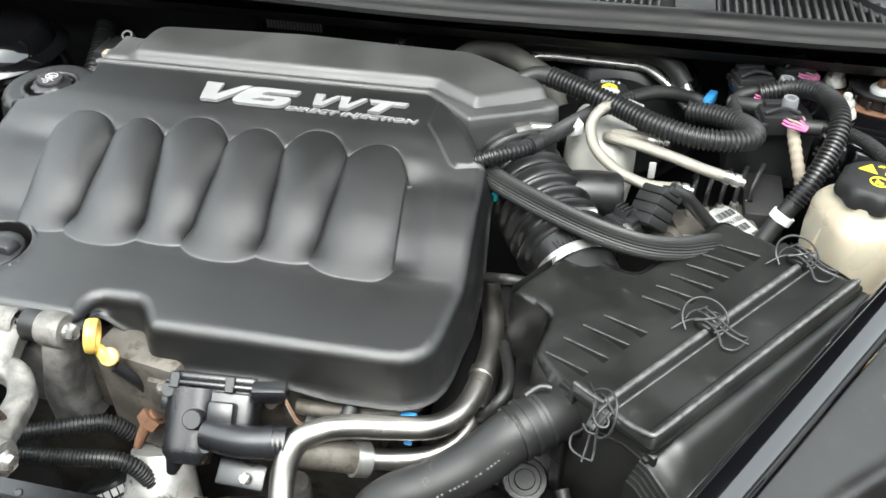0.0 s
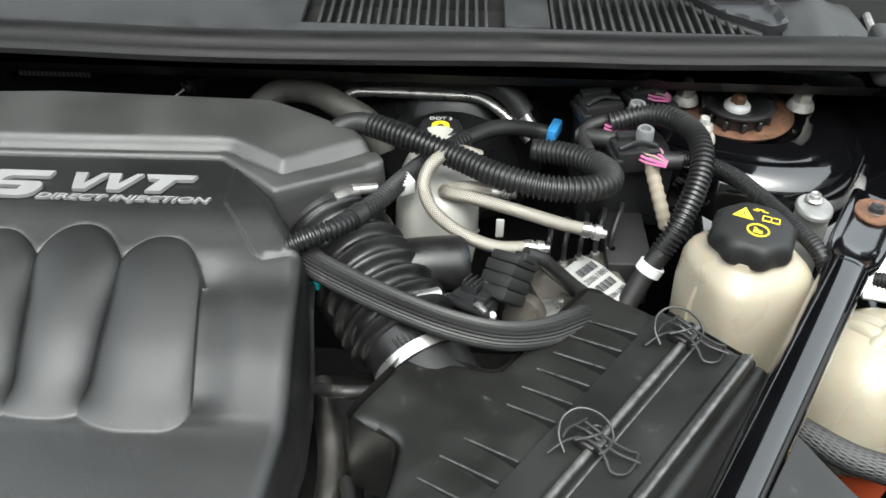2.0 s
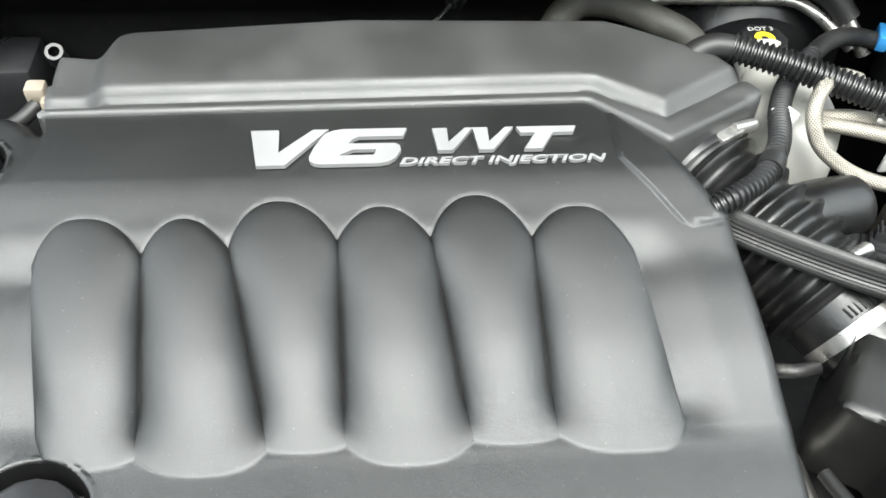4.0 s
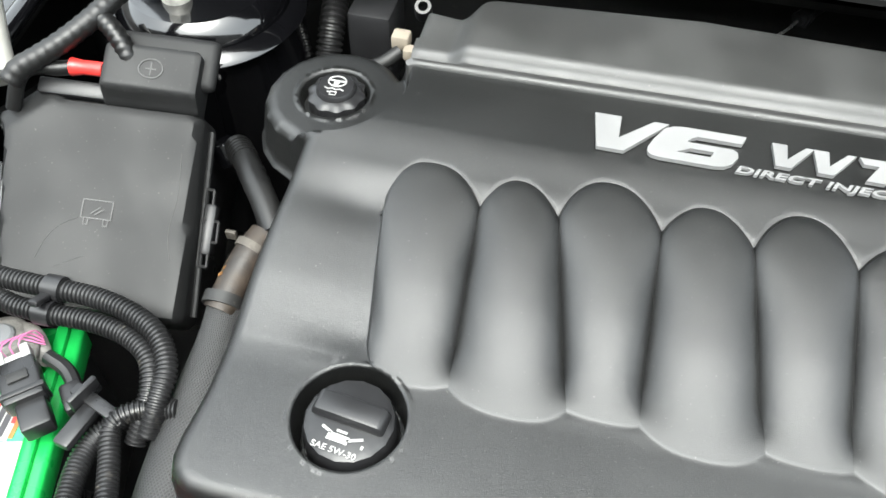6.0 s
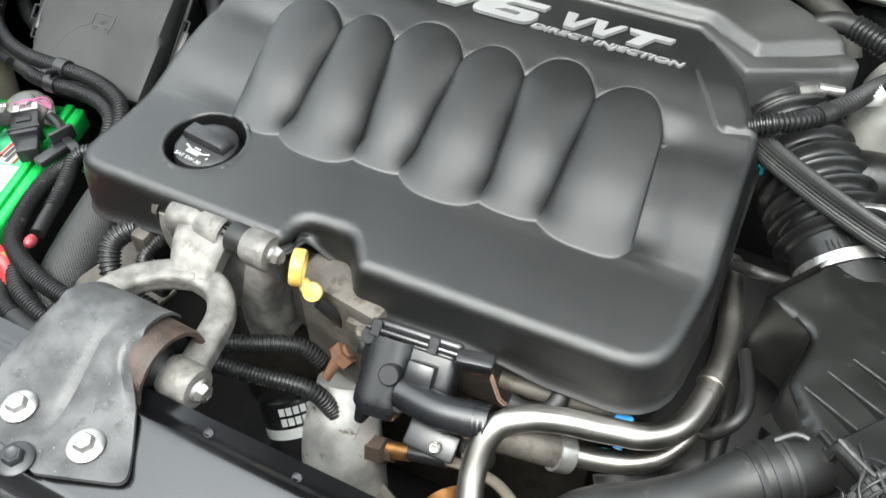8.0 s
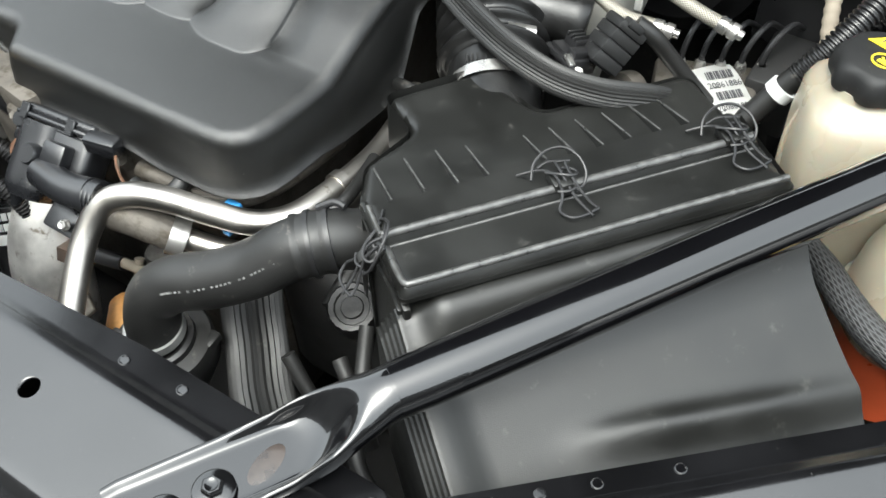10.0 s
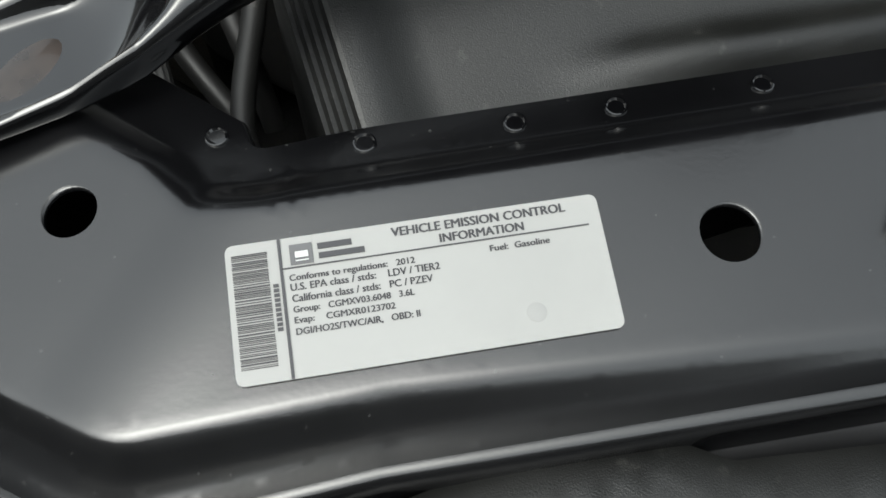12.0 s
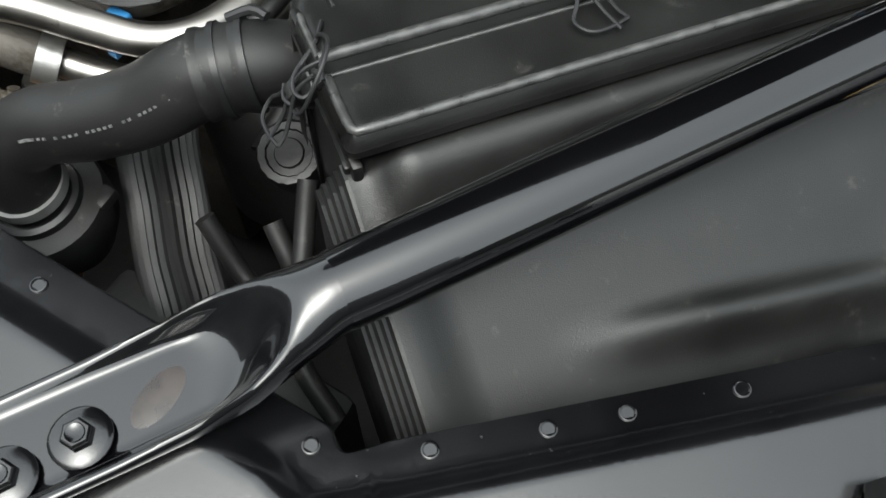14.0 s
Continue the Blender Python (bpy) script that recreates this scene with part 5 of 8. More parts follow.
sleeved = thing("woven_sleeve_harness", (0.03, 0.77, 0.86), "ribbed black sleeve harness laid over the intake duct", "wiring harness")
SH = [(-0.098, 0.845, 0.872), (-0.091, 0.836, 0.873), (-0.055, 0.812, 0.873), (-0.010, 0.787, 0.872), (0.035, 0.769, 0.869), (0.078, 0.764, 0.863), (0.115, 0.775, 0.856), (0.145, 0.797, 0.848), (0.165, 0.82, 0.835)]
part("sleeve", tube(SH, 0.0128, n=104, step=0.005, lobes=26), RUBBER, sleeved)
part("cut_end", tube([(-0.104, 0.850, 0.872), (-0.096, 0.842, 0.8725)], 0.0136, n=18, step=0.003), RUBBER, sleeved, "frayed sleeve end")
ac = thing("air_conditioning_pipe", (0.0, 1.16, 0.84), "black foam-wrapped pipe with bright aluminium line below", "coolant pipe")
part("foam_sleeve", tube([(-0.165, 1.150, 0.872), (-0.135, 1.157, 0.881), (-0.110, 1.164, 0.883), (-0.041, 1.166, 0.884), (0.045, 1.163, 0.886), (0.078, 1.156, 0.885), (0.100, 1.143, 0.876), (0.116, 1.131, 0.860)], 0.0135, n=16), RUBBER, ac)
part("metal_line", tube([(-0.109, 1.150, 0.856), (-0.096, 1.155, 0.866), (-0.075, 1.158, 0.869), (0.014, 1.156, 0.869), (0.058, 1.152, 0.869), (0.080, 1.140, 0.864), (0.100, 1.128, 0.852), (0.122, 1.114, 0.836)], 0.0062, n=12), ZINC, ac, "bright aluminium line")
part("fitting", tube([(0.112, 1.134, 0.864), (0.130, 1.118, 0.842), (0.138, 1.112, 0.83)], 0.008, n=12), ZINC, ac)
hose("heater_hose", [(-0.205, 1.075, 0.82), (-0.207, 1.095, 0.85), (-0.195, 1.120, 0.870), (-0.170, 1.137, 0.880), (-0.134, 1.130, 0.882), (-0.100, 1.106, 0.880), (-0.066, 1.088, 0.868), (-0.05, 1.07, 0.84)], 0.0155, WEATHERED, "weathered black rubber heater hose behind the cover", "heater hose", n=18)
cable = thing("bulkhead_cable", (-0.30, 1.18, 0.85), "thin black cable sheath with clip along the firewall", "cable")
part("wire", tube([(-0.345, 1.12, 0.848), (-0.313, 1.145, 0.858), (-0.300, 1.162, 0.862)], 0.0018, n=8), ZINC, cable)
part("clip", block(0.014, 0.022, 0.02, Matrix.Translation((-0.290, 1.176, 0.852)) @ Matrix.Rotation(radians(-25), 4, "Z"), bevel=0.003), SATIN, cable)
part("sheath", tube([(-0.300, 1.165, 0.862), (-0.270, 1.195, 0.868), (-0.233, 1.215, 0.872), (-0.165, 1.225, 0.874), (-0.06, 1.225, 0.872), (0.06, 1.22, 0.868)], 0.0075, n=12), SATIN, cable)

# ---- brake reservoir, booster and hydraulic block ----
booster = thing("brake_booster", (0.03, 1.135, 0.765), "gloss black brake booster drum behind the reservoir", "brake booster")
part("front_shell", lathe([(0, 0.0), (0.03, 0.0), (0.05, 0.012), (0.085, 0.018), (0.100, 0.035), (0.115, 0.04)], along((0.03, 1.135, 0.765), (0.05, 1, 0.05)), n=48), SATIN, booster)
part("rim", lathe([(0.115, 0.04), (0.125, 0.055), (0.125, 0.075), (0.12, 0.10)], along((0.03, 1.135, 0.765), (0.05, 1, 0.05)), n=48), SATIN, booster, "rolled steel rim")
res = thing("brake_fluid_reservoir", (0.015, 1.02, 0.74), "milky white brake fluid reservoir with black cap", "fluid reservoir")
rings = []
bm = bmesh.new()
for z, cy, hx, hy in ((0.695, 0.972, 0.012, 0.012), (0.700, 0.972, 0.018, 0.018), (0.735, 0.975, 0.022, 0.024), (0.748, 0.985, 0.034, 0.036), (0.765, 0.992, 0.042, 0.048), (0.79, 0.998, 0.046, 0.056), (0.82, 1.004, 0.046, 0.060), (0.845, 1.008, 0.044, 0.060), (0.858, 1.012, 0.038, 0.054), (0.866, 1.016, 0.026, 0.040), (0.868, 1.018, 0.008, 0.014)):
    ring = []
    for k in range(32):
        a = 2 * math.pi * k / 32
        r = (abs(math.cos(a)) ** 2.8 + abs(math.sin(a)) ** 2.8) ** (-1 / 2.8)
        ring.append(bm.verts.new((0.016 + hx * r * math.cos(a), cy + hy * r * math.sin(a), z)))
    rings.append(ring)
for a, b in zip(rings, rings[1:]):
    for k in range(32):
        bm.faces.new((a[k], a[(k + 1) % 32], b[(k + 1) % 32], b[k]))
bm.faces.new(rings[0][::-1])
bm.faces.new(rings[-1])
part("body", merged(bm, tube([(0.014, 1.055, 0.83), (0.016, 1.098, 0.842)], 0.026, n=24)), RESERVOIR, res)
part("mould_seam", tube([(-0.030, 0.985, 0.80), (-0.010, 0.955, 0.805), (0.016, 0.944, 0.806), (0.042, 0.955, 0.805), (0.062, 0.985, 0.80)], 0.0022, n=8), RESERVOIR, res)
cap_b = part("cap", lathe([(0, 0.014), (0.022, 0.014), (0.025, 0.011), (0.026, 0.0), (0.024, -0.012)], Matrix.Translation((0.016, 1.100, 0.848)), n=40, wave=lambda a, h: 1 + 0.03 * math.cos(10 * a)), SATIN, res)
part("symbol", lathe([(0.004, 0.0), (0.0105, 0.0), (0.0105, 0.0008), (0.004, 0.0008)], Matrix.Translation((0.016, 1.098, 0.8622)), n=24), LEMON, cap_b, "yellow printed ring")
lettering("DOT 3", (0.003, 1.111, 0.026, 0.006), PALE, cap_b, z=0.8622, thick=0.0004)
for pts, tips in (([(0.060, 0.990, 0.896), (0.036, 0.985, 0.905), (0.014, 0.966, 0.906), (0.003, 0.946, 0.893), (0.012, 0.930, 0.871), (0.040, 0.918, 0.852), (0.075, 0.908, 0.843), (0.108, 0.911, 0.840)], (0.1085, 0.911, 0.840)), ([(0.024, 0.968, 0.866), (0.028, 0.960, 0.870), (0.060, 0.944, 0.874), (0.100, 0.930, 0.872), (0.140, 0.924, 0.863), (0.165, 0.923, 0.857)], (0.166, 0.923, 0.857)), ([(0.030, 0.972, 0.868), (0.05, 0.965, 0.874), (0.075, 0.962, 0.872)], (0.075, 0.962, 0.872))):
    h = thing("braided_brake_line", pts[0], "braided stainless steel brake line with crimped end", "brake line", "braided brake lines")
    part("sleeve", tube(pts, 0.0068, n=14, step=0.004), STEELBRAID, h)
    d = (Vector(pts[-1]) - Vector(pts[-2])).normalized()
    e = Vector(tips)
    part("crimp", lathe([(0.0072, -0.002), (0.0082, 0), (0.0082, 0.007), (0.0066, 0.008), (0.0066, 0.010), (0.0082, 0.011), (0.0082, 0.018), (0.005, 0.019), (0.0045, 0.024), (0, 0.024)], along(e, d), n=16), ZINC, h)
tagl = thing("line_tag", (0.082, 0.936, 0.83), "small white tag hanging on a brake line", "tag")
part("tag", block(0.008, 0.003, 0.022, Matrix.Translation((0.082, 0.930, 0.838)), bevel=0.0005), WHITE, tagl)
abs_block = thing("brake_hydraulic_block", (0.16, 0.915, 0.70), "dirty aluminium hydraulic brake block with pipe fittings", "hydraulic block")
part("body", block(0.10, 0.06, 0.09, Matrix.Translation((0.165, 0.925, 0.70)) @ Matrix.Rotation(radians(20), 4, "Z"), bevel=0.005), ALU_DIRTY, abs_block)
part("bracket", merged(block(0.040, 0.030, 0.006, Matrix.Translation((0.126, 0.862, 0.792)) @ Matrix.Rotation(radians(8), 4, "Z"), bevel=0.0015), block(0.044, 0.006, 0.05, Matrix.Translation((0.128, 0.880, 0.745)) @ Matrix.Rotation(radians(8), 4, "Z"), bevel=0.0015)), ZINC, abs_block, "bright aluminium bracket plate")
part("motor_ring", lathe([(0, 0.0), (0.019, 0.0), (0.022, 0.003), (0.022, 0.010), (0.02, 0.02), (0, 0.02)], along((0.112, 0.868, 0.79), (-0.35, -0.8, 0.35)), n=24), ALU_DIRTY, abs_block, "dull round motor end")
for k in range(5):
    part("pipe", tube([(0.135 + 0.018 * k, 0.93 + 0.008 * k, 0.785), (0.135 + 0.018 * k, 0.935 + 0.008 * k, 0.812), (0.138 + 0.020 * k, 0.955 + 0.01 * k, 0.83), (0.14 + 0.022 * k, 1.0 + 0.01 * k, 0.80)], 0.003, n=8), SATIN, abs_block)
    part("fitting", lathe([(0, 0.014), (0.005, 0.014), (0.006, 0.010), (0.006, 0)], Matrix.Translation((0.135 + 0.018 * k, 0.93 + 0.008 * k, 0.786)), n=6), ZINC, abs_block)
plug = thing("sensor_connector", (0.09, 0.83, 0.84), "black ribbed electrical connector above the intake duct", "connector")
cm = along((0.080, 0.842, 0.829), (0.016, 0.034, 0.036)) @ Matrix.Rotation(radians(62), 4, "Z")
part("body", merged(block(0.026, 0.034, 0.040, cm, bevel=0.003), block(0.030, 0.012, 0.016, cm @ Matrix.Translation((0, -0.014, 0.002)), bevel=0.002)), SATIN, plug)
for k in range(3):
    part("segment", block(0.031, 0.038, 0.0112, cm @ Matrix.Translation((0, 0, 0.002 + 0.0124 * k)), bevel=0.0014, segs=2), FUSE, plug)
cap_c = part("cap", merged(block(0.032, 0.038, 0.010, cm @ Matrix.Translation((0.001, 0.003, 0.038)), bevel=0.003), block(0.018, 0.016, 0.008, cm @ Matrix.Translation((0.002, 0.016, 0.044)), bevel=0.002)), FUSE, plug, "grey wire cap")
part("latch", merged(block(0.010, 0.006, 0.020, cm @ Matrix.Translation((0.0, -0.0185, 0.012)), bevel=0.0015), block(0.014, 0.004, 0.005, cm @ Matrix.Translation((0.0, -0.0205, 0.028)), bevel=0.001)), SATIN, plug)
bars([(-0.008 + 0.0045 * k, -0.003, 0.003, 0.005) for k in range(3)], DARK, cap_c, cm @ Matrix.Translation((0, 0, 0.0482)), z=0.0, name="moulded_mark")
sensor = thing("air_flow_sensor", (0.055, 0.83, 0.82), "black air sensor with bright metal clip on the duct", "sensor")
sm = Matrix.Translation((0.056, 0.838, 0.822)) @ Matrix.Rotation(radians(-28), 4, "Z") @ Matrix.Rotation(radians(-16), 4, "X")
part("body", merged(block(0.040, 0.028, 0.016, sm, bevel=0.002), block(0.018, 0.016, 0.012, sm @ Matrix.Translation((-0.008, 0.006, 0.013)), bevel=0.002), block(0.012, 0.024, 0.010, sm @ Matrix.Translation((0.010, -0.002, 0.013)), bevel=0.002), block(0.010, 0.034, 0.006, sm @ Matrix.Translation((-0.020, 0, 0.004)), bevel=0.0015), block(0.048, 0.010, 0.006, sm @ Matrix.Translation((0, -0.014, 0.006)), bevel=0.0015)), SATIN, sensor)
for k in range(3):
    part("rib", block(0.002, 0.018, 0.005, sm @ Matrix.Translation((-0.014 + 0.0055 * k, 0.006, 0.0235)), bevel=0.0005, segs=1), FUSE, sensor)
part("clip", block(0.014, 0.007, 0.004, sm @ Matrix.Translation((0.012, -0.016, 0.012)) @ Matrix.Rotation(radians(20), 4, "Y"), bevel=0.0015), ZINC, sensor, "bright metal clip")
hexbolt("screw", sm @ Vector((0.024, -0.012, 0.008)), (0.2, -0.5, 0.8), 0.007, sensor, ZINC, washer=1.4)
hose("taped_harness", [(0.104, 0.868, 0.868), (0.120, 0.872, 0.858), (0.135, 0.880, 0.838), (0.160, 0.892, 0.805), (0.186, 0.893, 0.782), (0.205, 0.885, 0.765)], 0.0082, RUBBER, "black taped harness beside the hydraulic block", "wiring harness")
tag = thing("part_tag", (0.186, 0.893, 0.795), "white paper part tag with barcode wrapped on a harness", "tag")
TG = Matrix.Translation((0.189, 0.914, 0.793)) @ Matrix.Rotation(radians(45), 4, "Z") @ Matrix.Rotation(radians(9), 4, "X")
bm = bmesh.new()
rows = [[bm.verts.new((x, y, 0.004 * math.cos(x * 60) - 9 * max(0.0, y - 0.01) ** 2 - 7 * max(0, -y - 0.012) ** 2)) for x in np.linspace(-0.0205, 0.0205, 8)] for y in np.linspace(-0.042, 0.036, 16)]
for a, b in zip(rows, rows[1:]):
    for k in range(7):
        bm.faces.new((a[k], a[k + 1], b[k + 1], b[k]))
bmesh.ops.solidify(bm, geom=bm.faces[:], thickness=0.0005)
part("sheet", moved(bm, TG), material("white_tag_paper", (0.62, 0.62, 0.6), 0.6, blotch=0.05), tag)
TT = TG @ Matrix.Translation((0, 0, 0.0048))
bars([(-0.015 + 0.0022 * k, 0.012, 0.0008 + 0.0005 * (k % 3), 0.010) for k in range(13)], INK, tag, TT, name="barcode")
bars([(-0.013 + 0.0022 * k, -0.014, 0.0008 + 0.0005 * ((k + 1) % 3), 0.010) for k in range(12)], INK, tag, TT @ Matrix.Translation((0, 0, -0.0003)), name="barcode")
lettering("20861886", (-0.017, 0.001, 0.034, 0.0075), INK, tag, thick=0.0003, turn=TT)
lettering("20861886", (-0.017, -0.026, 0.034, 0.0075), INK, tag, thick=0.0003, turn=TT @ Matrix.Translation((0, 0, -0.0012)) @ Matrix.Rotation(radians(4), 4, "X"))
lettering("20861886", (-0.013, -0.026, 0.030, 0.006), INK, tag, thick=0.0003, turn=TT @ Matrix.Translation((0, 0, -0.001)))

# ---- control unit connectors ----
SEALGREY = material("grey_nylon", (0.14, 0.145, 0.15), 0.5, blotch=0.15)
ecu = thing("control_unit", (0.21, 1.09, 0.82), "black control unit box beside the strut tower", "control unit")
part("case", block(0.10, 0.12, 0.09, Matrix.Translation((0.225, 1.085, 0.78)), bevel=0.006), SATIN, ecu)
part("bracket", block(0.05, 0.10, 0.06, Matrix.Translation((0.225, 0.985, 0.74)), bevel=0.004), DARK, ecu)
for at, turn, wires in (((0.197, 1.110, 0.872), 20, (0.209, 1.074, 0.888)), ((0.250, 1.140, 0.878), 25, (0.264, 1.132, 0.894)), ((0.226, 1.020, 0.872), 10, (0.240, 1.006, 0.893))):
    c = thing("harness_connector", at, "black multi-pin connector with pink wires", "connector", "control unit connectors", turn)
    m = Matrix.Translation(at) @ Matrix.Rotation(radians(turn), 4, "Z")
    part("body", merged(block(0.048, 0.036, 0.026, m, bevel=0.003), block(0.036, 0.012, 0.008, m @ Matrix.Translation((0, 0.012, 0.024)), bevel=0.002), block(0.010, 0.040, 0.008, m @ Matrix.Translation((-0.022, 0, 0.010)), bevel=0.002)), SATIN, c)
    part("lever", tube([m @ Vector((-0.022, -0.012, 0.028)), m @ Vector((0.0, -0.008, 0.033)), m @ Vector((0.020, -0.010, 0.028))], 0.0025, n=8), SATIN, c)
    w = Vector(wires)
    row, out = m.to_3x3() @ Vector((0.55, 0.83, 0)), m.to_3x3() @ Vector((0.8, -0.55, -0.25))
    for k in range(9):
        s = w + row * 0.0040 * (k - 4) + Vector((0, 0, 0.0018 * (k % 2)))
        part("wire", tube([s - out * 0.008, s, s + out * 0.007 + Vector((0, 0, 0.002)), w + out * 0.020 + row * 0.0016 * (k - 4)], 0.0013, n=6), TAN if k % 4 == 3 else PINK, c, "pink wire")
for at in ((0.237, 1.090, 0.897), (0.236, 1.028, 0.903)):
    single("grey_bolt_cap", lathe([(0, 0.004), (0.005, 0.004), (0.0055, 0.009), (0.0085, 0.009), (0.0096, 0.006), (0.0096, -0.012), (0.008, -0.02)], Matrix.Translation(at), n=24), SEALGREY, "pale grey round connector bolt", "bolt", "connector bolts")
single("cloth_taped_wire", tube([(0.240, 1.014, 0.893), (0.246, 0.995, 0.872), (0.254, 0.974, 0.850), (0.262, 0.966, 0.828)], 0.0078, n=14, ridge=0.0008, pitch=0.010), TAN, "tan cloth-taped wire bundle under a connector", "wiring")
hose("taped_harness", [(0.17, 1.06, 0.880), (0.20, 1.045, 0.886), (0.225, 1.04, 0.886), (0.25, 1.012, 0.884), (0.275, 1.01, 0.884)], 0.0095, RUBBER, "black taped harness between the connectors", "wiring harness")
hose("taped_harness", [(0.180, 1.02, 0.88), (0.176, 1.06, 0.885), (0.20, 1.075, 0.89), (0.235, 1.08, 0.89), (0.268, 1.09, 0.888), (0.285, 1.12, 0.885)], 0.007, RUBBER, "black taped harness between the connectors", "wiring harness")

# ---- strut tower ----
TC = (0.372, 1.140)
tower = thing("strut_tower", (TC[0], TC[1], 0.60), "gloss black pressed steel strut tower", "strut tower")


def tower_wave(a, h):
    return 1 + (0.12 * max(0, math.cos(a + 0.7)) ** 2 if h < 0.872 else 0)


part("shell", lathe([(0.0, 0.862), (0.058, 0.862), (0.064, 0.866), (0.070, 0.8715), (0.112, 0.8725), (0.126, 0.868), (0.137, 0.857), (0.144, 0.843), (0.149, 0.80), (0.156, 0.70), (0.16, 0.60)], Matrix.Translation((TC[0], TC[1], 0)), n=64, wave=tower_wave), GLOSS, tower)


def apron_height(x, y, d):
    """The inner fender: a hollow that sweeps up to the rail and under the tower."""
    z = 0.800 + 0.055 * smooth01(0.45, 0.545, x) ** 1.5
    return z + 0.035 * smooth01(0.96, 1.06, y) - 0.02 * smooth01(0.008, 0.0, d)


APRON = [(0.30, 0.90, 0.02), (0.40, 0.86, 0.02), (0.545, 0.84, 0.02), (0.548, 1.20, 0.02), (0.30, 1.12, 0.02)]
apron = part("apron", plate(APRON, apron_height, skirt=[(0.002, 0.70), (0.002, 0.60)], step=0.006), GLOSS, tower)
true_normals(apron, apron_height, resampled(rounded(APRON), 0.006))
mount = thing("strut_mount", (TC[0], TC[1], 0.864), "black strut top mount plate with rusty ring and nut", "strut mount")
MC = (TC[0] - 0.007, TC[1] - 0.004)
part("rust_ring", lathe([(0.030, 0.000), (0.045, 0.002), (0.060, 0.003), (0.0635, 0.006), (0.066, 0.010)], Matrix.Translation((MC[0], MC[1], 0.8635)), n=48), RUST, mount, "rusty steel ring")
part("plate", lathe([(0.010, 0.011), (0.016, 0.010), (0.023, 0.011), (0.030, 0.017), (0.036, 0.0205), (0.040, 0.0205), (0.0425, 0.019), (0.0425, 0.0165), (0.038, 0.0135), (0.035, 0.008), (0.035, 0.0)], Matrix.Translation((MC[0], MC[1], 0.866)), n=48), SATIN, mount)
for k in range(12):
    a = 2 * math.pi * k / 12
    part("tooth", block(0.010, 0.005, 0.012, Matrix.Translation((MC[0] + 0.037 * math.cos(a), MC[1] + 0.037 * math.sin(a), 0.866)) @ Matrix.Rotation(a, 4, "Z"), bevel=0.001, segs=1), SATIN, mount)
part("washer", lathe([(0, 0.008), (0.012, 0.008), (0.0155, 0.004), (0.0155, 0)], Matrix.Translation((MC[0], MC[1], 0.876)), n=24), PALE, mount, "white washer")
part("nut", lathe([(0, 0.010), (0.0055, 0.010), (0.009, 0.007), (0.0095, 0)], Matrix.Translation((MC[0], MC[1], 0.883)), n=6), RUST, mount, "rusty centre nut")
for at in ((0.307, 1.153, 0.873), (0.443, 1.147, 0.873), (0.308, 1.065, 0.876)):
    single("strut_nut", merged(lathe([(0, 0.010), (0.012, 0.010), (0.0155, 0.005), (0.0165, 0.0)], Matrix.Translation(at), n=20), lathe([(0, 0.021), (0.0095, 0.021), (0.0112, 0.018), (0.0112, 0.006)], Matrix.Translation(at), n=6), lathe([(0, 0.029), (0.005, 0.029), (0.006, 0.026), (0.006, 0.015)], Matrix.Translation(at), n=12)), CHALKY, "zinc-plated flange nut on the strut tower", "nut", "strut tower nuts")

# ---- coolant and washer tanks ----
def tank(name, secs, at, label, category, n=40, power=3.0):
    """A blown plastic tank from (z, centre x, centre y, half width, half depth, turn) levels."""
    t = thing(name, at, label, category)
    bm = bmesh.new()
    rings = []
    for z, cx, cy, hx, hy, turn in secs:
        c, s = math.cos(radians(turn)), math.sin(radians(turn))
        ring = []
        for k in range(n):
            a = 2 * math.pi * k / n
            r = (abs(math.cos(a)) ** power + abs(math.sin(a)) ** power) ** (-1 / power)
            px, py = hx * r * math.cos(a), hy * r * math.sin(a)
            ring.append(bm.verts.new((cx + px * c - py * s, cy + px * s + py * c, z)))
        rings.append(ring)
    for a, b in zip(rings, rings[1:]):
        for k in range(n):
            bm.faces.new((a[k], a[(k + 1) % n], b[(k + 1) % n], b[k]))
    bm.faces.new(rings[0][::-1])
    bm.faces.new(rings[-1])
    part("body", bm, TANK, t)
    return t


pst = tank("coolant_reservoir", [(0.60, 0.322, 0.852, 0.043, 0.05, 20), (0.70, 0.322, 0.855, 0.050, 0.054, 20), (0.78, 0.321, 0.858, 0.055, 0.057, 20), (0.815, 0.320, 0.859, 0.057, 0.057, 20), (0.836, 0.319, 0.860, 0.057, 0.0565, 20), (0.852, 0.318, 0.861, 0.055, 0.054, 20), (0.866, 0.316, 0.862, 0.053, 0.052, 20), (0.876, 0.315, 0.864, 0.049, 0.047, 20), (0.882, 0.314, 0.866, 0.042, 0.041, 20), (0.886, 0.314, 0.866, 0.036, 0.035, 20), (0.889, 0.314, 0.866, 0.034, 0.033, 20), (0.895, 0.314, 0.866, 0.033, 0.032, 20)], (0.315, 0.86, 0.60), "milky white coolant reservoir with large black cap", "coolant tank", power=4.0)
capm = Matrix.Translation((0.313, 0.866, 0.892))
part("mould_seam", tube([(0.2665, 0.842, 0.78), (0.264, 0.842, 0.815), (0.264, 0.843, 0.836), (0.268, 0.845, 0.856), (0.273, 0.848, 0.870)], 0.003, n=8), TANK, pst)
ccap = part("cap", lathe([(0, 0.024), (0.030, 0.024), (0.034, 0.022), (0.0375, 0.017), (0.039, 0.004), (0.038, 0.0), (0.030, -0.002)], capm, n=72, wave=lambda a, h: 1 + 0.05 * math.cos(8 * a) * (1 if h < 0.02 else 0.3)), FUSE, pst)
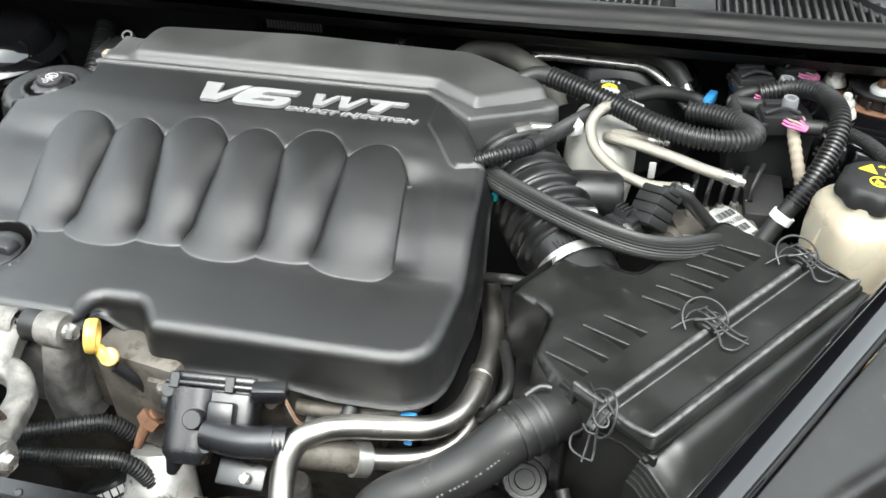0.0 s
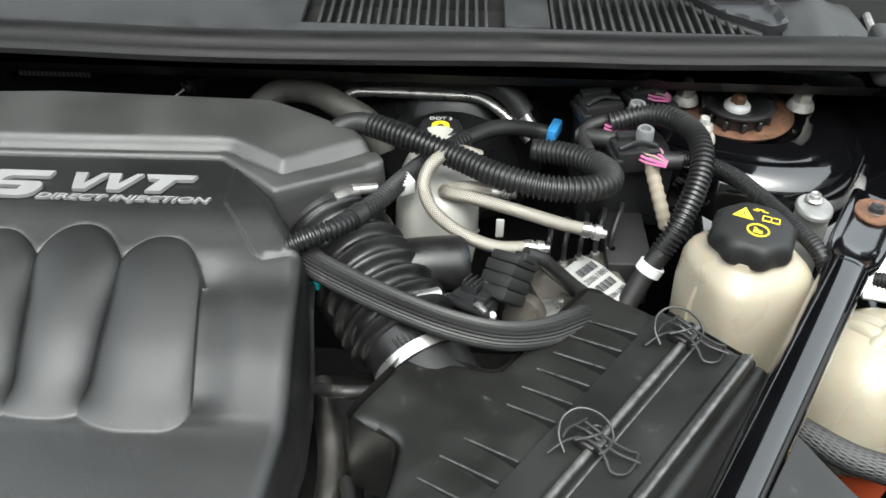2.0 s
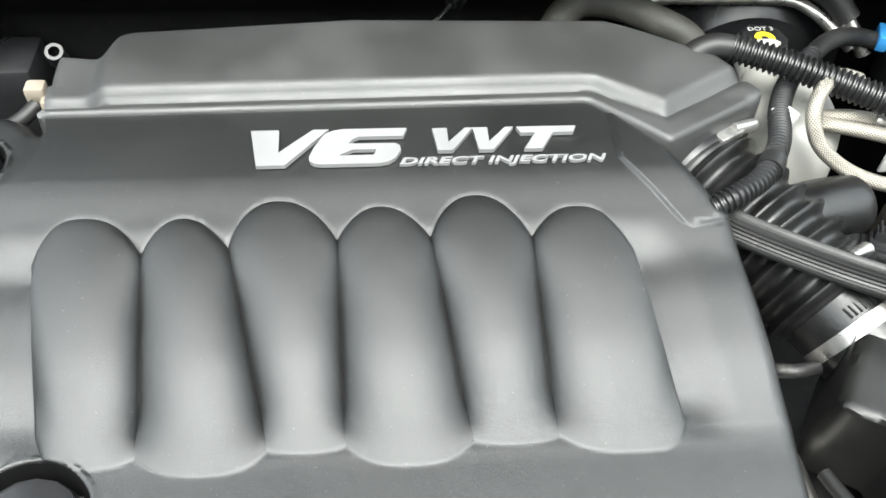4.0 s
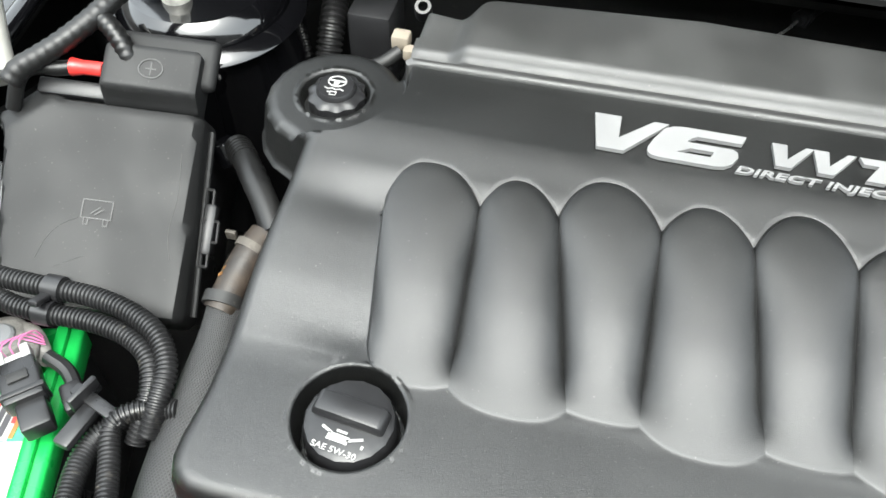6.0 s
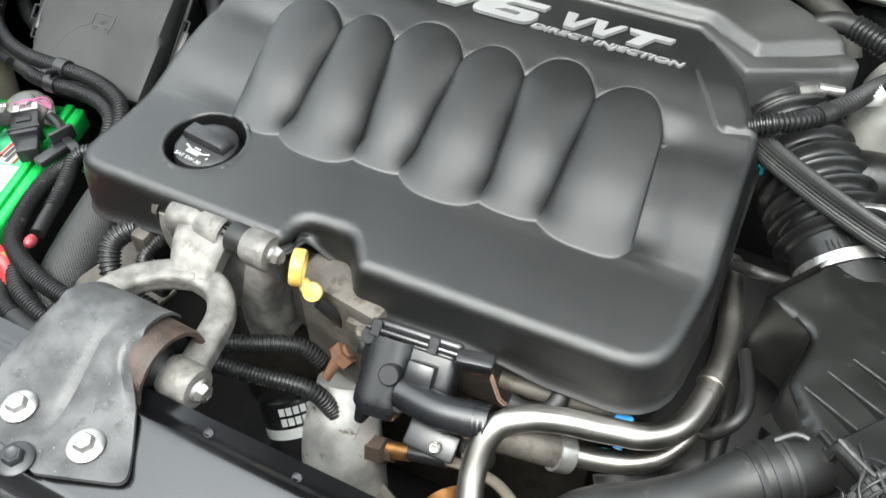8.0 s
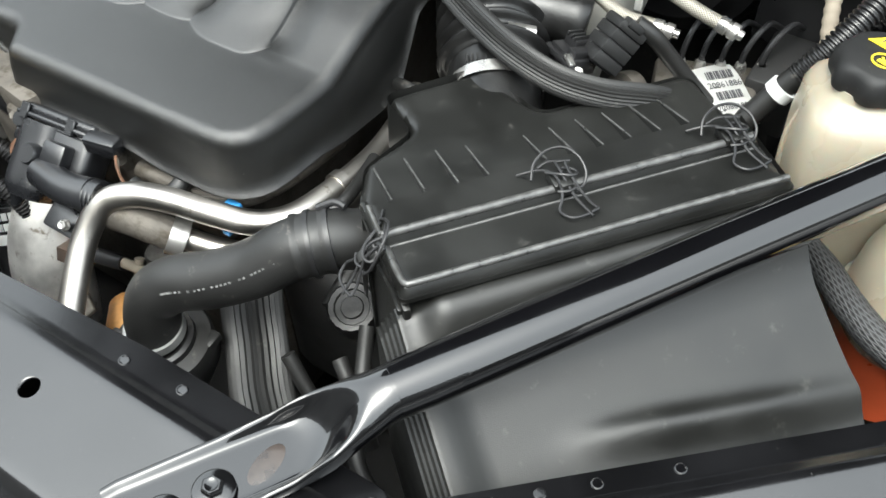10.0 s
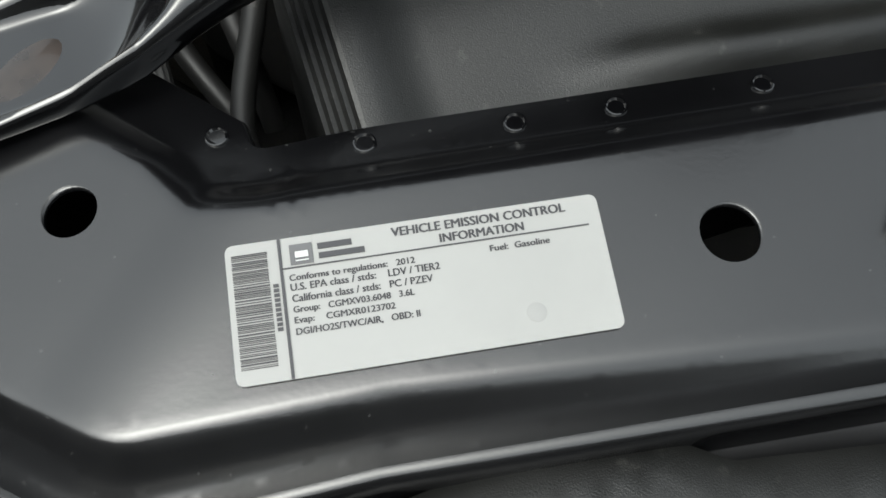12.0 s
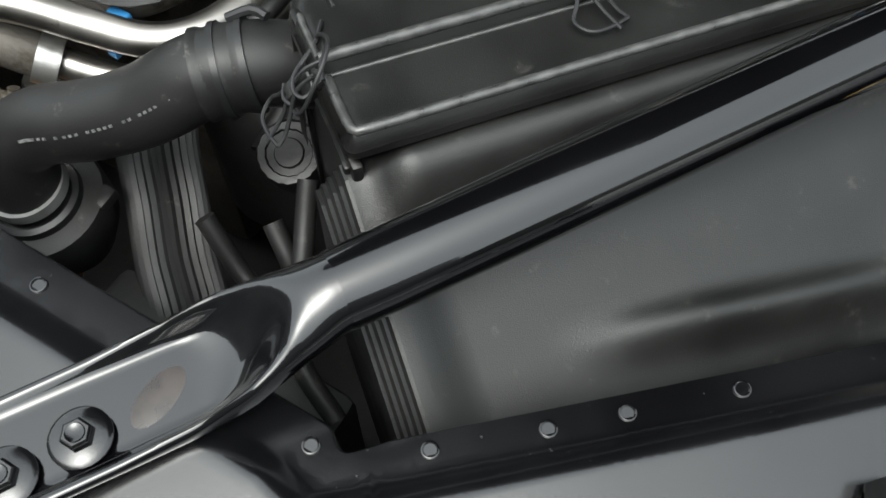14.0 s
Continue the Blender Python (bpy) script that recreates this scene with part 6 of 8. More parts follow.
YT = capm @ Matrix.Translation((0, 0, 0.0242)) @ Matrix.Rotation(radians(-22), 4, "Z")
tri = bmesh.new()
corners = ((-0.0225, 0.004), (-0.003, 0.004), (-0.01275, 0.020))
foot, crown = [[tri.verts.new((x, y, h)) for x, y in corners] for h in (0.0, 0.0006)]
for face in (foot[::-1], crown, *[(foot[k], foot[(k + 1) % 3], crown[(k + 1) % 3], crown[k]) for k in range(3)]):
    tri.faces.new(face)
part("warning_triangle", moved(tri, YT @ Matrix.Translation((0, 0, 0.0001))), LEMON, ccap, "yellow warning triangle", smooth=False)
bars([(-0.0132, 0.0085, 0.0014, 0.005), (-0.0132, 0.0058, 0.0014, 0.0015)], INK, ccap, YT, z=0.0008)
bars([(0.004, 0.006, 0.0075, 0.0015), (0.0125, 0.006, 0.0075, 0.0015), (0.004, 0.0075, 0.001, 0.007), (0.0115, 0.0075, 0.001, 0.006), (0.019, 0.0075, 0.001, 0.007), (0.004, 0.0138, 0.0075, 0.001), (0.0125, 0.0138, 0.0075, 0.001), (-0.006, 0.019, 0.006, 0.0012), (0.002, 0.0195, 0.006, 0.0012), (-0.004, 0.0215, 0.008, 0.0012)], LEMON, ccap, YT, z=0.0004)
ring = [(0.003 + 0.0095 * math.cos(a), -0.010 + 0.0085 * math.sin(a), 0.0006) for a in np.linspace(0, 6.283, 31)]
part("symbol", merged(moved(tube(ring, 0.0009, n=6, step=0.002), YT), block(0.010, 0.0016, 0.0005, YT @ Matrix.Translation((0.003, -0.010, 0.0004)) @ Matrix.Rotation(radians(-42), 4, "Z"), bevel=0), block(0.008, 0.004, 0.0005, YT @ Matrix.Translation((0.003, -0.012, 0.0003)), bevel=0)), LEMON, ccap, "yellow printed symbol")
surge = tank("surge_tank", [(0.66, 0.425, 0.785, 0.060, 0.055, 28), (0.735, 0.425, 0.787, 0.066, 0.060, 28), (0.742, 0.425, 0.787, 0.070, 0.064, 28), (0.748, 0.425, 0.787, 0.070, 0.064, 28), (0.752, 0.425, 0.787, 0.066, 0.060, 28), (0.79, 0.428, 0.790, 0.066, 0.060, 28), (0.815, 0.430, 0.793, 0.060, 0.055, 28), (0.832, 0.432, 0.797, 0.050, 0.046, 28), (0.843, 0.434, 0.800, 0.036, 0.032, 28), (0.847, 0.436, 0.802, 0.018, 0.016, 28)], (0.425, 0.787, 0.66), "milky surge tank with orange coolant in its lower half", "coolant tank", power=2.6)
bm = bmesh.new()
cool = [(0.655, 0.061), (0.735, 0.0672), (0.739, 0.0690)]
rings = []
for z, h in cool:
    ring = []
    for k in range(40):
        a = 2 * math.pi * k / 40
        r = (abs(math.cos(a)) ** 2.6 + abs(math.sin(a)) ** 2.6) ** (-1 / 2.6)
        px, py = h * r * math.cos(a) * 1.02, h * 0.915 * r * math.sin(a) * 1.02
        c, s = math.cos(radians(28)), math.sin(radians(28))
        ring.append(bm.verts.new((0.425 + px * c - py * s, 0.787 + px * s + py * c, z)))
    rings.append(ring)
for a, b in zip(rings, rings[1:]):
    for k in range(40):
        bm.faces.new((a[k], a[(k + 1) % 40], b[(k + 1) % 40], b[k]))
bm.faces.new(rings[0][::-1])
part("coolant_level", bm, COOLANT, surge, "orange coolant showing through the tank")
part("rib", tube([(0.385, 0.835, 0.815), (0.415, 0.805, 0.842), (0.450, 0.775, 0.832), (0.475, 0.760, 0.80)], 0.010, n=12), TANK, surge)
part("rib", tube([(0.395, 0.765, 0.800), (0.425, 0.790, 0.842), (0.460, 0.815, 0.835), (0.478, 0.832, 0.81)], 0.010, n=12), TANK, surge)
overflow = thing("overflow_hose", (0.44, 0.72, 0.74), "woven black sleeve hose ending in a grey elbow on the tank", "coolant hose")
part("sleeve", tube([(0.318, 0.785, 0.765), (0.340, 0.762, 0.772), (0.365, 0.735, 0.775), (0.395, 0.711, 0.776), (0.428, 0.696, 0.777)], 0.0135, n=18, step=0.004), BRAID, overflow)
part("elbow", tube([(0.427, 0.697, 0.777), (0.445, 0.697, 0.778), (0.458, 0.708, 0.782), (0.462, 0.722, 0.795), (0.460, 0.733, 0.806)], 0.0105, n=16), RUBBER, overflow, "grey rubber elbow")
part("frayed_end", tube([(0.422, 0.698, 0.777), (0.431, 0.696, 0.777)], 0.0142, n=18, step=0.003), YELLOW, overflow, "yellow printed mark")
part("hose_clamp", tube([(0.4615, 0.727, 0.800), (0.4605, 0.732, 0.805)], 0.0125, n=20, step=0.003), ZINC, overflow, "steel hose clamp")
part("clamp_ear", block(0.004, 0.016, 0.008, Matrix.Translation((0.446, 0.734, 0.803)), bevel=0.001), ZINC, overflow)
part("clamp_ear", block(0.004, 0.010, 0.010, Matrix.Translation((0.476, 0.730, 0.80)), bevel=0.001), ZINC, overflow)
stay = thing("tank_bracket", (0.395, 0.92, 0.80), "pale grey steel bracket with nut above the tanks", "bracket")
part("strap", block(0.036, 0.006, 0.10, Matrix.Translation((0.394, 0.922, 0.785)) @ Matrix.Rotation(radians(-8), 4, "Z") @ Matrix.Rotation(radians(-8), 4, "X"), bevel=0.0025), PALEMETAL, stay)
part("foot", lathe([(0, 0.006), (0.0165, 0.006), (0.018, 0.004), (0.018, 0.0)], Matrix.Translation((0.395, 0.934, 0.882)) @ Matrix.Diagonal((1.0, 1.15, 1.0, 1.0)), n=28), PALEMETAL, stay)
hexbolt("nut", (0.395, 0.940, 0.891), (0, 0, 1), 0.011, stay, washer=1.6)
stay2 = thing("tank_bracket", (0.47, 0.885, 0.80), "grey steel bracket behind the surge tank", "bracket")
part("plate", block(0.06, 0.05, 0.006, Matrix.Translation((0.475, 0.885, 0.835)) @ Matrix.Rotation(radians(-12), 4, "Z") @ Matrix.Rotation(radians(40), 4, "X"), bevel=0.002), ZINC, stay2)
hexbolt("bolt", (0.468, 0.872, 0.842), (0, -0.6, 0.8), 0.010, stay2, washer=1.5)
loom([(0.455, 0.885, 0.835), (0.480, 0.872, 0.840), (0.500, 0.850, 0.835), (0.512, 0.825, 0.815), (0.515, 0.80, 0.79)], 0.009, "black corrugated conduit behind the surge tank")

# ---- engine front ----
engine = thing("engine_block", (-0.40, 0.75, 0.40), "weathered aluminium engine block under the cover", "engine block")
part("block", block(0.50, 0.36, 0.42, Matrix.Translation((-0.40, 0.78, 0.36)), bevel=0.02), ALU_DIRTY, engine)
part("head", block(0.46, 0.10, 0.10, Matrix.Translation((-0.385, 0.605, 0.70)), bevel=0.012), ALU_DIRTY, engine)
part("timing_cover", merged(block(0.10, 0.06, 0.14, Matrix.Translation((-0.40, 0.560, 0.68)) @ Matrix.Rotation(radians(-8), 4, "Z"), bevel=0.008), block(0.05, 0.03, 0.05, Matrix.Translation((-0.365, 0.535, 0.755)), bevel=0.008)), ALU_DIRTY, engine, "grey-brown stained casting")
for x, y, z in ((-0.368, 0.520, 0.800), (-0.425, 0.540, 0.812)):
    hexbolt("bolt", (x, y, z), (0.1, -0.6, 0.8), 0.010, engine, ALU_DIRTY, washer=1.5)
for k in range(5):
    part("boss", lathe([(0, 0.012), (0.007, 0.012), (0.009, 0)], along((-0.27 + 0.04 * k, 0.555, 0.76), (0, -0.5, 0.8)), n=12), ALU_DIRTY, engine)
part("rail", tube([(-0.24, 0.545, 0.775), (-0.19, 0.552, 0.772), (-0.14, 0.56, 0.775), (-0.115, 0.60, 0.775), (-0.108, 0.68, 0.77)], 0.009, n=12), ALU_DIRTY, engine)
single("loom_clip", merged(block(0.016, 0.010, 0.014, Matrix.Translation((-0.125, 0.548, 0.775)), bevel=0.002), block(0.008, 0.020, 0.006, Matrix.Translation((-0.122, 0.540, 0.765)), bevel=0.001)), BLUE, "bright blue plastic loom clip", "clip", "coloured loom clips")
single("loom_clip", merged(block(0.014, 0.008, 0.010, Matrix.Translation((-0.130, 0.536, 0.735)), bevel=0.002), tube([(-0.130, 0.536, 0.742), (-0.120, 0.532, 0.732), (-0.112, 0.536, 0.742)], 0.003, n=8)), TEAL, "teal plastic loom clip", "clip", "coloured loom clips")
single("loom_clip", block(0.008, 0.012, 0.012, Matrix.Translation((-0.094, 0.838, 0.845)), bevel=0.002), TEAL, "teal plastic loom clip", "clip", "coloured loom clips")

# torque mount: cast wishbone on a pivot bar, bushing and stamped bracket
wish = thing("torque_mount", (-0.53, 0.45, 0.80), "rough cast aluminium wishbone engine mount arm", "engine mount")


def arm(pts, r, squash=0.75, radii=None):
    return tube(pts, r, n=24, step=0.006, squash=squash, radii=radii, square=0.11)


part("casting", merged(
    arm([(-0.548, 0.540, 0.832), (-0.544, 0.520, 0.828), (-0.538, 0.502, 0.822), (-0.533, 0.488, 0.818)], 0.030, 0.55, lambda f: 1.1 - 0.35 * f),
    arm([(-0.530, 0.496, 0.820), (-0.560, 0.484, 0.820), (-0.584, 0.458, 0.824), (-0.590, 0.428, 0.828), (-0.582, 0.400, 0.832)], 0.0140, 0.85),
    arm([(-0.538, 0.496, 0.820), (-0.508, 0.492, 0.816), (-0.488, 0.472, 0.814), (-0.478, 0.442, 0.818), (-0.470, 0.412, 0.823), (-0.466, 0.396, 0.824)], 0.0140, 0.85),
), ALU, wish)
part("eye", lathe([(0.007, -0.016), (0.018, -0.016), (0.020, -0.013), (0.020, 0.013), (0.018, 0.016), (0.007, 0.016)], along((-0.468, 0.394, 0.823), (1, -0.05, 0)), n=28), ALU, wish)
part("eye", lathe([(0.007, -0.016), (0.018, -0.016), (0.020, -0.013), (0.020, 0.013), (0.018, 0.016), (0.007, 0.016)], along((-0.582, 0.392, 0.833), (1, -0.05, 0)), n=28), ALU, wish)
hexbolt("bolt", (-0.451, 0.393, 0.823), (1, -0.1, 0), 0.015, wish, ZINC, washer=1.5, label="zinc flange bolt")
part("pivot_sleeve", lathe([(0.006, -0.042), (0.0165, -0.042), (0.0178, -0.039), (0.0178, -0.012), (0.0165, -0.009), (0.0165, -0.006), (0.0185, -0.003), (0.0185, 0.022), (0.0165, 0.024)], along((-0.548, 0.540, 0.836), (1, -0.06, 0.05)), n=28), ALU, wish)
stand = thing("engine_mount_stand", (-0.50, 0.54, 0.74), "cast aluminium engine mount stand bolted to the engine", "engine mount")
part("lug", lathe([(0.007, -0.014), (0.017, -0.014), (0.0185, -0.011), (0.0185, 0.011), (0.017, 0.014), (0.007, 0.014)], along((-0.482, 0.535, 0.843), (1, -0.06, 0.05)), n=28), ALU, stand)
part("rubber_ring", lathe([(0.008, -0.010), (0.0160, -0.010), (0.0165, -0.006), (0.0165, 0.006), (0.0160, 0.010), (0.008, 0.010)], along((-0.506, 0.538, 0.841), (1, -0.06, 0.05)), n=28), RUBBER, stand, "black rubber ring")
part("rubber_ring", lathe([(0.008, -0.005), (0.0150, -0.005), (0.0150, 0.005), (0.008, 0.005)], along((-0.583, 0.542, 0.834), (1, -0.06, 0.05)), n=28), RUBBER, stand, "black rubber ring")
part("leg", merged(arm([(-0.482, 0.537, 0.838), (-0.484, 0.534, 0.812), (-0.490, 0.536, 0.785), (-0.497, 0.540, 0.75), (-0.50, 0.55, 0.70)], 0.0165, 0.8, lambda f: 1 + 0.9 * f), arm([(-0.60, 0.546, 0.832), (-0.600, 0.542, 0.805), (-0.598, 0.545, 0.77)], 0.012, 0.8)), ALU, stand)
part("web", block(0.11, 0.030, 0.09, Matrix.Translation((-0.530, 0.552, 0.715)), bevel=0.010), ALU, stand)
hexbolt("bolt", (-0.468, 0.534, 0.843), (1, -0.06, 0.05), 0.0155, stand, ZINC, washer=1.25)
hexbolt("bolt", (-0.607, 0.543, 0.832), (-1, 0.06, -0.05), 0.0155, stand, ALU_DIRTY, washer=1.25)
bush = thing("mount_bushing", (-0.525, 0.39, 0.80), "rust-edged black rubber bushing in the mount bracket", "bushing")
part("shell", lathe([(0.036, -0.040), (0.041, -0.040), (0.0425, -0.036), (0.0425, 0.046), (0.041, 0.050), (0.0375, 0.050), (0.036, 0.046)], along((-0.524, 0.394, 0.830), (1, -0.05, 0)), n=40), material("dark_rusty_steel", (0.045, 0.028, 0.021), 0.6, grain=0.8, grain_size=400, blotch=0.5, blotch_size=60), bush, "rusty steel shell")
part("rubber", lathe([(0, -0.036), (0.012, -0.044), (0.020, -0.034), (0.034, -0.038), (0.034, 0.036), (0.022, 0.030), (0.012, 0.042), (0, 0.040)], along((-0.524, 0.394, 0.830), (1, -0.05, 0)), n=32), RUBBER, bush)
mb = thing("mount_bracket", (-0.53, 0.33, 0.84), "black stamped steel mount bracket on the radiator support", "mount bracket")


def bracket_height(u, v, d):
    z = 0.846 + 0.031 * smooth01(0.31, 0.394, v)
    if v > 0.394:
        z = 0.830 + math.sqrt(max(0.0, 0.047 ** 2 - (v - 0.394) ** 2))
    z -= 0.004 * math.exp(-((u + 0.525 - 0.05 * (v - 0.34)) / 0.004) ** 2) * smooth01(0.285, 0.30, v) * (1 - smooth01(0.385, 0.395, v))
    return z - 0.006 * smooth01(0.008, 0.0, d) * smooth01(0.32, 0.36, v) * (1 - smooth01(0.39, 0.40, v))


part("plate", plate([(-0.600, 0.335, 0.010), (-0.572, 0.4395, 0.004), (-0.500, 0.4395, 0.004), (-0.492, 0.372, 0.015), (-0.468, 0.345, 0.015), (-0.435, 0.292, 0.010), (-0.505, 0.268, 0.010), (-0.590, 0.285, 0.010)], bracket_height, skirt=lambda x, y: [(0.0006, bracket_height(x, y, 0.0) - 0.003), (0.0, bracket_height(x, y, 0.0) - 0.005)], step=0.005), material("dusty_black_paint", (0.055, 0.055, 0.056), 0.42, grain=0.4, grain_size=500, blotch=0.5, blotch_size=40, rough_var=0.12, specks=(0.25, 0.25, 0.24), dirt=(0.02, 0.02, 0.02), dirt_amount=0.12), mb)
for x, y in ((-0.557, 0.306), (-0.484, 0.303), (-0.525, 0.270)):
    hexbolt("bolt", (x, y, 0.8475), (0, 0, 1), 0.0150, mb, ZINC if y > 0.28 else BLACKBOLT, washer=2.0)
dip = thing("dipstick", (-0.42, 0.52, 0.76), "yellow plastic dipstick handle on a black tube", "dipstick")
rm = along((-0.431, 0.523, 0.856), (0.93, 0.35, -0.15)) @ Matrix.Scale(1.12, 4)
part("handle", merged(lathe([(0.0105, -0.005), (0.0145, -0.005), (0.0155, -0.003), (0.0155, 0.003), (0.0145, 0.005), (0.0105, 0.005), (0.0105, -0.005)], rm, n=32), tube([(-0.426, 0.519, 0.845), (-0.419, 0.516, 0.840), (-0.415, 0.517, 0.833)], 0.0065, n=12, radii=lambda f: 0.8 + 0.4 * f), lathe([(0, 0.004), (0.0085, 0.003), (0.0095, 0), (0.0085, -0.006), (0, -0.006)], along((-0.414, 0.516, 0.838), (0.3, -0.6, 0.7)), n=20)), YELLOW, dip)
part("tube", tube([(-0.413, 0.517, 0.826), (-0.406, 0.524, 0.806), (-0.402, 0.534, 0.780), (-0.400, 0.545, 0.745), (-0.40, 0.55, 0.70)], 0.006, n=10), SATIN, dip)

# air injection valve
valve = thing("air_valve", (-0.31, 0.49, 0.73), "black plastic air valve actuator with connector", "valve")
VM = Matrix.Translation((-0.320, 0.523, 0.762)) @ Matrix.Rotation(radians(5), 4, "Z") @ Matrix.Rotation(radians(42), 4, "X")
part("housing", merged(
    tube([VM @ Vector((-0.018, 0.030, 0.012)), VM @ Vector((-0.018, -0.020, 0.012)), VM @ Vector((-0.018, -0.044, 0.012))], 0.026, n=36, step=0.004, square=0.08, radii=lambda f: 1.0 - 0.22 * smooth01(0.86, 1.0, f)),
    block(0.064, 0.060, 0.036, VM @ Matrix.Translation((0.014, 0.006, -0.006)), bevel=0.008, segs=3),
    block(0.030, 0.040, 0.040, VM @ Matrix.Translation((-0.030, 0.010, -0.010)), bevel=0.010, segs=3)), VALVE, valve)
part("connector_box", merged(block(0.026, 0.022, 0.016, VM @ Matrix.Translation((0.018, 0.008, 0.028)), bevel=0.003, segs=2), block(0.016, 0.016, 0.010, VM @ Matrix.Translation((0.006, -0.012, 0.030)), bevel=0.003, segs=2)), VALVE, valve)
part("lid", merged(block(0.096, 0.005, 0.048, VM @ Matrix.Translation((0.004, 0.034, -0.012)), bevel=0.002), block(0.088, 0.010, 0.044, VM @ Matrix.Translation((0.004, 0.040, -0.010)), bevel=0.004, segs=3)), VALVE, valve)
for x in (-0.034, 0.022):
    part("lid_clip", block(0.010, 0.016, 0.003, VM @ Matrix.Translation((x, 0.036, 0.034)), bevel=0.001, segs=1), VALVE, valve)
part("seam_rib", block(0.088, 0.0016, 0.003, VM @ Matrix.Translation((0.004, 0.028, 0.0285)), bevel=0.0006, segs=1), VALVE, valve)
part("seam_rib", block(0.050, 0.0016, 0.003, VM @ Matrix.Translation((0.020, -0.022, 0.0285)) @ Matrix.Rotation(radians(-20), 4, "Z"), bevel=0.0006, segs=1), VALVE, valve)
part("corner_boss", merged(lathe([(0, 0.034), (0.007, 0.034), (0.0085, 0.031), (0.0085, 0.0)], VM @ Matrix.Translation((-0.040, 0.026, 0)), n=18), block(0.014, 0.018, 0.024, VM @ Matrix.Translation((-0.044, 0.014, 0.0)), bevel=0.003)), VALVE, valve)
part("drain_nib", tube([VM @ Vector((-0.030, -0.040, 0.016)), VM @ Vector((-0.034, -0.056, 0.012))], 0.010, n=16, step=0.004, radii=lambda f: 1 - 0.5 * f), VALVE, valve)
for k in range(4):
    part("grip_rib", tube([(-0.246 + 0.005 * k, 0.4885, 0.787), (-0.2445 + 0.005 * k, 0.489, 0.787)], 0.0168, n=22, step=0.002), VALVE, valve)
part("knob", merged(lathe([(0, 0.012), (0.0088, 0.012), (0.0102, 0.010), (0.0108, 0.0)], VM @ Matrix.Translation((-0.008, 0.0, 0.034)), n=28), lathe([(0, 0.008), (0.005, 0.008), (0.006, 0.0)], VM @ Matrix.Translation((0.006, -0.026, 0.030)), n=16)), VALVE, valve)
part("outlet", tube([(-0.312, 0.492, 0.778), (-0.275, 0.486, 0.784), (-0.250, 0.488, 0.787), (-0.226, 0.492, 0.790)], 0.0155, n=24), VALVE, valve)
part("rim", tube([(-0.248, 0.488, 0.787), (-0.238, 0.490, 0.7885)], 0.0165, n=22, step=0.003), VALVE, valve)
part("plug", block(0.034, 0.016, 0.018, Matrix.Translation((-0.258, 0.530, 0.800)) @ Matrix.Rotation(radians(12), 4, "Z"), bevel=0.003), VALVE, valve)
for k in range(3):
    part("wire", tube([(-0.242, 0.528, 0.806 - 0.003 * k), (-0.234, 0.520, 0.802 - 0.003 * k), (-0.226, 0.516, 0.790 - 0.002 * k), (-0.215, 0.52, 0.782)], 0.0013, n=6), RUST if k == 0 else TAN, valve, "thin wire")
part("flange", block(0.05, 0.026, 0.008, Matrix.Translation((-0.275, 0.478, 0.742)) @ Matrix.Rotation(radians(30), 4, "X"), bevel=0.003), VALVE, valve)
hexbolt("screw", (-0.268, 0.468, 0.752), (0.1, -0.6, 0.8), 0.009, valve, ZINC, washer=1.3)
hose("taped_harness", [(-0.222, 0.520, 0.786), (-0.205, 0.522, 0.780), (-0.188, 0.530, 0.780), (-0.182, 0.545, 0.788), (-0.19, 0.56, 0.79)], 0.0085, RUBBER, "ribbed grey harness under the cover lip", "wiring harness")

# exhaust shield, sensor and filter
shield = thing("exhaust_shield", (-0.40, 0.50, 0.55), "bright stained aluminium exhaust shield", "heat shield")
part("shell", tube([(-0.408, 0.535, 0.675), (-0.404, 0.520, 0.650), (-0.400, 0.502, 0.618), (-0.392, 0.485, 0.575), (-0.38, 0.47, 0.52)], 0.040, n=28, step=0.008, squash=0.85, radii=lambda f: 0.55 + 0.6 * math.sin(math.pi * (0.12 + 0.6 * f))), SHIELD, shield)
part("flange", merged(block(0.080, 0.045, 0.007, Matrix.Translation((-0.362, 0.478, 0.560)) @ Matrix.Rotation(radians(-25), 4, "Z") @ Matrix.Rotation(radians(25), 4, "X"), bevel=0.003), block(0.028, 0.028, 0.014, Matrix.Translation((-0.345, 0.472, 0.558)), bevel=0.004)), ALU_DIRTY, shield)
part("pipe", tube([(-0.270, 0.500, 0.585), (-0.246, 0.472, 0.585), (-0.226, 0.448, 0.570), (-0.21, 0.43, 0.52)], 0.031, n=20), COPPER, shield, "copper-tinted exhaust pipe")
o2 = thing("oxygen_sensor", (-0.36, 0.51, 0.60), "brown heat-tinted oxygen sensor with grey lead", "sensor")
OLDRUST = material("dark_heat_rust", (0.045, 0.028, 0.020), 0.7, grain=0.8, grain_size=500, blotch=0.4, blotch_size=80)
part("nut", lathe([(0, -0.016), (0.014, -0.016), (0.015, -0.012), (0.015, 0.012), (0.010, 0.014), (0.010, 0.022), (0, 0.022)], along((-0.356, 0.500, 0.626), (0.9, 0.0, 0.25)), n=6), OLDRUST, o2, "rusty hexagon")
part("barrel", tube([(-0.342, 0.502, 0.632), (-0.318, 0.505, 0.640)], 0.0092, n=16), COPPER, o2)
part("boot", tube([(-0.320, 0.505, 0.640), (-0.279, 0.511, 0.646)], 0.0085, n=14), SATIN, o2)
part("lead", tube([(-0.281, 0.511, 0.646), (-0.255, 0.513, 0.647), (-0.222, 0.511, 0.643), (-0.195, 0.500, 0.632), (-0.165, 0.485, 0.610)], 0.0058, n=12), TAN, o2, "grey fabric lead")
